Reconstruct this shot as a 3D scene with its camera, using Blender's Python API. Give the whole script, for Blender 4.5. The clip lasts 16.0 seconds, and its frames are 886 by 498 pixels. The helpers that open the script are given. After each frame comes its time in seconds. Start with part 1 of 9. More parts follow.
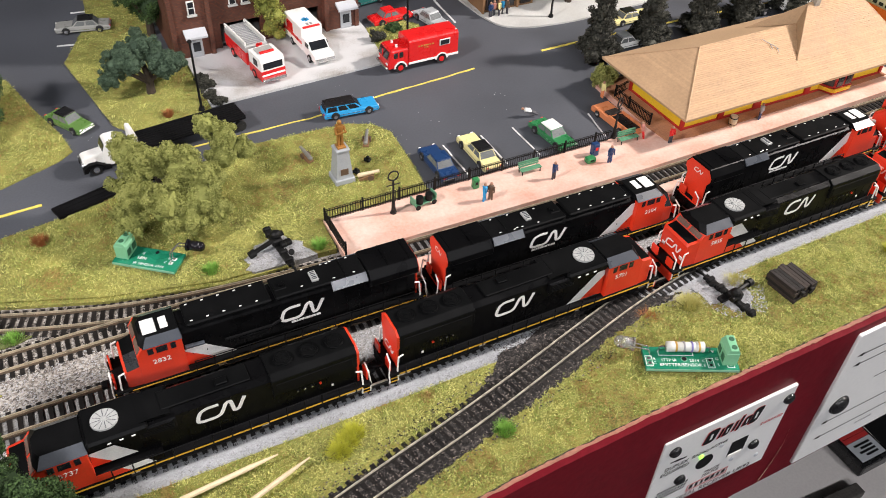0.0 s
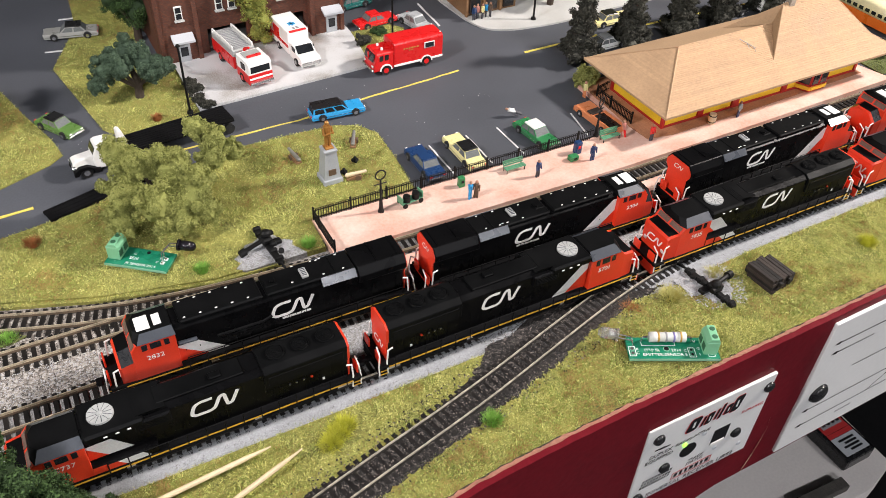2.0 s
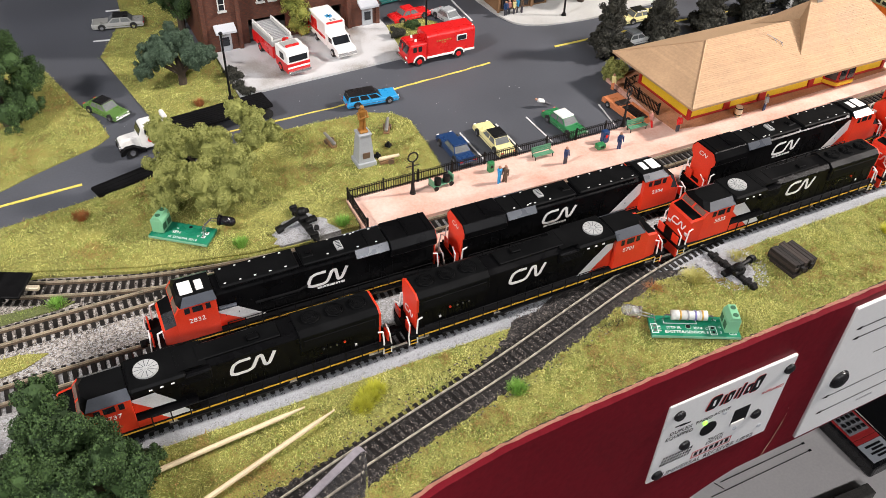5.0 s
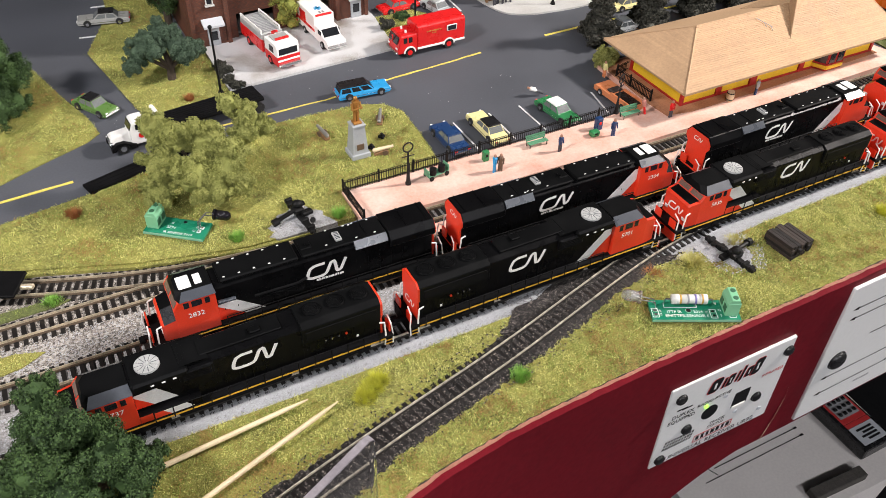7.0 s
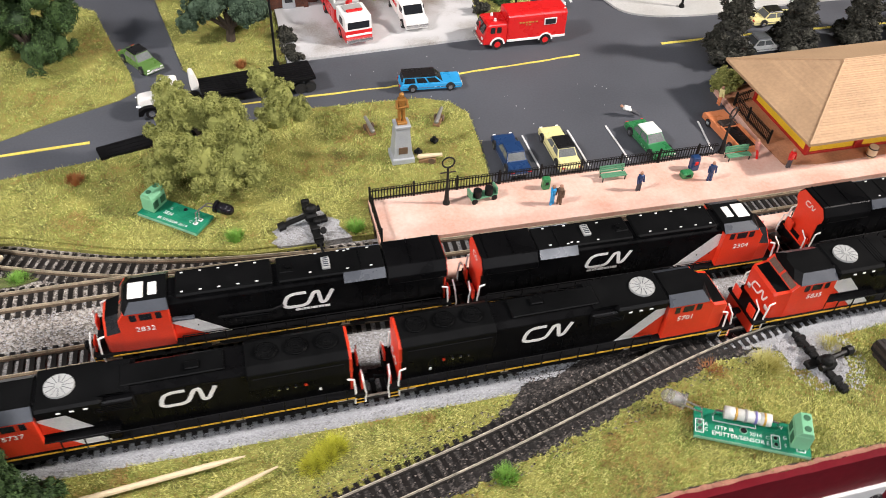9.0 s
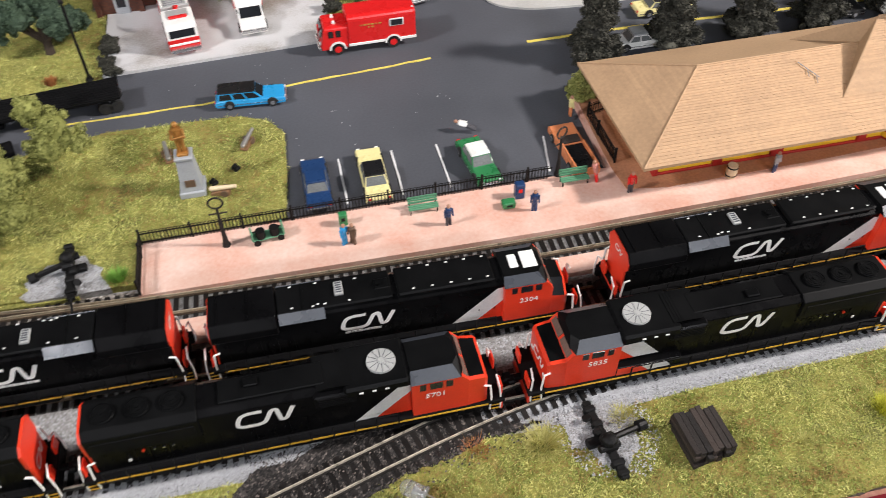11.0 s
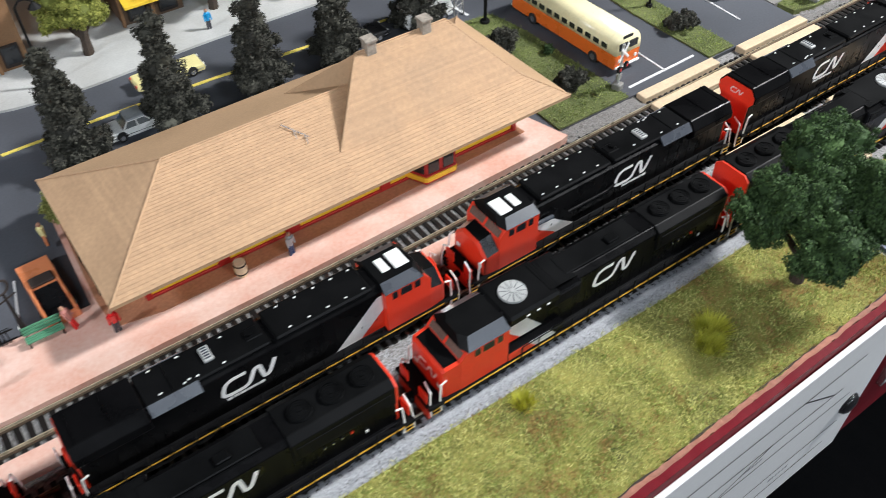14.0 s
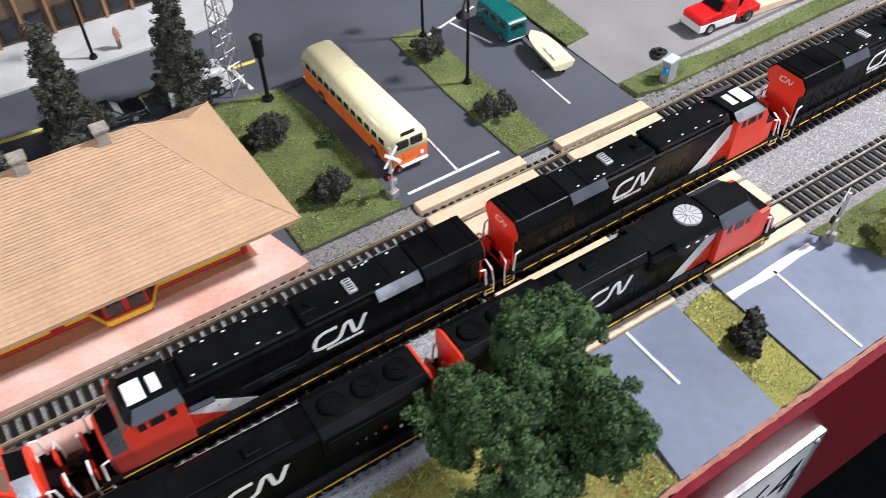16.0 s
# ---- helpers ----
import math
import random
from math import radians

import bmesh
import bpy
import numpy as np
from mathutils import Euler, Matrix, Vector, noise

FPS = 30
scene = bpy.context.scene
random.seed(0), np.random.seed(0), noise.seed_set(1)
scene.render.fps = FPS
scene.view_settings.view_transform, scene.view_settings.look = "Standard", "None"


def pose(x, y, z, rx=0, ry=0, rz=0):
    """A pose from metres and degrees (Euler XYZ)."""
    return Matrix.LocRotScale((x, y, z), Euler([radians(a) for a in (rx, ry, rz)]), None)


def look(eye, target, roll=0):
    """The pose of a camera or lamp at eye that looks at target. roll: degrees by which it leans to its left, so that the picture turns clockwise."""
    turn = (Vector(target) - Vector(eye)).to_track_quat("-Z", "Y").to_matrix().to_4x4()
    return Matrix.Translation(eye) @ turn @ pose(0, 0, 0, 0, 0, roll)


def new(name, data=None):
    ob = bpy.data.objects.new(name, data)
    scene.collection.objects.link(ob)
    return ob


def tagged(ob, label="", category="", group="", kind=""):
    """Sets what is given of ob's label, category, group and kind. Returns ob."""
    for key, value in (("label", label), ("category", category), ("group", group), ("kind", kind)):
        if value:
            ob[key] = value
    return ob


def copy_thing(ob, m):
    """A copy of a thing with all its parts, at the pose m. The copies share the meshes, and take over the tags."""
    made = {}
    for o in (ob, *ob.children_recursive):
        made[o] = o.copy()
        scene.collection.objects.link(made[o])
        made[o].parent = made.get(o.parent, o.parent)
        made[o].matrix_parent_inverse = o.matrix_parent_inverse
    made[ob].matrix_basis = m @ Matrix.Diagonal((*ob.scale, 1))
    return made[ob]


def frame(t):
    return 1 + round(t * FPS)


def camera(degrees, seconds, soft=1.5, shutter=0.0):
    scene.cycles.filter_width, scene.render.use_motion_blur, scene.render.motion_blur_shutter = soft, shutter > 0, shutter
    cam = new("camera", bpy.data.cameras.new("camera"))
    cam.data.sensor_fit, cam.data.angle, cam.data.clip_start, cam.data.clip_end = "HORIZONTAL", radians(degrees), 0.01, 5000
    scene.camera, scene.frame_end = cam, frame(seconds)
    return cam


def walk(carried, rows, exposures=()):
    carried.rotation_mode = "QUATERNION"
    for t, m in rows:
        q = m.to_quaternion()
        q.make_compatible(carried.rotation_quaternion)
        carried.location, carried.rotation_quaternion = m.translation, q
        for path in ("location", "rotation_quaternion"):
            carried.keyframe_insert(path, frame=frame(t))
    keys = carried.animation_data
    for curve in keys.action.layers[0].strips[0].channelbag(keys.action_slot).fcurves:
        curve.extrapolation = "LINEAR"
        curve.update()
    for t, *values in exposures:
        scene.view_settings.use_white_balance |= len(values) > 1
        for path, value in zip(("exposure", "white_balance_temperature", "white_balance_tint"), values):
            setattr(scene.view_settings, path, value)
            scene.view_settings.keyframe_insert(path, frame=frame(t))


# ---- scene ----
cam = camera(56.3, 16.0, soft=0.85, shutter=0.35)
PATH = [
    (0, (-0.265, -0.202, 0.264), (0.455, 1.105, -1.068), 2.7),
    (0.5, (-0.26, -0.202, 0.265), (0.481, 1.1, -1.06), 2.6),
    (1, (-0.261, -0.201, 0.263), (0.491, 1.096, -1.059), 2.9),
    (1.5, (-0.264, -0.204, 0.265), (0.489, 1.093, -1.058), 2.9),
    (2, (-0.269, -0.21, 0.266), (0.482, 1.092, -1.054), 2.7),
    (2.5, (-0.273, -0.216, 0.266), (0.468, 1.092, -1.053), 2.6),
    (3, (-0.274, -0.223, 0.267), (0.463, 1.089, -1.051), 2.3),
    (3.5, (-0.273, -0.23, 0.267), (0.457, 1.089, -1.048), 2.3),
    (4, (-0.282, -0.233, 0.267), (0.43, 1.104, -1.039), 2.4),
    (4.5, (-0.282, -0.228, 0.264), (0.415, 1.121, -1.038), 2.2),
    (5, (-0.279, -0.227, 0.264), (0.42, 1.117, -1.041), 2.1),
    (7.5, (-0.285, -0.223, 0.26), (0.452, 1.096, -1.05), 2.0),
    (8, (-0.28, -0.206, 0.255), (0.467, 1.111, -1.051), 2.5),
    (8.2, (-0.274, -0.198, 0.243), (0.432, 1.134, -1.072), 3.1),
    (10.3, (-0.109, -0.169, 0.241), (-0.015, 1.214, -1.201), -1.2),
    (10.5, (-0.105, -0.166, 0.243), (0.043, 1.21, -1.201), -1.3),
    (11, (-0.098, -0.153, 0.239), (0.194, 1.195, -1.21), -0.9),
    (11.5, (-0.091, -0.137, 0.238), (0.352, 1.161, -1.218), -0.9),
    (12, (-0.072, -0.13, 0.23), (0.527, 1.121, -1.211), -1.6),
    (12.5, (-0.055, -0.13, 0.224), (0.657, 1.075, -1.204), -1.1),
    (13, (-0.03, -0.13, 0.221), (0.73, 1.045, -1.208), -0.6),
    (13.5, (-0.006, -0.127, 0.221), (0.771, 1.029, -1.214), -0.5),
    (14, (0.025, -0.127, 0.222), (0.809, 1.021, -1.216), -1.1),
    (14.5, (0.062, -0.122, 0.222), (0.84, 1.017, -1.227), -1.1),
    (15, (0.097, -0.12, 0.22), (0.86, 1.024, -1.232), -1.3),
    (15.5, (0.131, -0.12, 0.22), (0.865, 1.037, -1.237), -1.5),
    (16, (0.163, -0.117, 0.215), (0.888, 1.04, -1.247), -1.1),
]
walk(cam, [(t, look(eye, target, roll)) for t, eye, target, roll in PATH], exposures=[(0.0, 0.03, 6550, 15), (8.0, 0.05, 6550, 15), (10.5, -0.1, 6500, 16), (12.0, -0.27, 6250, 10), (12.5, -0.21, 6200, 9), (14.5, -0.27, 5850, 10), (16.0, -0.28, 5800, 15)])

# ---- light: a hall with ceiling tubes, and two lamps over the layout ----
world = bpy.data.worlds.new("hall_air")
scene.world = world
world.use_nodes = True
world.node_tree.nodes["Background"].inputs[0].default_value = (0.75, 0.82, 0.9, 1)
world.node_tree.nodes["Background"].inputs[1].default_value = 0.05


def area_lamp(name, eye, target, sx, sy, watts, colour):
    data = bpy.data.lights.new(name, "AREA")
    data.shape, data.size, data.size_y, data.energy, data.color = "RECTANGLE", sx, sy, watts, colour
    ob = new(name, data)
    ob.matrix_world = look(eye, target)
    return ob


# a strong lamp hangs past the right end of the layout, a weaker one past its left end
area_lamp("layout_lamp", (0.95, -0.17, 0.8), (0.2, 0.03, 0.0), 0.1, 0.1, 24.5, (1.0, 0.95, 0.88))
area_lamp("layout_lamp", (-0.76, -0.06, 0.64), (-0.2, 0.08, 0.0), 0.1, 0.1, 6.4, (1.0, 0.985, 0.96))
for lx in (-1.9, 1.9):
    area_lamp("ceiling_tube", (lx, -5.3, 3.84), (lx, -3.4, 0), 1.3, 0.5, 180, (0.95, 0.98, 1.0))

# ---- materials ----
MATS = {}


def ramp(nt, fac, stops):
    n = nt.nodes.new("ShaderNodeValToRGB")
    e = n.color_ramp.elements
    while len(e) < len(stops):
        e.new(0.5)
    for el, (p, c) in zip(e, stops):
        el.position, el.color = p, (*c, 1)
    nt.links.new(fac, n.inputs[0])
    return n.outputs[0]


def tint(c, k):
    return tuple(min(1.0, max(0.0, v * k)) for v in c)


def material(name, colour, rough=0.6, metal=0.0, fine=1500.0, coarse=90.0, var=0.18, bump=0.15, island=0.0,
             dark=None, light=None, coat=0.0, spread=0.5, per_object=0.0, emit=0.0, depth=0.0003, spec=0.5):
    """A surface with grain and blotches at two sizes, in turns per metre."""
    if name in MATS:
        return MATS[name]
    m = bpy.data.materials.new(name)
    m.use_nodes = True
    nt = m.node_tree
    b = nt.nodes["Principled BSDF"]
    tc = nt.nodes.new("ShaderNodeTexCoord")
    n1 = nt.nodes.new("ShaderNodeTexNoise")
    n1.inputs["Scale"].default_value, n1.inputs["Detail"].default_value = fine, 3
    n2 = nt.nodes.new("ShaderNodeTexNoise")
    n2.inputs["Scale"].default_value, n2.inputs["Detail"].default_value = coarse, 4
    for n in (n1, n2):
        nt.links.new(tc.outputs["Object"], n.inputs["Vector"])
    mix = nt.nodes.new("ShaderNodeMath")
    mix.operation = "MULTIPLY_ADD"
    nt.links.new(n1.outputs[0], mix.inputs[0])
    mix.inputs[1].default_value = 1 - spread
    half = nt.nodes.new("ShaderNodeMath")
    half.operation = "MULTIPLY"
    nt.links.new(n2.outputs[0], half.inputs[0])
    half.inputs[1].default_value = spread
    nt.links.new(half.outputs[0], mix.inputs[2])
    fac = mix.outputs[0]
    if island or per_object:
        if island:
            src = nt.nodes.new("ShaderNodeNewGeometry").outputs["Random Per Island"]
        else:
            src = nt.nodes.new("ShaderNodeObjectInfo").outputs["Random"]
        k = island or per_object
        a = nt.nodes.new("ShaderNodeMath")
        a.operation = "MULTIPLY"
        nt.links.new(src, a.inputs[0])
        a.inputs[1].default_value = k
        c = nt.nodes.new("ShaderNodeMath")
        c.operation = "MULTIPLY_ADD"
        nt.links.new(fac, c.inputs[0])
        c.inputs[1].default_value = 1 - k
        nt.links.new(a.outputs[0], c.inputs[2])
        fac = c.outputs[0]
    lo, hi = dark or tint(colour, 1 - var), light or tint(colour, 1 + var)
    if island:
        stops = [(0.12, lo), (0.5, colour), (0.88, hi)]
    else:
        stops = [(0.32, lo), (0.5, colour), (0.68, hi)]
    nt.links.new(ramp(nt, fac, stops), b.inputs["Base Color"])
    rr = nt.nodes.new("ShaderNodeMapRange")
    rr.inputs["From Min"].default_value, rr.inputs["From Max"].default_value = 0.3, 0.7
    rr.inputs["To Min"].default_value, rr.inputs["To Max"].default_value = max(0.03, rough - 0.1), min(1, rough + 0.1)
    nt.links.new(n2.outputs[0], rr.inputs[0])
    nt.links.new(rr.outputs[0], b.inputs["Roughness"])
    b.inputs["Metallic"].default_value = metal
    b.inputs["Coat Weight"].default_value = coat
    b.inputs["Specular IOR Level"].default_value = spec
    if bump:
        bp = nt.nodes.new("ShaderNodeBump")
        bp.inputs["Strength"].default_value, bp.inputs["Distance"].default_value = bump, depth
        nt.links.new(n1.outputs[0], bp.inputs["Height"])
        nt.links.new(bp.outputs[0], b.inputs["Normal"])
    if emit:
        b.inputs["Emission Color"].default_value = (*colour, 1)
        b.inputs["Emission Strength"].default_value = emit
    MATS[name] = m
    return m


def glass(name, colour, rough=0.08):
    m = bpy.data.materials.new(name)
    m.use_nodes = True
    b = m.node_tree.nodes["Principled BSDF"]
    b.inputs["Base Color"].default_value = (*colour, 1)
    b.inputs["Roughness"].default_value = rough
    b.inputs["Transmission Weight"].default_value = 1.0
    b.inputs["IOR"].default_value = 1.45
    MATS[name] = m
    return m


def stones(name, lo, mid, hi, size, bump=0.8):
    """Crushed stone: cells of about size metres, each of its own tone."""
    m = bpy.data.materials.new(name)
    m.use_nodes = True
    nt = m.node_tree
    b = nt.nodes["Principled BSDF"]
    tc = nt.nodes.new("ShaderNodeTexCoord")
    v = nt.nodes.new("ShaderNodeTexVoronoi")
    v.inputs["Scale"].default_value = 1 / size
    nt.links.new(tc.outputs["Object"], v.inputs["Vector"])
    sep = nt.nodes.new("ShaderNodeSeparateColor")
    nt.links.new(v.outputs["Color"], sep.inputs[0])
    n2 = nt.nodes.new("ShaderNodeTexNoise")
    n2.inputs["Scale"].default_value = 60
    nt.links.new(tc.outputs["Object"], n2.inputs["Vector"])
    a = nt.nodes.new("ShaderNodeMath")
    a.operation = "MULTIPLY_ADD"
    nt.links.new(sep.outputs[0], a.inputs[0])
    a.inputs[1].default_value = 0.7
    half = nt.nodes.new("ShaderNodeMath")
    half.operation = "MULTIPLY"
    half.inputs[1].default_value = 0.3
    nt.links.new(n2.outputs[0], half.inputs[0])
    nt.links.new(half.outputs[0], a.inputs[2])
    nt.links.new(ramp(nt, a.outputs[0], [(0.15, lo), (0.5, mid), (0.85, hi)]), b.inputs["Base Color"])
    b.inputs["Roughness"].default_value = 0.9
    bp = nt.nodes.new("ShaderNodeBump")
    bp.inputs["Strength"].default_value, bp.inputs["Distance"].default_value = bump, size * 0.8
    bp.invert = True
    nt.links.new(v.outputs["Distance"], bp.inputs["Height"])
    nt.links.new(bp.outputs[0], b.inputs["Normal"])
    MATS[name] = m
    return m


black = material("black_paint", (0.0036, 0.0036, 0.004), 0.3, var=0.35, bump=0.05, spec=0.1)
blackroof = material("roof_black", (0.004, 0.0042, 0.0045), 0.45, var=0.3, bump=0.08, spec=0.1)
chassis = material("chassis_black", (0.005, 0.005, 0.0055), 0.6, var=0.4, spec=0.1)
greyroof = material("roof_grey", (0.055, 0.062, 0.075), 0.3, var=0.12, bump=0.04)
gloss = material("gloss_black", (0.012, 0.013, 0.015), 0.22, var=0.2, bump=0.03, spec=0.5)
red = material("loco_red", (0.72, 0.045, 0.015), 0.38, var=0.1, bump=0.05)
white = material("white_paint", (0.84, 0.83, 0.8), 0.45, var=0.06, bump=0.04)
grime_white = material("striped_white", (0.72, 0.72, 0.7), 0.5, var=0.12)
yellow = material("sill_yellow", (0.72, 0.4, 0.03), 0.5, var=0.12)
silver = material("fan_silver", (0.5, 0.51, 0.5), 0.4, 0.3, var=0.12)
darkglass = material("dark_glass", (0.015, 0.017, 0.02), 0.08, var=0.3, bump=0)
paleglass = material("pale_glazing", (0.16, 0.105, 0.085), 0.12, var=0.3, bump=0)
rubber = material("rubber", (0.015, 0.015, 0.015), 0.8, var=0.3)
chrome = material("chrome", (0.6, 0.6, 0.6), 0.2, 0.9, var=0.1, bump=0)
asphalt = material("asphalt", (0.083, 0.088, 0.102), 0.6, fine=900, coarse=14, var=0.2, bump=0.12, spread=0.7, spec=0.35)
asphalt_pad = material("smooth_asphalt", (0.16, 0.185, 0.245), 0.5, fine=260, coarse=30, var=0.14, bump=0.5, spread=0.6, spec=0.3)
old_asphalt = material("worn_asphalt", (0.24, 0.23, 0.22), 0.6, fine=900, coarse=35, var=0.12, bump=0.12, spread=0.6)
concrete = material("concrete", (0.5, 0.5, 0.48), 0.75, fine=1200, coarse=45, var=0.14, bump=0.2, spread=0.6)
# blotches hold stains and, in part, the shade of the parked vehicles
apronmat = material("apron_concrete", (0.55, 0.55, 0.55), 0.75, fine=1200, coarse=34, var=0.2, bump=0.2, spread=0.75,
                    dark=(0.27, 0.24, 0.2), light=(0.62, 0.62, 0.62))
pink = material("pink_plaster", (0.72, 0.465, 0.375), 0.75, fine=700, coarse=55, var=0.2, bump=0.35, spread=0.7,
                dark=(0.66, 0.34, 0.255), light=(0.78, 0.58, 0.5))
brownfloor = material("brown_slab", (0.42, 0.19, 0.1), 0.75, fine=900, coarse=50, var=0.25, bump=0.3)
yellowline = material("line_yellow", (0.76, 0.62, 0.12), 0.6, fine=900, coarse=90, var=0.25, bump=0.3)
whiteline = material("line_white", (0.7, 0.7, 0.7), 0.6, fine=900, coarse=90, var=0.2, bump=0.3)
rail = material("rail_brass", (0.6, 0.51, 0.37), 0.35, 0.4, fine=2500, coarse=250, var=0.45)
railside = material("rail_weathered", (0.14, 0.1, 0.065), 0.7, var=0.3)
tie = material("tie_black", (0.009, 0.0075, 0.007), 0.45, var=0.4, per_object=0.4)
ballast = stones("grey_ballast", (0.17, 0.165, 0.16), (0.27, 0.265, 0.26), (0.36, 0.355, 0.35), 0.0006, 0.5)
cinders = stones("dark_cinders", (0.005, 0.0044, 0.0042), (0.018, 0.0152, 0.0138), (0.08, 0.069, 0.063), 0.0008)
dirtgravel = stones("brown_gravel", (0.08, 0.07, 0.06), (0.26, 0.23, 0.2), (0.5, 0.47, 0.43), 0.0008)
pebble = material("ballast_stone", (0.4, 0.41, 0.43), 0.9, var=0.4, island=0.7, dark=(0.32, 0.325, 0.34), light=(0.5, 0.51, 0.53))
pebble_dull = material("dull_ballast_stone", (0.24, 0.23, 0.22), 0.9, var=0.4, island=0.7, dark=(0.17, 0.155, 0.145), light=(0.28, 0.265, 0.255))
cinderstone = material("cinder_stone", (0.021, 0.0175, 0.016), 0.85, var=0.4, island=0.8, dark=(0.007, 0.006, 0.006), light=(0.22, 0.185, 0.165))
turf = material("turf_soil", (0.26, 0.25, 0.06), 0.95, fine=1300, coarse=60, var=0.3, bump=0.8,
                dark=(0.06, 0.065, 0.015), light=(0.36, 0.32, 0.08))
blade = material("turf_fibre", (0.55, 0.57, 0.165), 0.85, fine=900, coarse=36, var=0.3, bump=0, island=0.7,
                 dark=(0.1, 0.115, 0.022), light=(0.9, 0.82, 0.32))
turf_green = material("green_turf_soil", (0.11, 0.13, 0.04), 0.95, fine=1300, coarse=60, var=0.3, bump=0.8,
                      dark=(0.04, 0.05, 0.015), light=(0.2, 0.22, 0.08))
blade_mid = material("mid_turf_fibre", (0.27, 0.36, 0.06), 0.85, fine=900, coarse=36, var=0.3, bump=0, island=0.55,
                     dark=(0.06, 0.085, 0.015), light=(0.56, 0.6, 0.2))
blade_rust = material("rust_turf_fibre", (0.36, 0.22, 0.065), 0.85, fine=900, coarse=36, var=0.3, bump=0, island=0.55,
                      dark=(0.16, 0.1, 0.03), light=(0.6, 0.42, 0.16))
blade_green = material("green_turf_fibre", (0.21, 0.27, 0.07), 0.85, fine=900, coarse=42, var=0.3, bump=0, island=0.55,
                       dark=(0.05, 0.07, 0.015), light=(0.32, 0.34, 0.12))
tuftgreen = material("tuft_green", (0.26, 0.5, 0.08), 0.8, var=0.3, bump=0, island=0.5, dark=(0.08, 0.2, 0.02), light=(0.3, 0.5, 0.12))
tuftyellow = material("tuft_yellow", (0.55, 0.55, 0.05), 0.8, var=0.3, bump=0, island=0.5, dark=(0.34, 0.35, 0.02), light=(0.75, 0.72, 0.12))
tuftpale = material("tuft_pale", (0.5, 0.47, 0.15), 0.8, var=0.3, bump=0, island=0.5, dark=(0.34, 0.32, 0.08), light=(0.66, 0.6, 0.26))
tuftred = material("tuft_red", (0.4, 0.15, 0.05), 0.8, var=0.3, bump=0, island=0.5, dark=(0.25, 0.16, 0.03), light=(0.6, 0.2, 0.07))
leaf_olive = material("leaf_olive", (0.3, 0.315, 0.085), 0.85, fine=700, coarse=70, var=0.3, bump=0, island=0.5,
                      dark=(0.15, 0.16, 0.035), light=(0.4, 0.4, 0.13))
leaf_green = material("leaf_green", (0.042, 0.085, 0.022), 0.85, fine=700, coarse=70, var=0.3, bump=0, island=0.6,
                      dark=(0.01, 0.026, 0.008), light=(0.085, 0.155, 0.042))
leaf_blue = material("leaf_blue_green", (0.06, 0.1, 0.06), 0.85, fine=700, coarse=70, var=0.3, bump=0, island=0.5,
                     dark=(0.02, 0.04, 0.022), light=(0.12, 0.18, 0.11))
leaf_dark = material("leaf_dark", (0.042, 0.041, 0.03), 0.85, fine=700, coarse=70, var=0.3, bump=0, island=0.5,
                     dark=(0.015, 0.015, 0.012), light=(0.1, 0.1, 0.075))
leaf_lime = material("leaf_lime", (0.25, 0.27, 0.05), 0.85, fine=700, coarse=70, var=0.3, bump=0, island=0.5,
                     dark=(0.08, 0.1, 0.015), light=(0.45, 0.45, 0.1))
bark = material("bark", (0.05, 0.035, 0.025), 0.9, var=0.4, bump=0.6)
brick = material("brown_brick", (0.11, 0.035, 0.018), 0.8, fine=2500, coarse=120, var=0.3, bump=0.3, per_object=0.3)
awningmat = material("awning_grey", (0.5, 0.52, 0.55), 0.5, var=0.08)
shingle = material("tan_shingle", (0.5, 0.323, 0.187), 0.75, fine=600, coarse=60, var=0.16, bump=0.25, per_object=0.12)
roofcard = material("roof_card", (0.46, 0.3, 0.17), 0.8, fine=900, coarse=40, var=0.12)
depotyellow = material("depot_yellow", (0.85, 0.56, 0.03), 0.6, var=0.12)
depotred = material("depot_red", (0.42, 0.02, 0.015), 0.55, var=0.15)
iron = material("black_iron", (0.007, 0.007, 0.007), 0.55, var=0.3, spec=0.2)
railside_dark = material("rail_blackened", (0.03, 0.026, 0.023), 0.6, var=0.3)
# pale nickel with coarse breaks: the rail heads' broken glint put into the colour
nickel_glint = material("nickel_glint", (0.6, 0.54, 0.44), 0.35, 0.3, fine=2500, coarse=330, var=0.6)
benchgreen = material("bench_green", (0.1, 0.28, 0.16), 0.55, var=0.15)
pcbgreen = material("pcb_green", (0.01, 0.2, 0.11), 0.3, var=0.15, fine=2500)
pcbedge = material("pcb_edge", (0.2, 0.45, 0.3), 0.5, var=0.15)
terminal = material("terminal_green", (0.2, 0.5, 0.29), 0.45, var=0.08, bump=0.03)
solder = material("solder", (0.65, 0.65, 0.64), 0.25, 0.9, var=0.15)
print_white = material("silk_white", (0.75, 0.78, 0.75), 0.6, var=0.05, bump=0)
resistor = material("resistor_body", (0.66, 0.66, 0.62), 0.45, var=0.08)
gold = material("band_gold", (0.6, 0.36, 0.08), 0.4, 0.3, var=0.15)
violet = material("band_violet", (0.2, 0.18, 0.42), 0.5, var=0.1)
greyband = material("band_grey", (0.3, 0.3, 0.31), 0.5, var=0.1)
led_black = material("led_black", (0.01, 0.009, 0.012), 0.12, var=0.3, bump=0)
led_clear = glass("led_clear", (1.0, 1.0, 1.0), 0.12)
led_clear.node_tree.nodes["Principled BSDF"].inputs["Transmission Weight"].default_value = 0.86
acrylic = glass("acrylic_clear", (0.97, 0.975, 0.98), 0.03)
frosted = material("frosted_edge", (0.25, 0.23, 0.25), 0.45, fine=700, coarse=60, var=0.25)
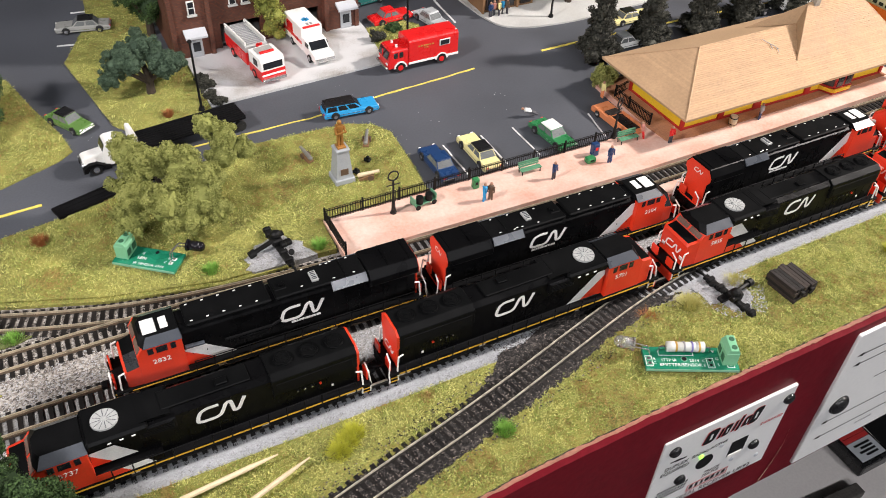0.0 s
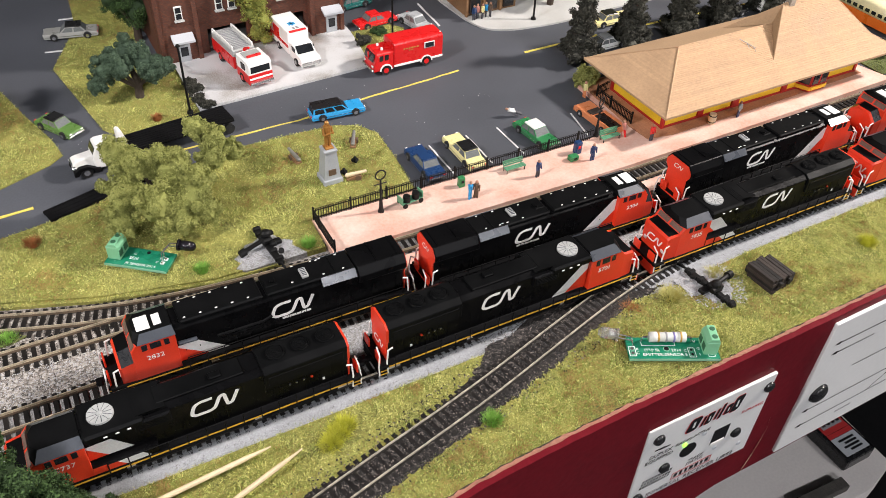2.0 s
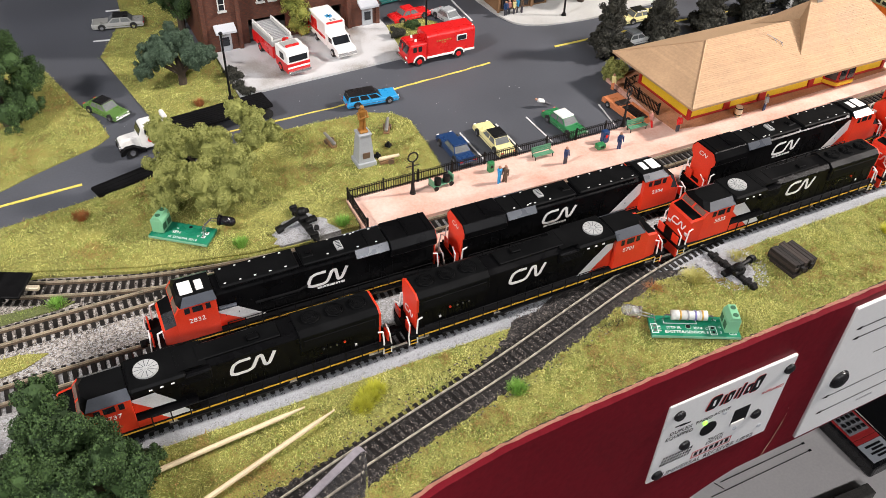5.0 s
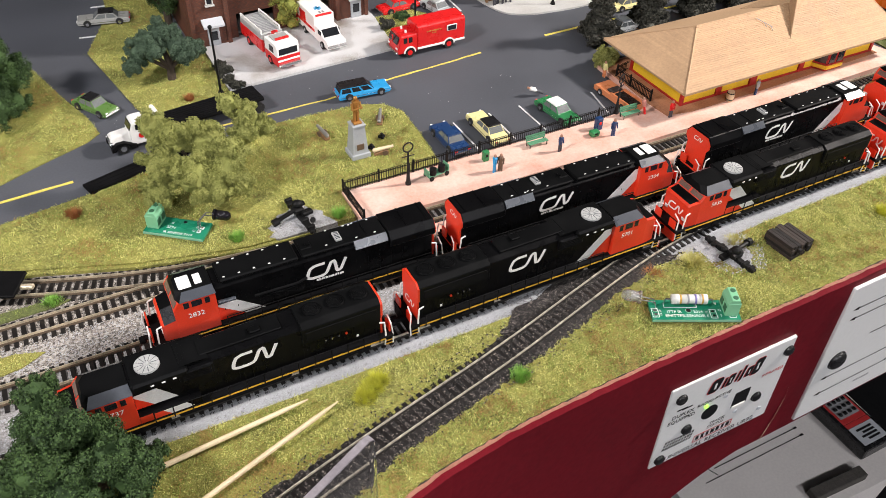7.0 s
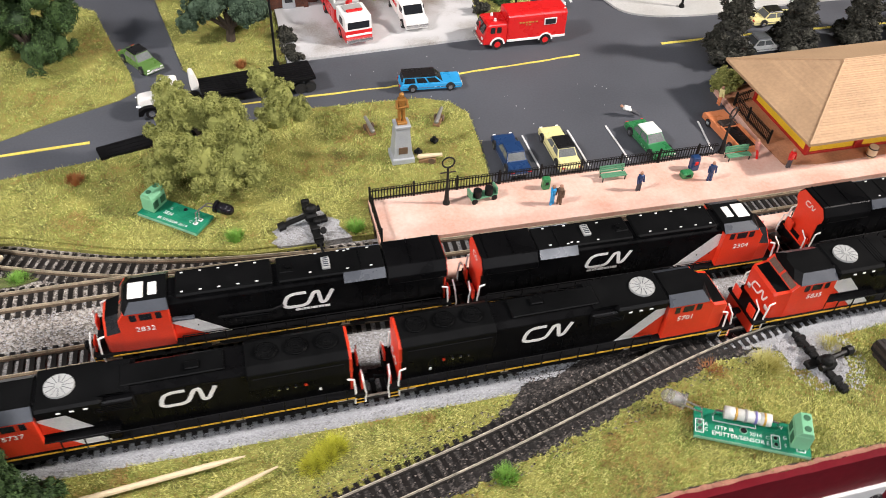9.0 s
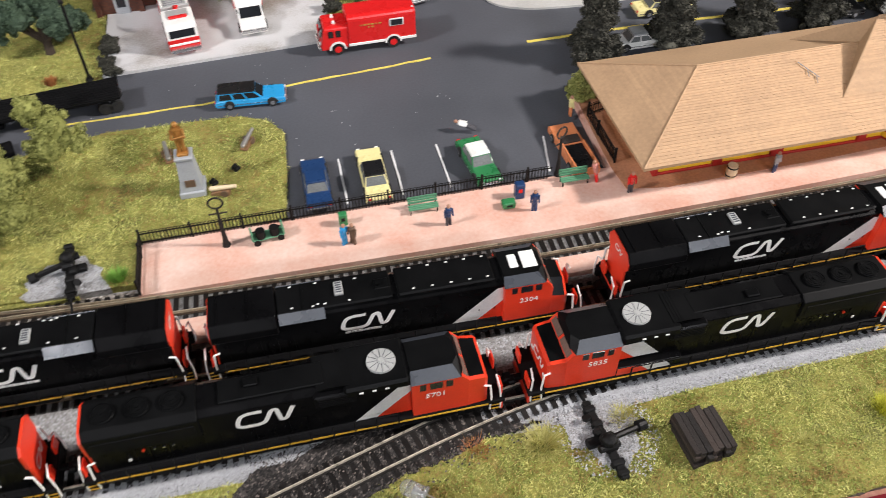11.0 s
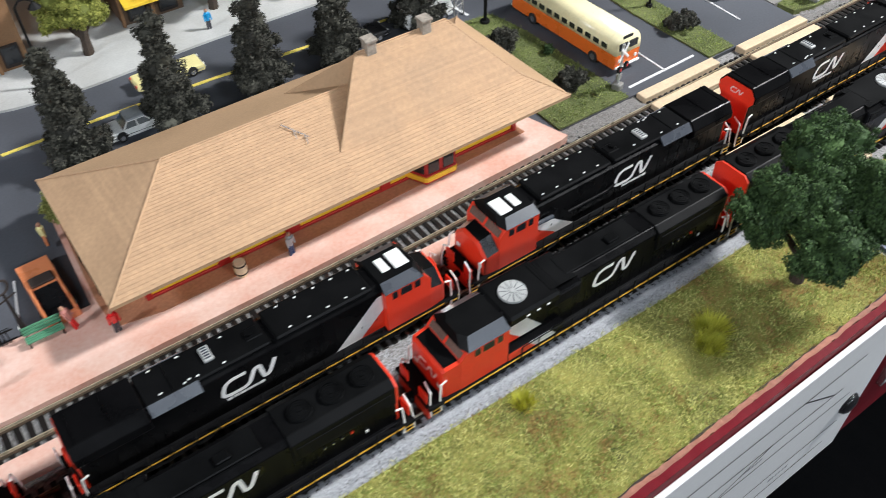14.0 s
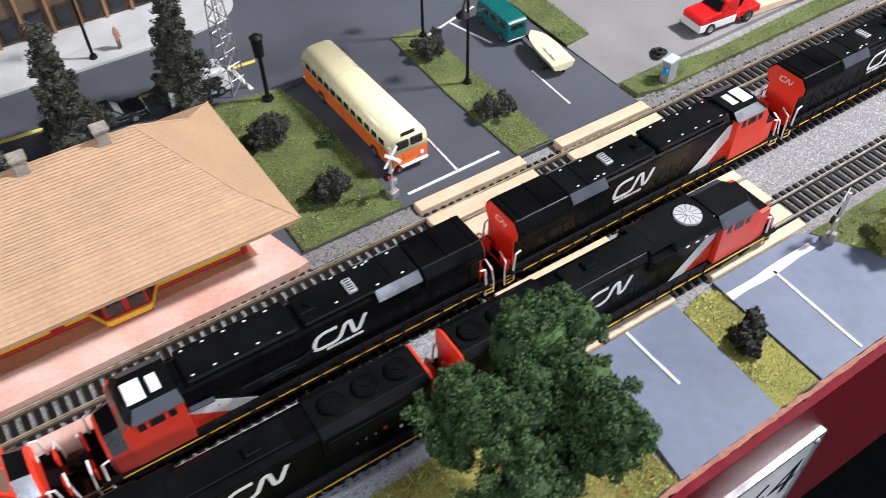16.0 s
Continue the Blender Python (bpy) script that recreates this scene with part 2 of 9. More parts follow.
maroon = material("fascia_maroon", (0.14, 0.009, 0.015), 0.5, fine=300, coarse=16, var=0.18, bump=0.12, depth=0.0006, spec=0.05)
edgewood = material("edge_wood", (0.34, 0.15, 0.1), 0.8, fine=900, coarse=70, var=0.3, bump=0.3)
panelwhite = material("panel_white", (0.78, 0.78, 0.77), 0.4, fine=800, coarse=12, var=0.05, bump=0.03)
inkblack = material("ink_black", (0.012, 0.012, 0.013), 0.7, var=0.2, spec=0.1)
inkred = material("ink_red", (0.5, 0.03, 0.03), 0.6, var=0.2)
knobblack = material("knob_black", (0.012, 0.012, 0.013), 0.25, var=0.2, bump=0.05)
toothwood = material("pale_wood", (0.72, 0.58, 0.38), 0.6, fine=900, coarse=150, var=0.12)
plankwood = material("crossing_plank", (0.7, 0.55, 0.37), 0.7, fine=900, coarse=120, var=0.14, bump=0.3)
timber = material("dark_timber", (0.023, 0.016, 0.013), 0.8, fine=1500, coarse=260, var=0.7, bump=0.8, per_object=0.5)
statue_stone = material("plinth_stone", (0.36, 0.38, 0.4), 0.6, var=0.12)
bronze = material("statue_gold", (0.42, 0.2, 0.05), 0.4, 0.4, var=0.25)
carpaint = {}
for nm, c in dict(blue=(0.02, 0.3, 0.62), navy=(0.015, 0.045, 0.13), cream=(0.8, 0.72, 0.34), green=(0.03, 0.2, 0.07),
                  orange=(0.7, 0.24, 0.1), firered=(0.66, 0.015, 0.015), white=(0.78, 0.78, 0.75), lime=(0.1, 0.2, 0.05),
                  grey=(0.3, 0.3, 0.28), teal=(0.01, 0.12, 0.11), busorange=(0.78, 0.16, 0.02), buscream=(0.82, 0.74, 0.45),
                  black=(0.012, 0.012, 0.013), silver=(0.4, 0.42, 0.43)).items():
    carpaint[nm] = material("car_" + nm, c, 0.3, var=0.08, bump=0.03, fine=1200, coarse=120)
hallfloor = material("hall_floor", (0.06, 0.06, 0.065), 0.6, fine=40, coarse=3, var=0.2, bump=0.05)
hallwall = material("hall_wall", (0.3, 0.3, 0.29), 0.85, fine=40, coarse=2, var=0.05, bump=0.05)
underdark = material("underside_dark", (0.012, 0.012, 0.014), 0.9, fine=300, coarse=20, var=0.3)
skirtwood = material("shelf_white", (0.78, 0.73, 0.7), 0.5, fine=300, coarse=15, var=0.07, bump=0.03)
cardboard = material("weathered_tan", (0.22, 0.165, 0.115), 0.8, var=0.12)
driftwood = material("drift_wood", (0.07, 0.062, 0.055), 0.85, fine=1200, coarse=200, var=0.5, bump=0.6)
lampgreen = material("lamp_green", (0.35, 0.9, 0.1), 0.4, emit=1.5, bump=0)


# ---- builders ----
def link(name, bm, mats, parent=None, label="", smooth=False):
    me = bpy.data.meshes.new(name)
    bm.to_mesh(me)
    bm.free()
    for mt in (mats if isinstance(mats, (list, tuple)) else [mats]):
        me.materials.append(mt)
    if smooth:
        for p in me.polygons:
            p.use_smooth = True
    ob = new(name, me)
    if parent:
        ob.parent = parent
    if label:
        ob["label"] = label
    return ob


def part(name, bm, mats, parent, label="", smooth=False):
    return link(name, bm, mats, parent, label, smooth)


def thing(name, m, label, category, group="", kind=""):
    ob = new(name)
    ob.empty_display_size = 0.01
    ob.matrix_world = m
    return tagged(ob, label, category, group, kind)


def raw(name, verts, faces, mat, parent=None, kind="", smooth=False):
    me = bpy.data.meshes.new(name)
    me.from_pydata(verts, [], faces)
    me.materials.append(mat)
    if smooth:
        for p in me.polygons:
            p.use_smooth = True
    ob = new(name, me)
    if parent:
        ob.parent = parent
    if kind:
        ob["kind"] = kind
    return ob


def BM():
    return bmesh.new()


def box(bm, c, s, bevel=0.0, rz=0.0, mi=0, seg=1):
    r = bmesh.ops.create_cube(bm, size=1.0, matrix=Matrix.Translation(c) @ Matrix.Rotation(radians(rz), 4, "Z") @ Matrix.Diagonal((*s, 1)))
    fs = {f for v in r["verts"] for f in v.link_faces}
    for f in fs:
        f.material_index = mi
    if bevel:
        es = list({e for f in fs for e in f.edges})
        bmesh.ops.bevel(bm, geom=es, offset=bevel, segments=seg, affect="EDGES", profile=0.6, material=mi)
    return bm


def rod(bm, a, b, r, r2=None, n=8, mi=0):
    a, b = Vector(a), Vector(b)
    d = b - a
    q = d.to_track_quat("Z", "Y").to_matrix().to_4x4()
    res = bmesh.ops.create_cone(bm, cap_ends=True, segments=n, radius1=r, radius2=r if r2 is None else r2, depth=d.length,
                                matrix=Matrix.Translation((a + b) / 2) @ q)
    for f in {f for v in res["verts"] for f in v.link_faces}:
        f.material_index = mi
    return bm


def ball(bm, c, r, s=(1, 1, 1), n=10, mi=0):
    res = bmesh.ops.create_uvsphere(bm, u_segments=n, v_segments=max(5, n // 2 + 1), radius=r,
                                    matrix=Matrix.Translation(c) @ Matrix.Diagonal((*s, 1)))
    for f in {f for v in res["verts"] for f in v.link_faces}:
        f.material_index = mi
    return bm


def prism(bm, poly, z0, z1, mi=0):
    """A flat outline, pulled up from z0 to z1."""
    lo = [bm.verts.new((x, y, z0)) for x, y in poly]
    hi = [bm.verts.new((x, y, z1)) for x, y in poly]
    fs = [bm.faces.new(hi), bm.faces.new(lo[::-1])]
    n = len(poly)
    for i in range(n):
        fs.append(bm.faces.new((lo[i], lo[(i + 1) % n], hi[(i + 1) % n], hi[i])))
    for f in fs:
        f.material_index = mi
    bmesh.ops.recalc_face_normals(bm, faces=fs)
    return fs


def side(bm, prof, w, bevel=0.0, mi=0, w_top=None, zt=None):
    """A side outline (x, z), drawn across to a width w; above zt the width goes to w_top."""
    def half(z):
        if w_top is None:
            return w / 2
        z0 = zt
        z1 = max(p[1] for p in prof)
        k = min(1, max(0, (z - z0) / max(1e-6, z1 - z0)))
        return (w + (w_top - w) * k) / 2
    a = [bm.verts.new((x, -half(z), z)) for x, z in prof]
    b = [bm.verts.new((x, half(z), z)) for x, z in prof]
    fs = [bm.faces.new(a), bm.faces.new(b[::-1])]
    n = len(prof)
    for i in range(n):
        fs.append(bm.faces.new((a[i], b[i], b[(i + 1) % n], a[(i + 1) % n])))
    for f in fs:
        f.material_index = mi
    bmesh.ops.recalc_face_normals(bm, faces=fs)
    if bevel:
        bmesh.ops.bevel(bm, geom=list({e for f in fs for e in f.edges}), offset=bevel, segments=2, affect="EDGES", profile=0.6, material=mi)
    return bm


def ribbon(pts, w, close=False):
    """Left and right rims of a stroke of width w along 2D points, mitred."""
    P = [Vector(p) for p in pts]
    L, R = [], []
    n = len(P)
    for i in range(n):
        if close:
            d0, d1 = (P[i] - P[i - 1]).normalized(), (P[(i + 1) % n] - P[i]).normalized()
        else:
            d0 = (P[i] - P[i - 1]).normalized() if i else (P[1] - P[0]).normalized()
            d1 = (P[i + 1] - P[i]).normalized() if i < n - 1 else d0
        t = (d0 + d1)
        t = t.normalized() if t.length > 1e-6 else d0
        nrm = Vector((-t.y, t.x))
        k = 1 / max(0.45, nrm.dot(Vector((-d0.y, d0.x))))
        L.append(P[i] + nrm * (w / 2 * k))
        R.append(P[i] - nrm * (w / 2 * k))
    return L, R


def rounded(pts, r, n=4):
    """The same polyline with its inner corners rounded."""
    out = [Vector(pts[0])]
    for i in range(1, len(pts) - 1):
        a, b, c = Vector(pts[i - 1]), Vector(pts[i]), Vector(pts[i + 1])
        k = min(r, (a - b).length * 0.45, (c - b).length * 0.45)
        p, q = b + (a - b).normalized() * k, b + (c - b).normalized() * k
        for j in range(n + 1):
            s = j / n
            out.append(p * (1 - s) ** 2 + b * 2 * s * (1 - s) + q * s * s)
    out.append(Vector(pts[-1]))
    return out


def strip(bm, pts, w, z0, z1, mi=0, close=False, wob=0.0):
    """A flat band along 2D points, from z0 up to z1."""
    L, R = ribbon(pts, w, close)
    n = len(pts)
    if wob:
        for q in L + R:
            q += Vector((random.uniform(-wob, wob), random.uniform(-wob, wob)))
    cols = [[bm.verts.new((p.x, p.y, z)) for p, z in ((L[i], z1), (R[i], z1), (R[i], z0), (L[i], z0))] for i in range(n)]
    fs = []
    for i in range(n if close else n - 1):
        a, b = cols[i], cols[(i + 1) % n]
        for j in range(4):
            fs.append(bm.faces.new((a[j], b[j], b[(j + 1) % 4], a[(j + 1) % 4])))
    if not close:
        fs.append(bm.faces.new(cols[0]))
        fs.append(bm.faces.new(cols[-1][::-1]))
    for f in fs:
        f.material_index = mi
    bmesh.ops.recalc_face_normals(bm, faces=fs)


def limb(bm, pts, r0, r1):
    P = [Vector(p) for p in pts]
    n = len(P) - 1
    for i in range(n):
        rod(bm, P[i], P[i + 1], r0 + (r1 - r0) * i / n, r0 + (r1 - r0) * (i + 1) / n, 8)


def words(text, size, m, mat, parent, name="lettering", depth=0.00004, shear=0.0, label=""):
    """Raised lettering, turned into a mesh under its thing; m is its pose within the thing."""
    cu = bpy.data.curves.new(name, "FONT")
    cu.body, cu.size, cu.align_x, cu.align_y, cu.extrude, cu.shear = text, size, "CENTER", "CENTER", depth, shear
    cu.resolution_u = 2
    tmp = bpy.data.objects.new(name, cu)
    scene.collection.objects.link(tmp)
    me = bpy.data.meshes.new_from_object(tmp.evaluated_get(bpy.context.evaluated_depsgraph_get()))
    bpy.data.objects.remove(tmp)
    bpy.data.curves.remove(cu)
    me.materials.clear()
    me.materials.append(mat)
    me.transform(m)
    ob = new(name, me)
    ob.parent = parent
    if label:
        ob["label"] = label
    return ob


def setting(name, ob, label, category):
    ob.name = name
    return tagged(ob, label, category, "", "structure")

# ---- the hall round the table ----
def hall():
    for nm, c, s, mt, lab in (
            ("floor", (0, 0, -1.02), (12.2, 12.2, 0.04), hallfloor, "dark grey hall floor under the layout"),
            ("ceiling", (0, 0, 3.92), (12.2, 12.2, 0.04), hallwall, "pale hall ceiling with light fittings"),
            ("wall_north", (0, 6.05, 1.45), (12.2, 0.1, 4.9), hallwall, "pale plain hall wall"),
            ("wall_south", (0, -6.05, 1.45), (12.2, 0.1, 4.9), hallwall, "pale plain hall wall"),
            ("wall_east", (6.05, 0, 1.45), (0.1, 12.0, 4.9), hallwall, "pale plain hall wall"),
            ("wall_west", (-6.05, 0, 1.45), (0.1, 12.0, 4.9), hallwall, "pale plain hall wall")):
        bm = BM()
        box(bm, c, s)
        setting(nm, link(nm, bm, mt), lab, "wall" if "wall" in nm else nm)


hall()

FRONT = [(-0.7, -0.3), (-0.42, -0.2), (-0.30, -0.115), (-0.24, -0.085), (-0.204, -0.0735), (-0.165, -0.068), (-0.1, -0.0655),
         (0.03, -0.0645), (0.2, -0.061), (0.37, -0.0585), (0.8, -0.055)]
FRONT = [tuple(p) for p in rounded(FRONT, 0.03, 4)]


def tabletop():
    bm = BM()
    prism(bm, [(x, y + 0.004) for x, y in FRONT] + [(0.8, 0.75), (-0.7, 0.75)], -0.05, -0.0019)
    ob = setting("ground", link("ground", bm, ballast), "layout base covered in fine grey gravel", "ground")
    # cork and wood edge between the scenery and the fascia board
    line = []
    for (ax, ay), (bx, by) in zip(FRONT, FRONT[1:]):
        k = max(1, int(math.hypot(bx - ax, by - ay) / 0.0022))
        line += [(ax + (bx - ax) * i / k, ay + (by - ay) * i / k) for i in range(k)]
    line.append(FRONT[-1])
    rng = random.Random(44)
    bm = BM()
    strip(bm, [(x, y + 0.0006 + rng.uniform(-0.0002, 0.0002)) for x, y in line], 0.0018, -0.02, -0.0004, wob=0.0003)
    for v in bm.verts:
        if v.co.z > -0.001:
            v.co.z += rng.uniform(-0.0003, 0.0002)
    setting("edge_trim", link("edge_trim", bm, edgewood), "pinkish raw wooden edge of the layout", "edge")
    # a crumbling dark gap where the scenery shell meets the edge
    bm = BM()
    strip(bm, [(x, y + 0.0017 + rng.uniform(-0.0003, 0.0003)) for x, y in line], 0.0006, -0.02, -0.0007, wob=0.0003)
    setting("edge_gap", link("edge_gap", bm, bark), "dark dirty gap between grass and wooden edge", "edge")
    # fascia board with a curved cut-out along its foot
    n = len(line)
    L, R = ribbon(line, 0.0026)
    bm = BM()
    cols = []
    for (l, r) in zip(L, R):
        x = l.x
        foot = -0.109 if x > -0.015 else -0.109 - min(0.1, 0.2 * (-0.015 - x) + 4.5 * (-0.015 - x) ** 2)
        top = 0.0001 + 0.00025 * math.sin(x * 310) * math.sin(x * 127 + 1)
        lip = 0.0003 * math.sin(x * 420) * math.sin(x * 173 + 2)
        cols.append([bm.verts.new((p.x, p.y - 0.0017 + q, z)) for p, z, q in ((l, top, lip), (r, top - 0.0002, 0), (r, foot, 0), (l, foot, 0))])
    for i in range(n - 1):
        for j in range(4):
            bm.faces.new((cols[i][j], cols[i + 1][j], cols[i + 1][(j + 1) % 4], cols[i][(j + 1) % 4]))
    bmesh.ops.recalc_face_normals(bm, faces=bm.faces[:])
    fb = setting("fascia_board", link("fascia_board", bm, maroon), "dark maroon painted fascia board along the layout edge", "fascia")
    # split at the foot where bare wood shows
    bm = BM()
    crack = [(0.0058, -0.064), (0.0069, -0.074), (0.0062, -0.083), (0.0048, -0.092), (0.0032, -0.1), (0.0008, -0.1088)]
    a = [bm.verts.new((x - 0.0001 - 0.00009 * i, -0.06835 - 0.0001 * (i % 2), z)) for i, (x, z) in enumerate(crack)]
    b = [bm.verts.new((x + 0.0001 + 0.00009 * i, -0.0682, z)) for i, (x, z) in enumerate(crack)]
    for i in range(len(crack) - 1):
        bm.faces.new((a[i], b[i], b[i + 1], a[i + 1]))
    part("split", bm, toothwood, fb, "pale split in the painted board")


tabletop()


def field(p, k, seed):
    """Smooth random values from -1 to 1 over an array of places, about k turns per metre."""
    q = p * k + 1000.0
    i = np.floor(q)
    f = q - i
    f = f * f * (3 - 2 * f)

    def h(a, b):
        v = np.sin(a * 127.1 + b * 311.7 + seed * 74.7) * 43758.5453
        return (v - np.floor(v)) * 2 - 1
    a, b = i[:, 0], i[:, 1]
    lo = h(a, b) * (1 - f[:, 0]) + h(a + 1, b) * f[:, 0]
    hi = h(a, b + 1) * (1 - f[:, 0]) + h(a + 1, b + 1) * f[:, 0]
    return lo * (1 - f[:, 1]) + hi * f[:, 1]


def inside(poly, x, y):
    """Which of the points lie in the outline."""
    x, y = np.asarray(x), np.asarray(y)
    r = np.zeros(x.shape, bool)
    n = len(poly)
    for i in range(n):
        (x0, y0), (x1, y1) = poly[i], poly[i - 1]
        if y0 == y1:
            continue
        c = ((y0 > y) != (y1 > y)) & (x < (x1 - x0) * (y - y0) / (y1 - y0) + x0)
        r ^= c
    return r


def slab(name, poly, z, mat, label, category, z0=-0.004):
    bm = BM()
    fs = prism(bm, poly, z0, z)
    bmesh.ops.triangulate(bm, faces=fs[:2])
    return setting(name, link(name, bm, mat), label, category)


def spikes(name, pts, z, mat, parent, length=0.0012, width=0.00015, lean=0.65, kind="stuff"):
    """Fine upright fibres, one thin triangle each, on an array of ground places."""
    n = len(pts)
    rng = np.random.default_rng(int(abs(pts[0][0]) * 1e5) + n)
    a = rng.uniform(0, 2 * np.pi, n)
    ln = length * rng.uniform(0.55, 1.2, n)
    tx, ty = rng.normal(0, lean, n) * ln, rng.normal(0, lean, n) * ln
    w = width * rng.uniform(0.7, 1.4, n)
    base = np.column_stack([pts, np.broadcast_to(z, n)])
    d = np.column_stack([np.cos(a) * w, np.sin(a) * w, np.zeros(n)])
    top = base + np.column_stack([tx, ty, ln * 0.75])
    v = np.empty((n * 3, 3))
    v[0::3], v[1::3], v[2::3] = base - d, base + d, top
    me = bpy.data.meshes.new(name)
    me.vertices.add(n * 3)
    me.vertices.foreach_set("co", v.ravel())
    me.loops.add(n * 3)
    me.loops.foreach_set("vertex_index", np.arange(n * 3, dtype=np.int32))
    me.polygons.add(n)
    me.polygons.foreach_set("loop_start", np.arange(0, n * 3, 3, dtype=np.int32))
    me.update()
    me.materials.append(mat)
    ob = new(name, me)
    ob.parent = parent
    if kind:
        ob["kind"] = kind
    return ob


def scatter(poly, count, seed):
    rng = np.random.default_rng(seed)
    xs, ys = zip(*poly)
    out = np.empty((0, 2))
    while len(out) < count:
        x, y = rng.uniform(min(xs), max(xs), count), rng.uniform(min(ys), max(ys), count)
        k = inside(poly, x, y)
        out = np.vstack([out, np.column_stack([x[k], y[k]])])
    return out[:count]


def lawn(name, poly, z, per_mm2, mat, label, skip=None, length=0.0011, rough=0.001):
    """A soil sheet with an uneven top and fibres over it."""
    bm = BM()
    fs = prism(bm, poly, -0.0045, z - 0.0004)
    bmesh.ops.triangulate(bm, faces=fs[:2])
    ob = setting(name, link(name, bm, turf_green if mat is blade_green else turf), label, "grass")
    xs, ys = zip(*poly)
    area = 0.5 * abs(sum(poly[i - 1][0] * poly[i][1] - poly[i][0] * poly[i - 1][1] for i in range(len(poly))))
    n = int(area * 1e6 * per_mm2 * 2.7)
    p = scatter(poly, n, 7 + n)
    if skip:
        keep = np.ones(len(p), bool)
        for q in skip:
            keep &= ~inside(q, p[:, 0], p[:, 1])
        p = p[keep]
    hump = 0.7 * field(p, 130, 3.0) + 0.5 * field(p, 400, 8.0)
    thin = 0.7 * field(p, 55, 5.0)
    keep = thin + np.random.default_rng(3).uniform(-0.6, 1.2, len(p)) > -0.5
    p, hump = p[keep], hump[keep]
    hue = 0.55 * field(p, 38, 21.0) + 0.45 * field(p, 130, 11.0) + 0.75 * field(p, 420, 2.0) + np.random.default_rng(5).uniform(-0.5, 0.5, len(p))
    zz = z - 0.0005 + np.maximum(-0.0001, hump * rough * 0.7)
    p = p + np.random.default_rng(9).normal(0, 0.00055, p.shape)
    groups = ((mat, hue <= 0.02), (blade_mid if mat is blade else blade_green, (hue > 0.02) & (hue <= 0.5)), (blade_rust if mat is blade else blade_mid, hue > 0.5))
    for mt, k in groups:
        if k.sum() > 3:
            spikes("grass_fibres", p[k], zz[k], mt, ob, length)
    return ob


road = slab("road", [(-0.7, 0.132), (-0.31, 0.128), (-0.2, 0.087), (-0.165, 0.08), (0.385, 0.0785), (0.385, 0.33), (0.3, 0.75), (-0.7, 0.75)],
            0.0, asphalt, "smooth dark grey painted asphalt street and parking lot", "road")

MID = [(-0.6, 0.137), (-0.45, 0.137), (-0.35, 0.143), (-0.311, 0.149), (-0.285, 0.153), (-0.25, 0.160), (-0.215, 0.169), (-0.185, 0.1765),
       (-0.15, 0.1755), (-0.124, 0.1745), (-0.111, 0.168), (-0.1045, 0.157), (-0.106, 0.13), (-0.109, 0.1005), (-0.1675, 0.0995),
       (-0.1685, 0.0775), (-0.20, 0.0785), (-0.223, 0.079), (-0.271, 0.09), (-0.315, 0.1065), (-0.45, 0.13), (-0.6, 0.132)]
GRAVELSPOT = [(-0.208, 0.0775), (-0.195, 0.0772), (-0.178, 0.0776), (-0.1805, 0.0822), (-0.1825, 0.0855), (-0.1815, 0.0892), (-0.1865, 0.0925), (-0.1885, 0.0972), (-0.1945, 0.0985), (-0.1985, 0.0955), (-0.2035, 0.0948), (-0.2045, 0.0912), (-0.2105, 0.0875), (-0.2085, 0.0835), (-0.2115, 0.0805)]
lawn("grass_park", MID, 0.0016, 2.4, blade, "yellow-green static grass round the monument", [GRAVELSPOT])
slab("gravel_patch", GRAVELSPOT, 0.0014, ballast, "light grey gravel under the switch stand", "gravel")
VERGE = [(-0.19, 0.0762), (-0.2, 0.0765), (-0.223, 0.077), (-0.271, 0.0878), (-0.315, 0.1038), (-0.45, 0.127), (-0.45, 0.131), (-0.315, 0.108), (-0.271, 0.0915), (-0.223, 0.0805), (-0.2, 0.0798), (-0.19, 0.0796)]
lawn("grass_verge", VERGE, 0.0006, 2.4, blade, "ragged low grass verge beside the turnouts", [GRAVELSPOT])
WEST = [(-0.306, 0.19), (-0.275, 0.2035), (-0.2675, 0.21), (-0.271, 0.23), (-0.281, 0.262), (-0.291, 0.30), (-0.33, 0.33), (-0.5, 0.33), (-0.5, 0.155),
        (-0.33, 0.178)]
lawn("grass_west", WEST, 0.001, 1.8, blade, "yellow-green static grass beside the street")
MEDIAN = [(-0.257, 0.308), (-0.243, 0.226), (-0.236, 0.2165), (-0.21, 0.2165), (-0.189, 0.222), (-0.189, 0.287), (-0.198, 0.29), (-0.203, 0.40),
          (-0.23, 0.42), (-0.235, 0.36)]
lawn("grass_median", MEDIAN, 0.001, 1.8, blade, "yellow-green static grass below the oak tree")
slab("apron", [(-0.1885, 0.2235), (-0.075, 0.2295), (-0.069, 0.277), (-0.069, 0.289), (-0.189, 0.289)], 0.0016, apronmat,
     "white concrete fire station apron, stains and vehicle shade in grey blotches", "apron")
lawn("grass_corner", [(-0.0735, 0.245), (-0.05, 0.252), (-0.037, 0.257), (-0.033, 0.268), (-0.04, 0.277), (-0.0685, 0.277)], 0.0016, 1.0, blade,
     "small lawn beside the fire station apron")
BUSLAWN = [(0.2275, 0.079), (0.2685, 0.079), (0.2675, 0.11), (0.266, 0.15), (0.262, 0.172), (0.232, 0.176), (0.2275, 0.16)]
lawn("grass_depot", BUSLAWN, 0.0012, 1.3, blade_green, "green static grass between the depot and the bus")
ISLAND = [(0.3215, 0.0795), (0.3385, 0.0795), (0.3385, 0.16), (0.337, 0.178), (0.322, 0.179), (0.3205, 0.13)]
lawn("grass_island", ISLAND, 0.0012, 1.3, blade_green, "narrow green grass island in the parking lot")
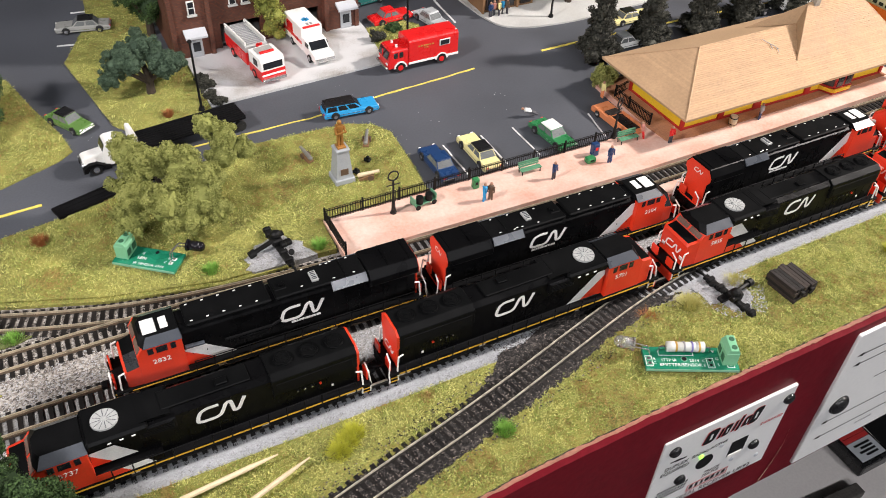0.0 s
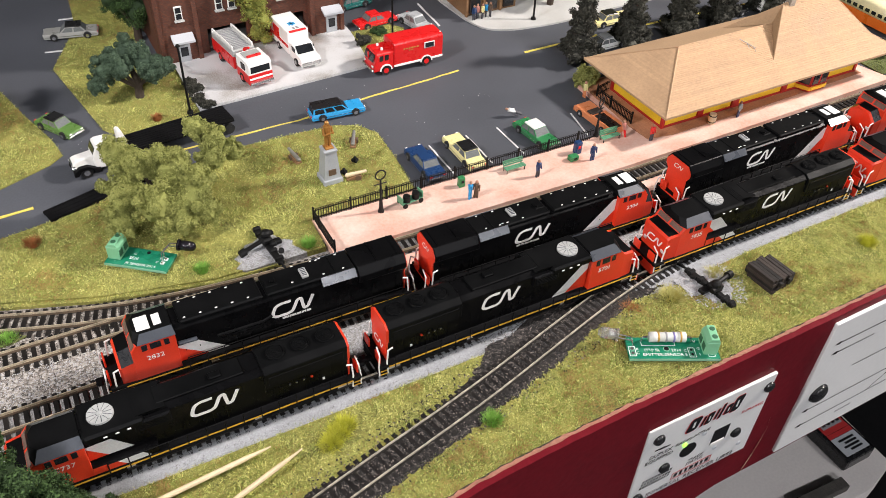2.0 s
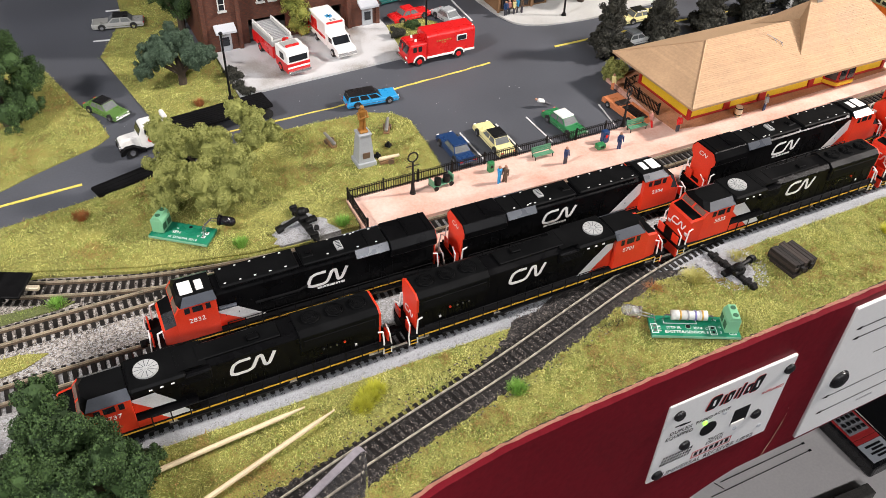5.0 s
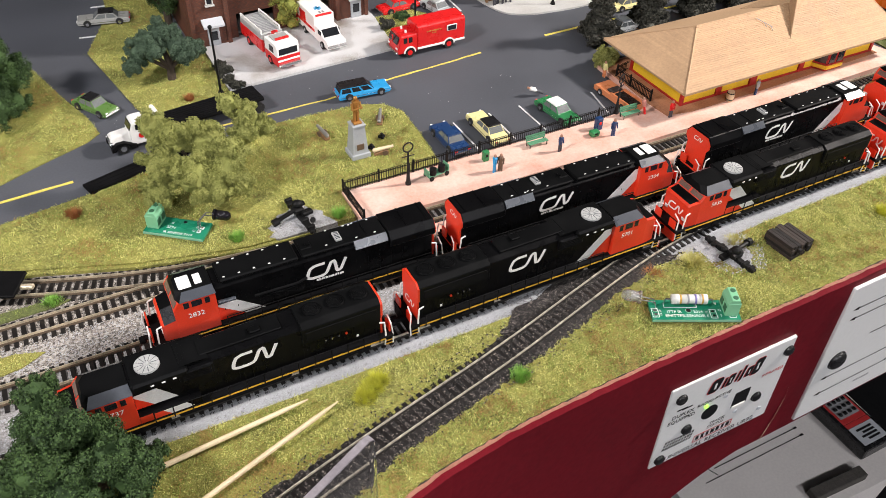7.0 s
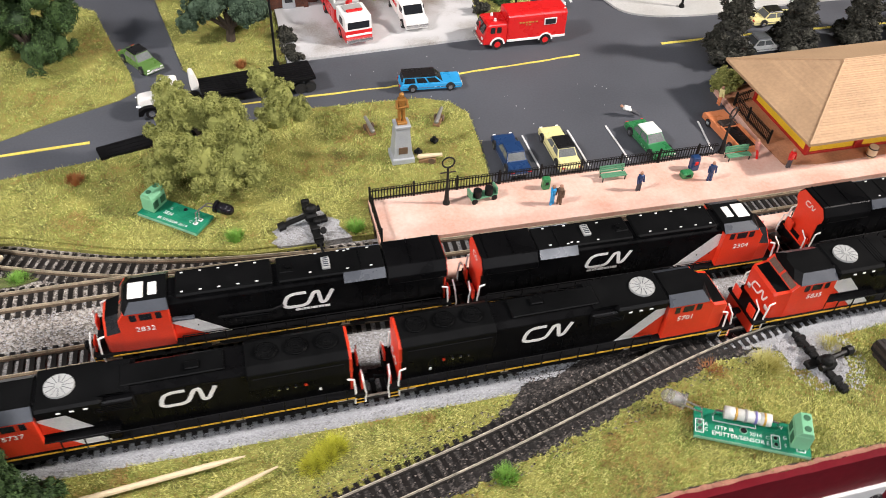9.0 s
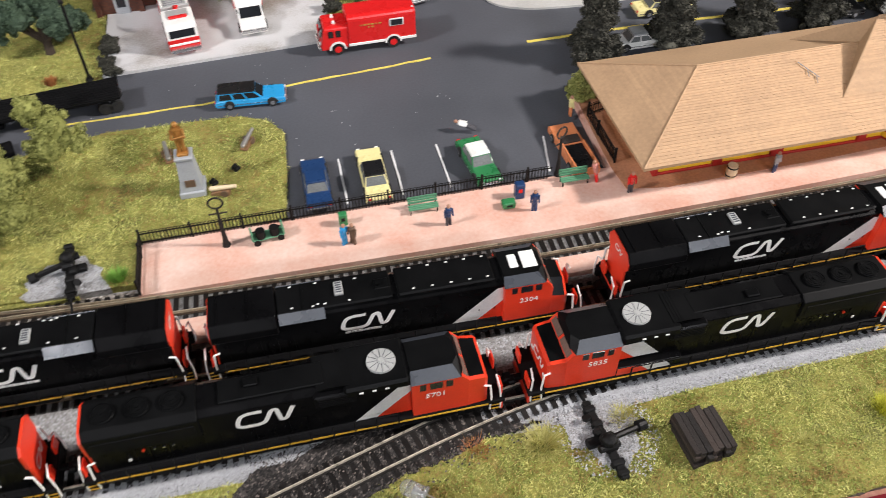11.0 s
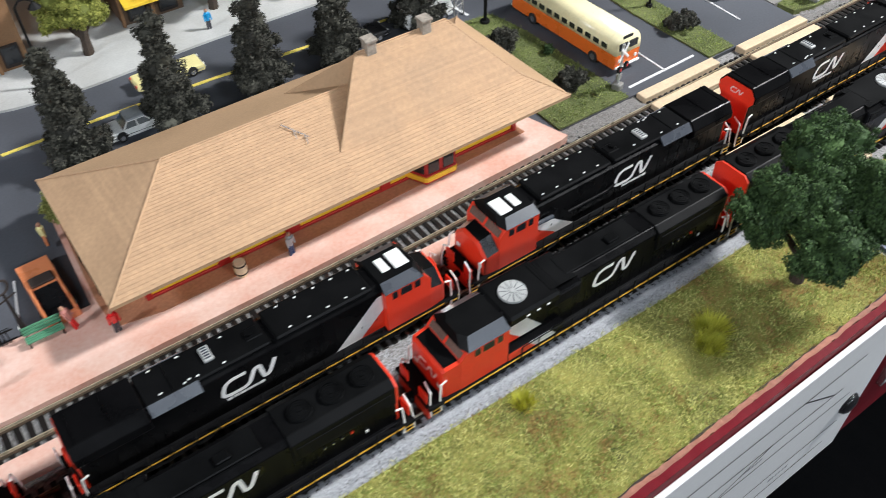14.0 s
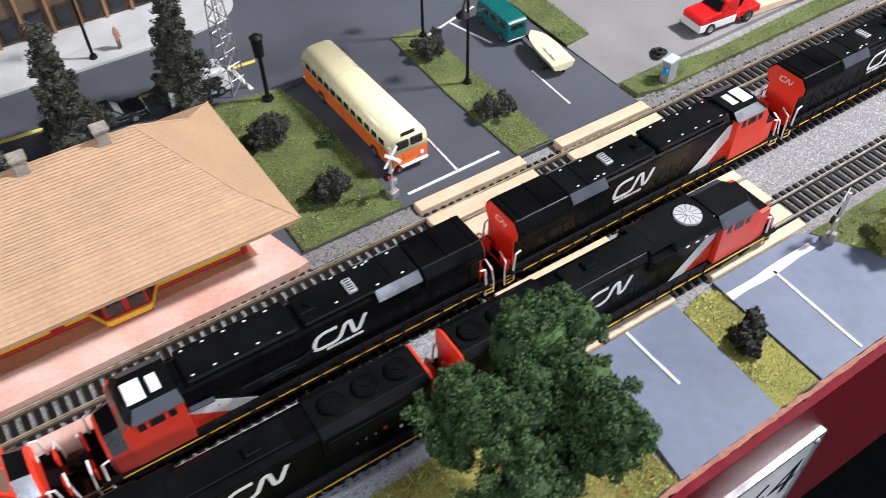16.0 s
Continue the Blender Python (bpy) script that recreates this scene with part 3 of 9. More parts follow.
slab("yard_paving", [(0.3855, 0.0935), (0.6, 0.1), (0.6, 0.3), (0.3855, 0.3)], 0.0004, old_asphalt, "light grey worn yard paving", "paving")
lawn("grass_yard", [(0.388, 0.083), (0.4, 0.08), (0.55, 0.083), (0.6, 0.088), (0.6, 0.0935), (0.50, 0.0915), (0.44, 0.0885), (0.395, 0.0935), (0.387, 0.0925)],
     0.0012, 1.2, blade_green, "ragged strip of green grass beside the track")
lawn("grass_van", [(0.3855, 0.128), (0.40, 0.13), (0.402, 0.17), (0.40, 0.2), (0.3855, 0.2)], 0.0018, 1.2, blade_green, "green grass behind the parked van")

# front strip between the near track and the fascia
FRONTLAWN = [(-0.55, -0.0145), (-0.45, -0.0145), (-0.3, -0.0138), (-0.22, -0.0145), (-0.1, -0.0142), (-0.04, -0.0175), (0.02, -0.0145), (0.1, -0.0138), (0.2, -0.0145),
             (0.2755, -0.0125), (0.277, -0.0583)] + [(x, y + 0.0013) for x, y in FRONT[::-1] if -0.5 < x < 0.275]
CINDER = [(-0.5, -0.155), (-0.33, -0.0985), (-0.27, -0.0775), (-0.2, -0.0563), (-0.14, -0.042), (-0.107, -0.0325), (-0.082, -0.0235), (-0.05, -0.0165), (-0.035, -0.0145), (-0.05, -0.0122),
          (-0.07, -0.0085), (-0.085, -0.0062), (-0.112, -0.0056), (-0.128, -0.0088), (-0.137, -0.0172), (-0.145, -0.0232), (-0.169, -0.0335), (-0.2, -0.0395), (-0.25, -0.0495), (-0.33, -0.072), (-0.5, -0.125)]
SPOT = [(-0.031, -0.0135), (-0.004, -0.0135), (-0.0055, -0.0172), (-0.0045, -0.0215), (-0.0075, -0.0255), (-0.006, -0.031), (-0.0095, -0.0335), (-0.0135, -0.0372), (-0.0185, -0.0358), (-0.0225, -0.0325), (-0.0235, -0.0285), (-0.028, -0.0262), (-0.0275, -0.02)]


def ragged(poly, step, amp, seed):
    """The same outline with a frayed edge."""
    rng = random.Random(seed)
    out = []
    for (ax, ay), (bx, by) in zip(poly, poly[1:] + poly[:1]):
        n = max(1, int(math.hypot(bx - ax, by - ay) / step))
        for i in range(n):
            f = i / n
            out.append((ax + (bx - ax) * f + rng.uniform(-amp, amp), ay + (by - ay) * f + rng.uniform(-amp, amp)))
    return out


CINDER = ragged(CINDER, 0.0016, 0.0011, 5)
SPOT = ragged(SPOT, 0.0011, 0.0009, 7)
lawn("grass_front", FRONTLAWN, -0.0008, 3.2, blade, "yellow-green static grass along the layout edge", [CINDER, SPOT])
slab("cinder_bed", CINDER, -0.0009, cinders, "dark cinder bed of the curved spur", "gravel")
slab("gravel_spot", SPOT, -0.0008, ballast, "light grey gravel round the ground throw", "gravel")
PAD1 = [(0.2775, -0.0583), (0.3185, -0.0577), (0.3205, -0.0105), (0.2835, -0.0105)]
PAD2 = [(0.3375, -0.0574), (0.403, -0.0565), (0.394, -0.03), (0.3835, -0.013), (0.3795, -0.0105), (0.338, -0.0105)]
slab("lot_near", PAD1, -0.0004, asphalt_pad, "smooth blue-grey painted parking pad", "pavement")
slab("road_near", PAD2, -0.0004, asphalt_pad, "smooth blue-grey painted road at the crossing", "pavement")
lawn("grass_pad", [(0.319, -0.0577), (0.337, -0.0574), (0.3375, -0.0135), (0.3315, -0.0115), (0.3215, -0.014)], -0.0008, 1.6, blade, "narrow strip of grass between two grey pads")
# the darker green mix holds the shade lying on this grass
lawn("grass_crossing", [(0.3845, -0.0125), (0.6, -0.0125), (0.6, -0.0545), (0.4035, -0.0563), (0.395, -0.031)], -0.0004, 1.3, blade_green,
     "grass beside the crossing, its shade put into dark green")
slab("yard_dirt", [(-0.7, 0.043), (-0.2, 0.0445), (-0.17, 0.047), (-0.17, 0.0765), (-0.2, 0.0775), (-0.223, 0.078), (-0.271, 0.089), (-0.315, 0.105), (-0.45, 0.129), (-0.7, 0.13)],
     -0.0015, dirtgravel, "brown and grey gravel round the turnouts", "gravel")
lawn("grass_yardpatch", [(-0.335, 0.079), (-0.31, 0.0795), (-0.303, 0.0815), (-0.31, 0.0845), (-0.335, 0.0855)], -0.0005, 1.0, blade_green, "small weed patch between two tracks")
lawn("grass_fork", [(-0.345, 0.047), (-0.328, 0.049), (-0.318, 0.054), (-0.33, 0.058), (-0.36, 0.058)], -0.0005, 1.2, blade, "small yellow grass patch between tracks")


def pebbles(name, parent, poly, count, z, size, mat):
    p = scatter(poly, count, count)
    rng = np.random.default_rng(count + 1)
    V = np.array([(1, 0, 0), (-0.5, 0.87, 0), (-0.5, -0.87, 0), (0, 0, 0.6)])
    s = size * rng.uniform(0.5, 1.1, (count, 1, 1))
    a = rng.uniform(0, 6.28, count)
    c, q = np.cos(a), np.sin(a)
    X = V[None, :, 0] * c[:, None] - V[None, :, 1] * q[:, None]
    Y = V[None, :, 0] * q[:, None] + V[None, :, 1] * c[:, None]
    W = np.stack([X, Y, np.broadcast_to(V[None, :, 2], X.shape)], -1) * s
    W[:, 3, :2] += rng.uniform(-0.5, 0.5, (count, 2)) * s[:, 0]
    W += np.column_stack([p, np.full(count, z)])[:, None, :]
    f = np.array([(0, 1, 3), (1, 2, 3), (2, 0, 3)])
    faces = (np.arange(count)[:, None, None] * 4 + f[None]).reshape(-1, 3)
    me = bpy.data.meshes.new(name)
    me.vertices.add(count * 4)
    me.vertices.foreach_set("co", W.ravel())
    me.loops.add(len(faces) * 3)
    me.loops.foreach_set("vertex_index", faces.astype(np.int32).ravel())
    me.polygons.add(len(faces))
    me.polygons.foreach_set("loop_start", np.arange(0, len(faces) * 3, 3, dtype=np.int32))
    me.update()
    me.materials.append(mat)
    ob = new(name, me)
    ob.parent = parent
    ob["kind"] = "stuff"


G = bpy.data.objects["ground"]
for x0, x1, f in ((-0.4, -0.13, 0.4), (-0.055, 0.275, 0.49)):
    for y0, y1, count, z, size in ((-0.0096, -0.0066, 32300, -0.0012, 0.00046), (-0.0105, -0.0052, 26600, -0.0014, 0.00043), (-0.0155, -0.0095, 22800, -0.0015, 0.00043), (-0.0155, -0.0085, 16000, -0.0019, 0.0005)):
        pebbles("shoulder_stones", G, [(x0, y0), (x1, y0), (x1, y1), (x0, y1)], int(count * f), z, size, pebble)
pebbles("ballast_stones", G, [(-0.45, 0.008), (0.6, 0.008), (0.6, 0.026), (-0.45, 0.026)], 20000, -0.0019, 0.0005, pebble)
pebbles("yard_stones", G, [(-0.4, 0.042), (-0.2, 0.044), (-0.2, 0.058), (-0.25, 0.065), (-0.4, 0.064)], 7000, -0.0016, 0.0005, pebble)
pebbles("yard_cinders", G, [(-0.4, 0.06), (-0.2, 0.062), (-0.2, 0.075), (-0.26, 0.083), (-0.31, 0.1), (-0.4, 0.13)], 7000, -0.0016, 0.0006, cinderstone)
pebbles("shoulder_stones", G, [(-0.131, -0.0105), (-0.131, -0.0052), (-0.106, -0.0052), (-0.118, -0.0105)], 700, -0.0009, 0.00042, pebble)
pebbles("stray_gravel", G, [(-0.036, -0.0145), (0.0, -0.0145), (0.001, -0.03), (-0.008, -0.042), (-0.026, -0.038), (-0.032, -0.026)], 900, -0.0004, 0.0004, pebble)
pebbles("shoulder_cinders", bpy.data.objects["cinder_bed"], [(-0.132, -0.0095), (-0.053, -0.0135), (-0.053, -0.0052), (-0.132, -0.0052)], 7000, -0.0012, 0.00048, cinderstone)
pebbles("cinder_stones", bpy.data.objects["cinder_bed"], CINDER, 16000, -0.001, 0.0006, cinderstone)
EDGE = [(-0.5, -0.16), (-0.33, -0.101), (-0.27, -0.0795), (-0.2, -0.059), (-0.14, -0.047), (-0.095, -0.0355), (-0.05, -0.023), (-0.03, -0.0165),
        (-0.09, -0.0135), (-0.125, -0.0135), (-0.19, -0.0295), (-0.25, -0.0445), (-0.33, -0.063), (-0.5, -0.115)]
pebbles("stray_cinders", bpy.data.objects["cinder_bed"], EDGE, 5000, -0.0003, 0.0005, cinderstone)
pebbles("gravel_stones", bpy.data.objects["gravel_patch"], GRAVELSPOT, 3500, 0.0013, 0.0005, pebble)
pebbles("gravel_stones", bpy.data.objects["gravel_spot"], SPOT, 4000, -0.0009, 0.0005, pebble)
pebbles("ballast_stones", G, [(0.375, -0.012), (0.6, -0.012), (0.6, 0.03), (0.375, 0.03)], 26000, -0.0019, 0.0006, pebble_dull)
pebbles("ballast_stones", G, [(0.226, 0.071), (0.272, 0.071), (0.272, 0.079), (0.226, 0.079)], 2500, -0.001, 0.0006, pebble_dull)
pebbles("ballast_stones", G, [(0.386, 0.073), (0.6, 0.073), (0.6, 0.082), (0.386, 0.082)], 5000, -0.001, 0.0006, pebble_dull)

FLECKS = (((-0.268, 0.198), (-0.238, 0.2), (-0.236, 0.218), (-0.255, 0.225)), ((-0.14, 0.14), (-0.03, 0.14), (-0.02, 0.18), (-0.14, 0.182)), ((-0.2, 0.19), (-0.08, 0.2), (-0.08, 0.22), (-0.2, 0.212)))
for poly, count in zip(FLECKS, (24, 26, 14)):
    pebbles("paint_flecks", road, poly, count, -0.0001, 0.0005, whiteline)

# ---- platform ----

slab("platform", [(-0.1672, 0.0702), (-0.12, 0.0695), (0.0, 0.0672), (0.1, 0.0682), (0.222, 0.0715), (0.2265, 0.0725), (0.2185, 0.1), (0.2, 0.153), (0.0315, 0.153), (0.0295, 0.0985), (-0.1672, 0.0985)],
     0.0021, pink, "pink plaster station platform", "platform")
slab("platform_strip", [(-0.162, 0.0455), (0.222, 0.044), (0.226, 0.054), (0.1, 0.0545), (0.0, 0.0535), (-0.162, 0.0565)], 0.0006, pink,
     "narrow pink platform strip between two tracks", "platform")
# darker brown slab over the pink, reaching about as far as the eaves
slab("depot_paving", [(0.0315, 0.099), (0.033, 0.0835), (0.05, 0.0805), (0.12, 0.0815), (0.213, 0.085), (0.207, 0.151), (0.0335, 0.151)], 0.0025, brownfloor,
     "reddish brown slab round the depot", "paving")

# street markings
def marking(name, pts, w, mat, label, z=0.0, wob=0.0002):
    bm = BM()
    P = [Vector(p) for p in pts]
    dense = []
    for a, b in zip(P, P[1:]):
        k = max(1, int((b - a).length / 0.006))
        dense += [a.lerp(b, i / k) for i in range(k)]
    dense.append(P[-1])
    strip(bm, dense, w, z - 0.001, z + 0.00035, wob=wob)
    ob = link(name, bm, mat)
    return setting(name, ob, label, "road marking")


marking("line_west", [(-0.335, 0.166), (-0.309, 0.168), (-0.288, 0.1695)], 0.0017, yellowline, "yellow painted centre line")
marking("line_main", [(-0.222, 0.188), (-0.205, 0.1885), (-0.14, 0.1895), (-0.09, 0.196), (-0.026, 0.2015)], 0.0011, yellowline, "wobbly yellow painted centre line", 0.0, 0.0004)
marking("line_far", [(0.026, 0.2045), (0.08, 0.205), (0.15, 0.203), (0.262, 0.198)], 0.0018, yellowline, "yellow painted centre line")
for i, (a, b) in enumerate((((-0.083, 0.104), (-0.083, 0.134)), ((-0.059, 0.104), (-0.059, 0.134)), ((-0.038, 0.104), (-0.0385, 0.1335)), ((0.006, 0.104), (0.0105, 0.128)),
                            ((0.297, 0.0845), (0.2975, 0.108)), ((0.36, 0.094), (0.361, 0.122)), ((0.359, 0.15), (0.352, 0.176)))):
    marking("parking_line", [a, b], 0.0009, whiteline, "thin white parking bay line", wob=0.0001)
marking("parking_line", [(0.274, 0.0842), (0.317, 0.0852)], 0.0012, whiteline, "thin white parking bay line", wob=0.0001)
marking("parking_line", [(0.338, 0.172), (0.37, 0.181)], 0.0012, whiteline, "thin white parking bay line", wob=0.0001)
marking("parking_line", [(0.25, 0.201), (0.252, 0.179)], 0.0016, whiteline, "thin white parking bay line")
marking("parking_line", [(-0.258, 0.333), (-0.222, 0.326)], 0.0013, whiteline, "thin white parking bay line")
marking("parking_line", [(-0.243, 0.377), (-0.2, 0.371)], 0.0013, whiteline, "thin white parking bay line")
marking("parking_line", [(-0.008, 0.262), (-0.006, 0.30)], 0.0013, whiteline, "thin white parking bay line")
marking("pad_line", [(0.299, -0.0105), (0.2995, -0.0345)], 0.001, whiteline, "thin white parking bay line on the pad", -0.0004, 0.0001)
marking("pad_line", [(0.359, -0.0185), (0.3575, -0.056)], 0.001, whiteline, "thin white line on the near road", -0.0004, 0.0001)
marking("stop_line", [(0.338, -0.0185), (0.3795, -0.0175)], 0.0032, whiteline, "broad uneven white stop line", -0.0004, 0.0004)

# ---- tracks ----
def along(pts, step):
    """Places and directions at even steps along a polyline, smoothed."""
    P = [Vector(p) for p in pts]
    for _ in range(3):
        Q = [P[0]]
        for a, b in zip(P, P[1:]):
            Q += [a.lerp(b, 0.25), a.lerp(b, 0.75)]
        P = Q + [P[-1]]
    out, d = [], 0.0
    for a, b in zip(P, P[1:]):
        L = (b - a).length
        while d <= L and L > 0:
            out.append((a.lerp(b, d / L), (b - a).normalized()))
            d += step
        d -= L
    return out


def track(name, pts, label, single, z=0.001, x0=-9, x1=9, railmat=None):
    ob = thing(name, pose(pts[0][0], pts[0][1], 0), label, "track", "", "structure")
    o = Vector(pts[0])
    line = along(pts, 0.006)
    for s in (-1, 1):
        c = [p - o + Vector((-d.y, d.x)) * (s * 0.0045) for p, d in line]
        bm = BM()
        strip(bm, c, 0.00085, z - 0.0023, z - 0.0011, mi=1)
        strip(bm, c, 0.00034, z - 0.0011, z, mi=0)
        part("rail", bm, [railmat or rail, railside_dark if railmat else railside], ob)
    tb = BM()
    box(tb, (0, 0, 0), (0.0019, 0.0165, 0.0014), 0.0001)
    me = bpy.data.meshes.new("tie")
    tb.to_mesh(me)
    tb.free()
    me.materials.append(tie)
    joined = BM()
    n = 0
    for p, d in along(pts, 0.0037):
        m = Matrix.Translation((p.x - o.x, p.y - o.y, z - 0.0028)) @ Matrix.Rotation(math.atan2(d.y, d.x), 4, "Z")
        if single and n < 290 and x0 < p.x < x1:
            t = new("tie", me)
            t.parent = ob
            t.matrix_local = m
            n += 1
        else:
            box(joined, m.translation, (0.0019, 0.0165, 0.0014), 0, math.degrees(math.atan2(d.y, d.x)))
    if len(joined.verts):
        j = part("tie_row", joined, tie, ob)
        j["kind"] = "stuff"
    return ob


track("track_near", [(-0.65, 0), (-0.4, 0), (0, 0), (0.4, 0), (0.75, 0.002)], "black tie track under the nearest train", True, railmat=nickel_glint, x0=0.36, x1=0.7)
track("track_far", [(-0.65, 0.0365), (-0.3, 0.0365), (-0.2128, 0.0362), (-0.075, 0.032), (0.0688, 0.0325), (0.2052, 0.0337), (0.3428, 0.0347), (0.4778, 0.036), (0.75, 0.039)],
      "black tie track under the second train", True, x0=-0.4, x1=-0.26)
track("track_platform", [(-0.65, 0.0705), (-0.3, 0.0702), (-0.24, 0.0688), (-0.13, 0.0637), (0, 0.0612), (0.1, 0.0622), (0.33, 0.0655), (0.43, 0.067), (0.75, 0.07)],
      "empty track along the platform", True, x0=-0.33, x1=0.5)
track("track_siding", [(-0.55, 0.2), (-0.42, 0.139), (-0.36, 0.112), (-0.315, 0.0932), (-0.278, 0.0805), (-0.245, 0.0733), (-0.2, 0.0685), (-0.16, 0.0655)], "curved siding leaving the platform track", True,
      z=0.0013)
track("track_spur", [(-0.42, -0.118), (-0.33, -0.0855), (-0.28, -0.0685), (-0.241, -0.0565), (-0.1985, -0.0455), (-0.1475, -0.0335), (-0.1, -0.0195), (-0.065, -0.0095), (-0.035, -0.003), (-0.005, 0.0002)],
      "curved spur track in dark cinders", True, railmat=nickel_glint, z=0.0014)

# crossing planks
for x0, x1 in ((0.2725, 0.3215), (0.3385, 0.3855)):
    for y0, y1, z in ((0.0727, 0.0782, 0.0013), (0.0622, 0.0692, 0.0008), (0.0475, 0.0595, 0.0011), (0.0415, 0.0465, 0.0006), (0.021, 0.026, 0.0006), (0.0062, 0.019, 0.0011),
                      (-0.0035, 0.0035, 0.0008), (-0.0098, -0.0058, 0.0008)):
        bm = BM()
        box(bm, ((x0 + x1) / 2, (y0 + y1) / 2, z - 0.0017), (x1 - x0, y1 - y0, 0.0034), 0.0003)
        tagged(link("crossing_plank", bm, plankwood), "pale wooden grade crossing plank beside the rails", "plank", "grade crossing planks")

# ---- locomotives ----
def emblem(bm, x, z, y, h, lean=0.3, mi=0):
    """A white ribbon mark: an open bracket running into a zigzag, on a side wall that faces -y."""
    pts = [(0.95, 1.0), (0.32, 1.0), (0.05, 0.86), (0.0, 0.5), (0.05, 0.12), (0.32, 0.0), (1.02, 0.0), (1.26, 0.12), (1.32, 0.5), (1.36, 0.92), (1.58, 0.98),
           (1.98, 0.06), (2.2, 0.1), (2.26, 0.5), (2.32, 1.0)]
    P = [((px + lean * (pz - 0.5)) * h * 1.02, pz * h) for px, pz in pts]
    L, R = ribbon(rounded(P, h * 0.12, 3), h * 0.21)
    off = 1.15 * h * 1.02
    a = [bm.verts.new((x + p.x - off, y, z + p.y)) for p in L]
    b = [bm.verts.new((x + p.x - off, y, z + p.y)) for p in R]
    c = [bm.verts.new((x + p.x - off, y - 0.00005, z + p.y)) for p in L]
    d = [bm.verts.new((x + p.x - off, y - 0.00005, z + p.y)) for p in R]
    fs = []
    for i in range(len(L) - 1):
        fs.append(bm.faces.new((c[i], d[i], d[i + 1], c[i + 1])))
        fs.append(bm.faces.new((a[i], c[i], c[i + 1], a[i + 1])))
        fs.append(bm.faces.new((d[i], b[i], b[i + 1], d[i + 1])))
    for f in fs:
        f.material_index = mi
    return bm


def panel(bm, pts, y, t=0.00008, mi=0):
    """A thin painted panel (x, z) on a flank that faces -y."""
    a = [bm.verts.new((x, y, z)) for x, z in pts]
    b = [bm.verts.new((x, y - t, z)) for x, z in pts]
    fs = [bm.faces.new(b)]
    n = len(pts)
    for i in range(n):
        fs.append(bm.faces.new((a[i], a[(i + 1) % n], b[(i + 1) % n], b[i])))
    for f in fs:
        f.material_index = mi
    bmesh.ops.recalc_face_normals(bm, faces=fs)
    return bm


def running_gear(ob, half, wheel_x):
    for sx in (-1, 1):
        truck = BM()
        cx = sx * 0.041
        for sy in (-1, 1):
            side_pts = [(cx - 0.0155, 0.0022), (cx - 0.0125, 0.0016), (cx - 0.009, 0.0028), (cx - 0.004, 0.0018), (cx + 0.004, 0.0018), (cx + 0.009, 0.0028), (cx + 0.0125, 0.0016),
                        (cx + 0.0155, 0.0022), (cx + 0.0155, 0.0046), (cx + 0.01, 0.0058), (cx - 0.01, 0.0058), (cx - 0.0155, 0.0046)]
            a = [truck.verts.new((x, sy * 0.0082, z)) for x, z in side_pts]
            b = [truck.verts.new((x, sy * 0.0068, z)) for x, z in side_pts]
            fs = [truck.faces.new(a), truck.faces.new(b[::-1])]
            for i in range(len(a)):
                fs.append(truck.faces.new((a[i], b[i], b[(i + 1) % len(a)], a[(i + 1) % len(a)])))
            bmesh.ops.recalc_face_normals(truck, faces=fs)
            for wx in (-0.0108, 0.0, 0.0108):
                box(truck, (cx + wx, sy * 0.0084, 0.0033), (0.0022, 0.0009, 0.0022), 0.0003)
            box(truck, (cx - 0.0054, sy * 0.0083, 0.0045), (0.003, 0.0008, 0.0014), 0.0002)
            box(truck, (cx + 0.0054, sy * 0.0083, 0.0045), (0.003, 0.0008, 0.0014), 0.0002)
        tr = part("truck", truck, chassis, ob)
        for wx in wheel_x:
            bm = BM()
            rod(bm, (cx + wx, -0.0058, 0.0034), (cx + wx, 0.0058, 0.0034), 0.0011, n=8)
            for sy in (-1, 1):
                rod(bm, (cx + wx, sy * 0.0038, 0.0034), (cx + wx, sy * 0.0056, 0.0034), 0.0033, n=16)
            part("wheelset", bm, railside, tr)
    bm = BM()
    side(bm, [(-0.021, 0.0025), (0.021, 0.0025), (0.0225, 0.0035), (0.0225, 0.0062), (-0.0225, 0.0062), (-0.0225, 0.0035)], 0.0165, 0.0004)
    part("fuel_tank", bm, chassis, ob)
    for sx in (-1, 1):
        bm = BM()
        box(bm, (sx * (half - 0.0035), 0, 0.0048), (0.007, 0.0022, 0.0018), 0.0003)
        box(bm, (sx * (half - 0.0008), 0.0006, 0.0048), (0.0028, 0.0034, 0.0024), 0.0005)
        part("coupler", bm, chassis, ob)


def handrails(ob, x0, x1, y, z0, z1, n):
    for sy in (-1, 1):
        bm = BM()
        rod(bm, (x0, sy * y, z1), (x1, sy * y, z1), 0.00022, n=5)
        for i in range(n):
            x = x0 + (x1 - x0) * i / (n - 1)
            rod(bm, (x, sy * y, z0 - 0.0024), (x, sy * y, z1), 0.00026, n=5)
        part("handrail", bm, chassis, ob)


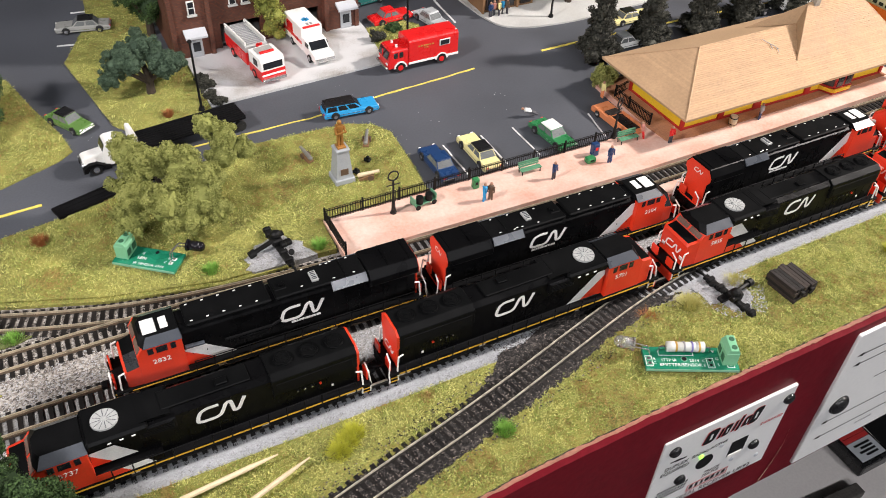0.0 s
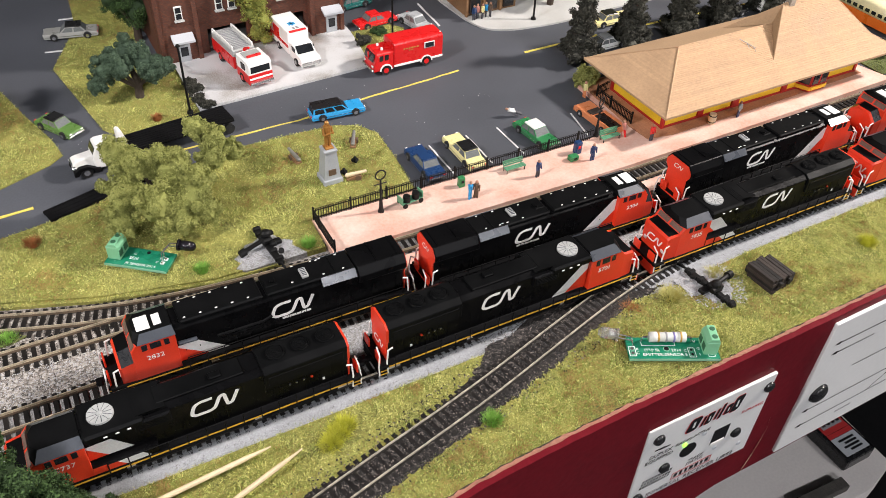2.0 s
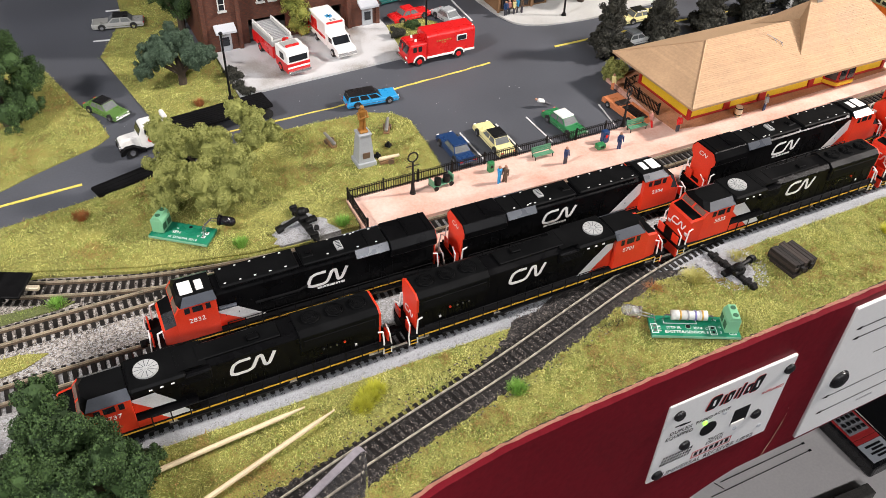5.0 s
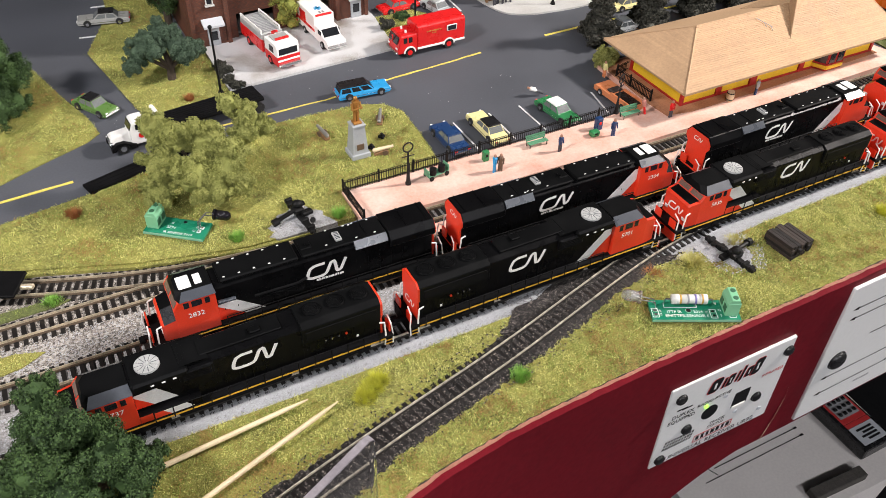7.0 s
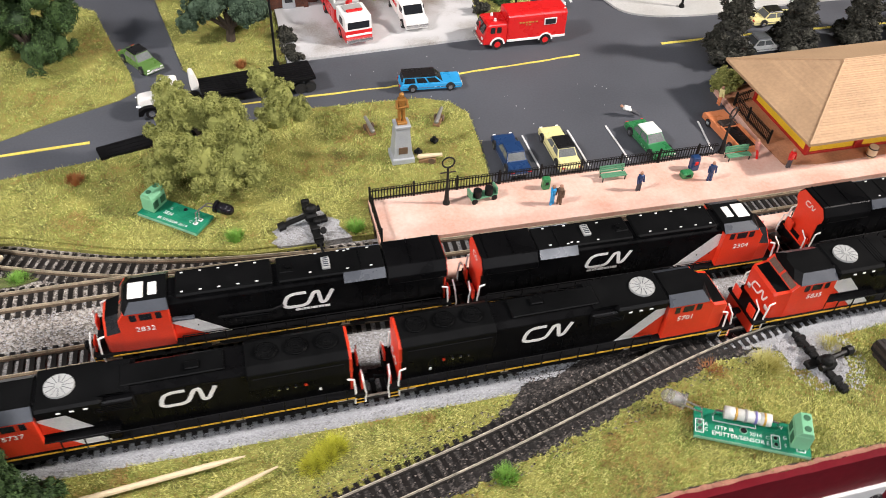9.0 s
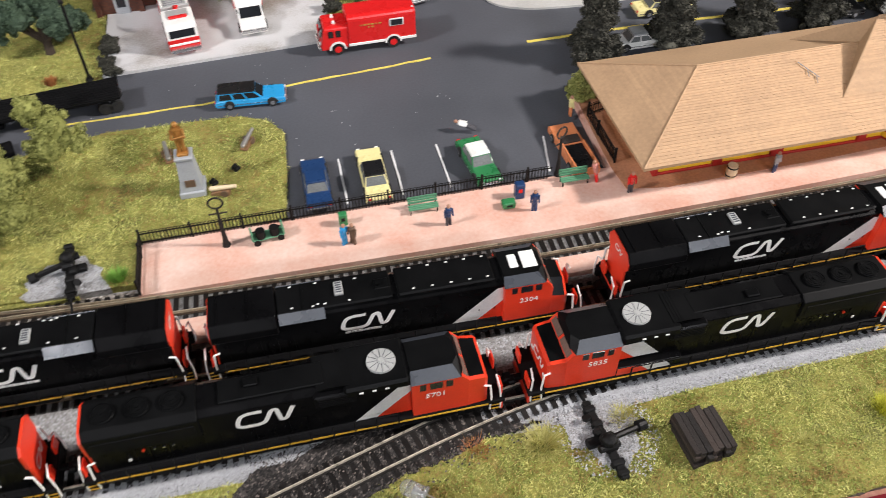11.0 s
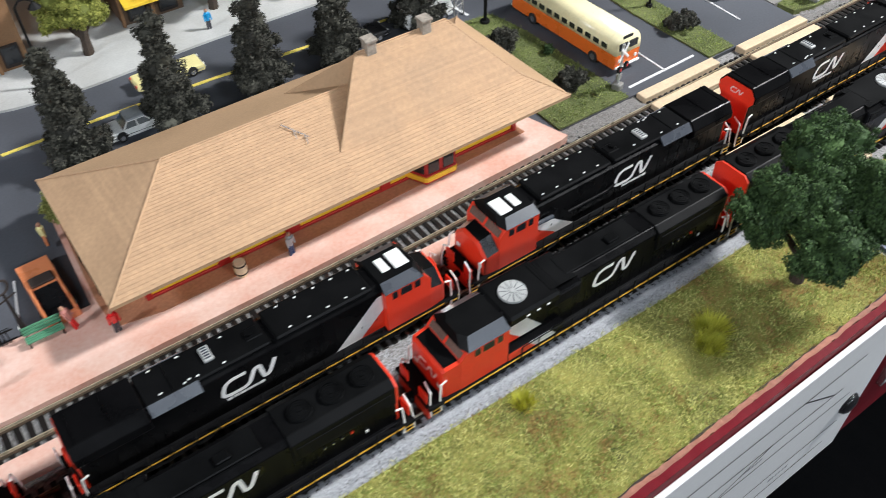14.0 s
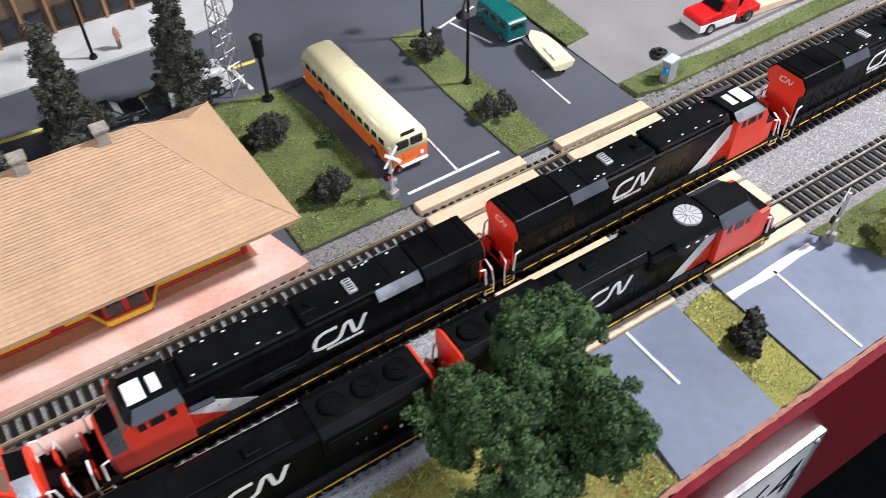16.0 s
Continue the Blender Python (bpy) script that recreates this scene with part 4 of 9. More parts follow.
def end_rails(ob, x, sx, y, z0, z1):
    """White grab rails and steps at one end corner pair."""
    for sy in (-1, 1):
        bm = BM()
        limb(bm, [(x, sy * y, z0), (x + sx * 0.0004, sy * y, z0 + (z1 - z0) * 0.45), (x - sx * 0.0001, sy * y, z1 - 0.0008), (x - sx * 0.0022, sy * y, z1)], 0.00036, 0.00036)
        part("grab_rail", bm, white, ob, "thin bent white grab rail")
        bm = BM()
        limb(bm, [(x + sx * 0.0036, sy * y * 0.97, z0 - 0.0005), (x + sx * 0.0038, sy * y * 0.95, z0 + 0.0045), (x + sx * 0.0032, sy * y * 0.9, z1 - 0.0035), (x + sx * 0.003, sy * y * 0.5, z1 - 0.0015)], 0.00034, 0.00034)
        part("grab_rail", bm, white, ob, "thin bent white grab rail")
        bm = BM()
        for k in range(3):
            box(bm, (x + sx * 0.0017, sy * (y - 0.0012), z0 + 0.0008 + k * 0.0019), (0.0034, 0.0026, 0.0003))
        part("step", bm, chassis, ob)
        bm = BM()
        for k in range(3):
            box(bm, (x + sx * 0.0017, sy * (y + 0.00012), z0 + 0.0003 + k * 0.0019), (0.003, 0.0003, 0.0004))
        part("step_edge", bm, yellow, ob, "yellow step edges")


def hood(bm, x0, x1, w, z0, z1, cut=0.0022):
    """A hood with sloped shoulders, lengthwise along x."""
    sec = [(-w / 2, z0), (w / 2, z0), (w / 2, z1 - cut * 0.75), (w / 2 - cut, z1), (-w / 2 + cut, z1), (-w / 2, z1 - cut * 0.75)]
    a = [bm.verts.new((x0, y, z)) for y, z in sec]
    b = [bm.verts.new((x1, y, z)) for y, z in sec]
    fs = [bm.faces.new(a), bm.faces.new(b[::-1])]
    for i in range(6):
        fs.append(bm.faces.new((a[i], a[(i + 1) % 6], b[(i + 1) % 6], b[i])))
    bmesh.ops.recalc_face_normals(bm, faces=fs)
    bmesh.ops.bevel(bm, geom=list({e for f in fs for e in f.edges}), offset=0.00025, segments=1, affect="EDGES")
    return bm


def cab_shell(ob, x0, x1, w, z0, eave, z1, nose, nz0, nz1, chamfer, drop, pane, cheek):
    """A red wide-nose cab: side walls, roof with grey sloped rims that hold some sheen, slanted windscreen, nose with a
    dark top.
    """
    m = 0.0034
    xb = x1 + 0.0022
    bm = BM()
    side(bm, [(x0, z0), (xb, z0), (xb, nz0), (x1, eave), (x0, eave)], w, 0.0002)
    cab = part("cab", bm, red, ob, "bright red cab with a wide nose")
    # nose: sides, chamfers and top
    bm = BM()
    rows = []
    for x, hw, nz in ((xb - 0.0004, w / 2 - 0.0001, nz0), (nose - 0.001, w / 2 - 0.0005, nz1 + 0.0003), (nose, w / 2 - 0.0009, nz1 - 0.0008)):
        rows.append([bm.verts.new((x, y, z)) for y, z in ((-hw, z0), (hw, z0), (hw, nz - drop), (hw - chamfer, nz), (-hw + chamfer, nz), (-hw, nz - drop))])
    for k in range(2):
        for i in range(6):
            f = bm.faces.new((rows[k][i], rows[k][(i + 1) % 6], rows[k + 1][(i + 1) % 6], rows[k + 1][i]))
            if k == 0 and i == 3:
                f.material_index = 1
            elif k == 0 and i in (2, 4):
                f.material_index = 2
    bm.faces.new(rows[0])
    bm.faces.new(rows[2][::-1])
    bmesh.ops.recalc_face_normals(bm, faces=bm.faces[:])
    part("nose", bm, [red, blackroof, cheek], cab, "red nose with a black top")
    bm = BM()
    top = [(x0 + 0.0002, -w / 2 + m), (x1 - 0.0026, -w / 2 + m), (x1 - 0.0006, -w / 2 + m + 0.003), (x1 - 0.0006, w / 2 - m - 0.003), (x1 - 0.0026, w / 2 - m), (x0 + 0.0002, w / 2 - m)]
    low = [(x0 - 0.0003, -w / 2 - 0.0002), (x1 - 0.0006, -w / 2 - 0.0002), (x1 + 0.0006, -w / 2 + 0.003), (x1 + 0.0006, w / 2 - 0.003), (x1 - 0.0006, w / 2 + 0.0002), (x0 - 0.0003, w / 2 + 0.0002)]
    a = [bm.verts.new((x, y, eave + 0.0001)) for x, y in low]
    b = [bm.verts.new((x, y, z1)) for x, y in top]
    bm.faces.new(b)
    bm.faces.new(a[::-1])
    for i in range(6):
        f = bm.faces.new((a[i], a[(i + 1) % 6], b[(i + 1) % 6], b[i]))
        # the two slopes take the grey, which holds part of their sheen
        f.material_index = 1 if i in (0, 4) else 0
    bmesh.ops.recalc_face_normals(bm, faces=bm.faces[:])
    part("cab_roof", bm, [blackroof, greyroof], cab, "black cab roof with grey sloped sides, sheen put into the grey")
    # windscreen in two panes with a red post
    d = Vector((x1 - xb, 0, eave - nz0))
    for sy in (-1, 1):
        bm = BM()
        p0 = Vector((xb + 0.0002, 0, nz0)) + d * 0.16
        q = [p0 + Vector((0, sy * 0.0006, 0)), p0 + Vector((0, sy * (w / 2 - 0.0012), 0)), p0 + d * 0.7 + Vector((0, sy * (w / 2 - 0.0012), 0)), p0 + d * 0.7 + Vector((0, sy * 0.0006, 0))]
        bm.faces.new([bm.verts.new(v) for v in q])
        r = bmesh.ops.extrude_face_region(bm, geom=bm.faces[:])
        bmesh.ops.translate(bm, verts=[v for v in r["geom"] if isinstance(v, bmesh.types.BMVert)], vec=(-0.0006, 0, 0))
        bmesh.ops.recalc_face_normals(bm, faces=bm.faces[:])
        part("windscreen", bm, pane, cab)
    for sy in (-1, 1):
        for wx, ww in ((x0 + 0.0035, 0.0022), (x0 + 0.0078, 0.0044), (x0 + 0.012, 0.0024)):
            bm = BM()
            box(bm, (wx, sy * (w / 2 - 0.0002), eave - 0.0023), (ww, 0.0006, 0.0034), 0.0002)
            part("side_window", bm, darkglass, cab)
        bm = BM()
        box(bm, (nose - 0.0002, sy * (w / 2 - 0.003), z0 + 0.0042), (0.0009, 0.0022, 0.0022), 0.0003)
        part("ditch_light", bm, grime_white, cab)
    return cab


def plow(ob, x, sx):
    bm = BM()
    side(bm, [(x - sx * 0.0012, 0.0012), (x, 0.0008), (x - sx * 0.0002, 0.0062), (x - sx * 0.0016, 0.0062)], 0.017, 0.0002)
    part("pilot_plate", bm, red if sx > 0 else chassis, ob)


def fan_disc(ob, x, y, z, r, mat, hub, name="roof_fan", spokes=10):
    bm = BM()
    rod(bm, (x, y, z - 0.0006), (x, y, z + 0.0005), r, r * 0.97, 28)
    if mat is not silver:
        rod(bm, (x, y, z + 0.0004), (x, y, z + 0.001), r * 0.96, r * 0.82, 28)
        z += 0.0005
    f = part(name, bm, mat, ob, hub)
    bm = BM()
    if mat is not silver:
        for q in (0.9, 0.68, 0.46):
            strip(bm, [(x + r * q * math.cos(2 * math.pi * i / 24), y + r * q * math.sin(2 * math.pi * i / 24)) for i in range(24)], 0.00022, z + 0.0003, z + 0.0007, close=True)
    for k in range(spokes if mat is silver else 4):
        a = 2 * math.pi * k / spokes
        p, q = (x + r * 0.25 * math.cos(a), y + r * 0.25 * math.sin(a), z + 0.00055), (x + r * 0.93 * math.cos(a), y + r * 0.93 * math.sin(a), z + 0.00055)
        rod(bm, p, q, 0.0001 if mat is silver else 0.00007, n=4)
    part("fan_grille", bm, greyroof if mat is silver else blackroof, f)
    bm = BM()
    rod(bm, (x, y, z + 0.0003), (x, y, z + 0.0009), r * 0.22, r * 0.18, 12)
    part("fan_hub", bm, mat, f)
    return f


def louvre(ob, x, y, z, sx, sz, n, mat=chassis):
    for sy in (-1, 1):
        bm = BM()
        box(bm, (x, sy * y, z), (sx, 0.0003, sz), 0.0001)
        for k in range(n):
            box(bm, (x, sy * (y + 0.0002), z - sz / 2 + (k + 0.5) * sz / n), (sx * 0.94, 0.0003, sz / n * 0.4))
        part("side_grille", bm, mat, ob)


def door_seams(ob, x0, x1, step, y, z0, z1):
    for sy in (-1, 1):
        bm = BM()
        x = x0
        while x < x1:
            box(bm, (x, sy * y, (z0 + z1) / 2), (0.00018, 0.00012, z1 - z0))
            box(bm, (x + step * 0.7, sy * (y + 0.0001), (z0 + z1) / 2), (0.0003, 0.0004, 0.0008))
            x += step
        part("door_seam", bm, blackroof, ob)["kind"] = "stuff"


def road_number(ob, txt, x, z, y, size=0.0034):
    for sy in (-1, 1):
        m = Matrix.Translation((x, sy * (y + 0.0001), z)) @ Matrix.Rotation(0 if sy < 0 else math.pi, 4, "Z") @ Matrix.Rotation(math.pi / 2, 4, "X")
        words(txt, size, m, white, ob, "road_number", 0.00004)


def loco_near():
    """Diesel with one silver fan behind the cab and three dark fans at the rear; x points to its front."""
    H = 0.0707
    ob = thing("diesel_locomotive", pose(0, 0, 0.001), "black model diesel locomotive, red cab, white ribbon emblem", "locomotive", "locomotives on the near track")
    bm = BM()
    box(bm, (0, 0, 0.0073), (2 * H - 0.0085, 0.0192, 0.0016), 0.0002)
    part("frame", bm, chassis, ob)
    for sy in (-1, 1):
        bm = BM()
        box(bm, (-0.001, sy * 0.00965, 0.0071), (2 * H - 0.018, 0.00018, 0.00075))
        part("sill_stripe", bm, yellow, ob, "yellow stripe along the sill")
    running_gear(ob, H, (-0.0108, 0.0, 0.0108))
    bm = BM()
    hood(bm, -0.062, 0.0362, 0.0134, 0.008, 0.0282)
    body = part("hood", bm, black, ob, "glossy black engine hood")
    bm = BM()
    hood(bm, -0.0618, -0.0285, 0.0152, 0.0185, 0.0288, 0.0026)
    part("radiator_housing", bm, blackroof, ob)
    bm = BM()
    for sy in (-1, 1):
        box(bm, (-0.045, sy * 0.00765, 0.0225), (0.03, 0.0003, 0.0045), 0.0001)
    part("radiator_screen", bm, chassis, ob)
    # red rear end wall
    bm = BM()
    sec = [(-0.0074, 0.0195), (-0.0066, 0.018), (-0.0066, 0.0082), (0.0066, 0.0082), (0.0066, 0.018), (0.0074, 0.0195), (0.0074, 0.0264), (0.005, 0.0284), (-0.005, 0.0284), (-0.0074, 0.0264)]
    a = [bm.verts.new((-0.0627, y, z)) for y, z in sec]
    b = [bm.verts.new((-0.0617, y * 1.01, z)) for y, z in sec]
    fs = [bm.faces.new(a), bm.faces.new(b[::-1])]
    for i in range(len(sec)):
        fs.append(bm.faces.new((a[i], b[i], b[(i + 1) % len(sec)], a[(i + 1) % len(sec)])))
    bmesh.ops.recalc_face_normals(bm, faces=fs)
    rear = part("rear_wall", bm, red, ob, "bright red rear end")
    bm = BM()
    emblem(bm, 0, 0.0125, 0.0, 0.0032)
    bmesh.ops.rotate(bm, verts=bm.verts[:], cent=(0, 0, 0), matrix=Matrix.Rotation(-math.pi / 2, 3, "Z"))
    bmesh.ops.translate(bm, verts=bm.verts[:], vec=(-0.0629, 0, 0))
    part("rear_emblem", bm, grime_white, rear)
    for x in (-0.0555, -0.0455, -0.0355):
        fan_disc(ob, x, 0, 0.0287, 0.0037, blackroof, "dark radiator fan", "radiator_fan", 8)
    fan_disc(ob, 0.0281, 0, 0.0289, 0.0047, silver, "silver dynamic brake fan", "brake_fan", 12)
    bm = BM()
    box(bm, (0.0255, 0, 0.0265), (0.0205, 0.0172, 0.0042), 0.0009)
    part("fan_hatch", bm, blackroof, ob)
    for sy in (-1, 1):
        for x in (0.0205, 0.0245, 0.0285):
            bm = BM()
            box(bm, (x, sy * 0.0087, 0.0262), (0.0013, 0.0004, 0.0006), 0.0001)
            part("grab_iron", bm, grime_white, ob)
    bm = BM()
    box(bm, (-0.006, 0, 0.0286), (0.032, 0.0085, 0.0012), 0.0003)
    box(bm, (-0.012, 0.001, 0.0296), (0.0045, 0.0032, 0.0012), 0.0003)
    part("exhaust_deck", bm, blackroof, ob)
    bm = BM()
    box(bm, (0.0125, 0, 0.0243), (0.013, 0.0164, 0.0058), 0.0005)
    part("blower_housing", bm, black, ob)
    louvre(ob, 0.0125, 0.00825, 0.0244, 0.011, 0.0045, 5)
    bm = BM()
    for k in range(4):
        box(bm, (0.0125, 0, 0.0286 + 0.0001 * k), (0.0105 - 0.002 * k, 0.013, 0.0004))
    part("roof_grille", bm, blackroof, ob)
    door_seams(ob, -0.06, 0.004, 0.0052, 0.00675, 0.0092, 0.0178)
    # a sill box stands behind the cab on one flank; white stripe and red field run over both
    bm = BM()
    box(bm, (0.0245, 0.005, 0.0102), (0.023, 0.0084, 0.0042), 0.0002)
    part("sill_box", bm, black, ob)
    for flip in (0, 1):
        if flip:
            fields = (("stripe", [(0.0162, 0.0084), (0.0247, 0.0084), (0.028, 0.012), (0.0193, 0.012)], -0.0093), ("red_field", [(0.0248, 0.0084), (0.0359, 0.0084), (0.0359, 0.012), (0.0281, 0.012)], -0.0093),
                      ("stripe", [(0.0208, 0.014), (0.0296, 0.014), (0.0359, 0.0207), (0.0359, 0.0218), (0.0275, 0.0222)], -0.0068), ("red_field", [(0.0297, 0.014), (0.0359, 0.014), (0.0359, 0.0206)], -0.0068))
        else:
            fields = (("stripe", [(0.0178, 0.0084), (0.0245, 0.0084), (0.0359, 0.0196), (0.0359, 0.0228), (0.032, 0.0228)], -0.0068), ("red_field", [(0.0246, 0.0084), (0.0359, 0.0084), (0.0359, 0.0195)], -0.0068))
        for nm, pts, y in fields:
            bm = BM()
            panel(bm, pts, y)
            if flip:
                mirror_only(bm)
            part(nm, bm, grime_white if nm == "stripe" else red, ob, "white diagonal stripe" if nm == "stripe" else "red painted field")
        bm = BM()
        emblem(bm, -0.0096, 0.0176, -0.0069, 0.0068)
        if flip:
            bmesh.ops.rotate(bm, verts=bm.verts[:], cent=(-0.0094, 0, 0), matrix=Matrix.Rotation(math.pi, 3, "Z"))
        part("emblem", bm, white, ob, "white ribbon emblem")
        bm = BM()
        for k in range(3):
            rod(bm, (-0.0435 + 0.0028 * k, -0.0067, 0.0158), (-0.0435 + 0.0028 * k, -0.0072, 0.0158), 0.0004, n=8)
        if flip:
            mirror_only(bm)
        part("filler_cap", bm, chrome, ob)["kind"] = "stuff"
        bm = BM()
        rod(bm, (-0.0468, -0.0067, 0.016), (-0.0468, -0.0072, 0.016), 0.00055, n=8)
        if flip:
            mirror_only(bm)
        part("fuel_cutoff", bm, red, ob, "small red button")
        bm = BM()
        box(bm, (-0.032, -0.0071, 0.0192), (0.0008, 0.0006, 0.0008))
        box(bm, (-0.0515, -0.0071, 0.0123), (0.0009, 0.0003, 0.0011))
        if flip:
            mirror_only(bm)
        part("notice_plate", bm, grime_white, ob)
    cab = cab_shell(ob, 0.036, 0.0522, 0.0182, 0.0078, 0.0253, 0.0285, 0.0605, 0.0225, 0.0215, 0.0013, 0.0003, paleglass, red)
    bm = BM()
    emblem(bm, 0, 0.0132, 0.0, 0.0038)
    bmesh.ops.rotate(bm, verts=bm.verts[:], cent=(0, 0, 0), matrix=Matrix.Rotation(math.pi / 2, 3, "Z"))
    bmesh.ops.translate(bm, verts=bm.verts[:], vec=(0.0606, 0, 0))
    part("nose_emblem", bm, white, cab)
    handrails(ob, -0.06, 0.031, 0.0099, 0.0085, 0.0125, 14)
    end_rails(ob, -0.0628, -1, 0.0088, 0.0025, 0.0172)
    end_rails(ob, 0.0615, 1, 0.0088, 0.0025, 0.0172)
    for sx, x in ((1, 0.0662), (-1, -0.0662)):
        plow(ob, x, sx)
        bm = BM()
        box(bm, (x - sx * 0.0018, 0, 0.0072), (0.0036, 0.0165, 0.0014), 0.0002)
        for sy in (-1, 1):
            box(bm, (x - sx * 0.0005, sy * 0.0052, 0.0102), (0.0007, 0.0046, 0.0052), 0.0002)
        part("end_platform", bm, [red], ob, "red end platform")
    return ob


def mirror_only(bm):
    bmesh.ops.scale(bm, vec=(1, -1, 1), verts=bm.verts[:])
    bmesh.ops.reverse_faces(bm, faces=bm.faces[:])
    return bm


def loco_far():
    """Diesel with a wide flat radiator at the rear, white roof hatches and lifting lugs; x points to its front."""
    H = 0.0688
    ob = thing("diesel_locomotive", pose(0, 0, 0.001), "black model diesel locomotive with red ends, white roof hatches", "locomotive", "locomotives on the middle track")
    bm = BM()
    box(bm, (0, 0, 0.0073), (2 * H - 0.0085, 0.0192, 0.0016), 0.0002)
    part("frame", bm, chassis, ob)
    for sy in (-1, 1):
        bm = BM()
        box(bm, (-0.001, sy * 0.00965, 0.0069), (2 * H - 0.018, 0.00018, 0.0006))
        part("sill_stripe", bm, yellow, ob, "yellow stripe along the sill")
    running_gear(ob, H, (-0.0108, 0.0, 0.0108))
    bm = BM()
    hood(bm, -0.0615, 0.037, 0.0138, 0.008, 0.0288, 0.0026)
    part("hood", bm, black, ob, "glossy black engine hood")
    # radiator wings
    bm = BM()
    sec = [(-0.0069, 0.0205), (-0.0092, 0.023), (-0.0092, 0.0262), (-0.0066, 0.0302), (0.0066, 0.0302), (0.0092, 0.0262), (0.0092, 0.023), (0.0069, 0.0205)]
    a = [bm.verts.new((-0.0622, y, z)) for y, z in sec]
    b = [bm.verts.new((-0.0402, y, z)) for y, z in sec]
    fs = [bm.faces.new(a), bm.faces.new(b[::-1])]
    for i in range(len(sec)):
        fs.append(bm.faces.new((a[i], b[i], b[(i + 1) % len(sec)], a[(i + 1) % len(sec)])))
    bmesh.ops.recalc_face_normals(bm, faces=fs)
    bmesh.ops.bevel(bm, geom=list({e for f in fs for e in f.edges}), offset=0.0003, segments=1, affect="EDGES")
    wing = part("radiator_housing", bm, black, ob)
    bm = BM()
    box(bm, (-0.0495, 0, 0.0303), (0.0003, 0.0132, 0.0004))
    box(bm, (-0.0595, 0, 0.0303), (0.0004, 0.0132, 0.0004))
    part("radiator_frame", bm, black, wing)
    bm = BM()
    sec = [(-0.0088, 0.0232), (-0.0069, 0.0203), (-0.0069, 0.0082), (0.0069, 0.0082), (0.0069, 0.0203), (0.0088, 0.0232), (0.0088, 0.0258), (0.0063, 0.0294), (-0.0063, 0.0294), (-0.0088, 0.0258)]
    a = [bm.verts.new((-0.0625, y, z)) for y, z in sec]
    b = [bm.verts.new((-0.0619, y * 0.995, z)) for y, z in sec]
    fs = [bm.faces.new(a), bm.faces.new(b[::-1])]
    for i in range(len(sec)):
        fs.append(bm.faces.new((a[i], b[i], b[(i + 1) % len(sec)], a[(i + 1) % len(sec)])))
    bmesh.ops.recalc_face_normals(bm, faces=fs)
    rear = part("rear_wall", bm, red, ob, "bright red rear end")
    bm = BM()
    emblem(bm, 0, 0.0242, 0.0, 0.0023)
    bmesh.ops.rotate(bm, verts=bm.verts[:], cent=(0, 0, 0), matrix=Matrix.Rotation(-math.pi / 2, 3, "Z"))
    bmesh.ops.translate(bm, verts=bm.verts[:], vec=(-0.0626, 0, 0))
    part("rear_emblem", bm, grime_white, rear)
    # mid roof pieces
    bm = BM()
    box(bm, (-0.0205, 0, 0.0291), (0.0385, 0.0125, 0.0016), 0.0005)
    box(bm, (-0.0312, 0, 0.0299), (0.0004, 0.012, 0.0006), 0.0001)
    part("roof_deck", bm, blackroof, ob)
    for sy in (-1, 1):
        bm = BM()
        q = [(-0.0395, 0.0062, 0.0299), (-0.0243, 0.0062, 0.0299), (-0.0243, 0.0088, 0.0268), (-0.0395, 0.0088, 0.0268)]
        vs = [bm.verts.new((x, sy * y, z)) for x, y, z in q]
        bm.faces.new(vs)
        r = bmesh.ops.extrude_face_region(bm, geom=bm.faces[:])
        bmesh.ops.translate(bm, verts=[v for v in r["geom"] if isinstance(v, bmesh.types.BMVert)], vec=(0, -sy * 0.0004, -0.0005))
        bmesh.ops.recalc_face_normals(bm, faces=bm.faces[:])
        part("shoulder_panel", bm, greyroof, ob, "grey sloped roof panel")
    bm = BM()
    box(bm, (-0.0188, 0.0006, 0.0304), (0.003, 0.0058, 0.0012), 0.0004, seg=2)
    vent = part("exhaust_cover", bm, silver, ob, "pale grey exhaust cover")
    bm = BM()
    for k in range(5):
        box(bm, (-0.0188, -0.0014 + k * 0.001, 0.03106), (0.0019, 0.0004, 0.0003))
    part("cover_slot", bm, greyroof, vent)["kind"] = "stuff"
    bm = BM()
    box(bm, (-0.0045, 0.0, 0.0296), (0.005, 0.0045, 0.0014), 0.0003)
    rod(bm, (-0.0055, 0, 0.03), (-0.0055, 0, 0.0311), 0.0011, n=10)
    part("exhaust_housing", bm, blackroof, ob)
    bm = BM()
    box(bm, (0.0172, 0, 0.0293), (0.0335, 0.0128, 0.0018), 0.0006)
    part("roof_box", bm, blackroof, ob)
    lugs = [(x, sy * 0.0047) for x in (-0.0348, -0.0262, 0.006, 0.0125, 0.019, 0.0253, 0.0316) for sy in (-1, 1)]
    for x, y in lugs + [(-0.0238, -0.005), (-0.0278, -0.0052), (-0.0157, -0.0052), (-0.0128, 0.004)]:
        bm = BM()
        box(bm, (x, y, 0.0303), (0.001, 0.0005, 0.0004), 0.0001)
        part("lifting_lug", bm, grime_white, ob, "small white roof lug")
    door_seams(ob, -0.058, 0.03, 0.0055, 0.00695, 0.0092, 0.0195)
    # air pipe, duct and tank run along one flank only
    bm = BM()
    rod(bm, (0.002, 0.0074, 0.0168), (0.021, 0.0076, 0.0172), 0.0006, n=8)
    rod(bm, (0.002, 0.0074, 0.0168), (-0.002, 0.0072, 0.0182), 0.0006, n=8)
    part("air_pipe", bm, chassis, ob)
    bm = BM()
    box(bm, (0.0095, 0.0071, 0.0145), (0.012, 0.0012, 0.0022), 0.0003)
    part("pipe_duct", bm, black, ob)
    bm = BM()
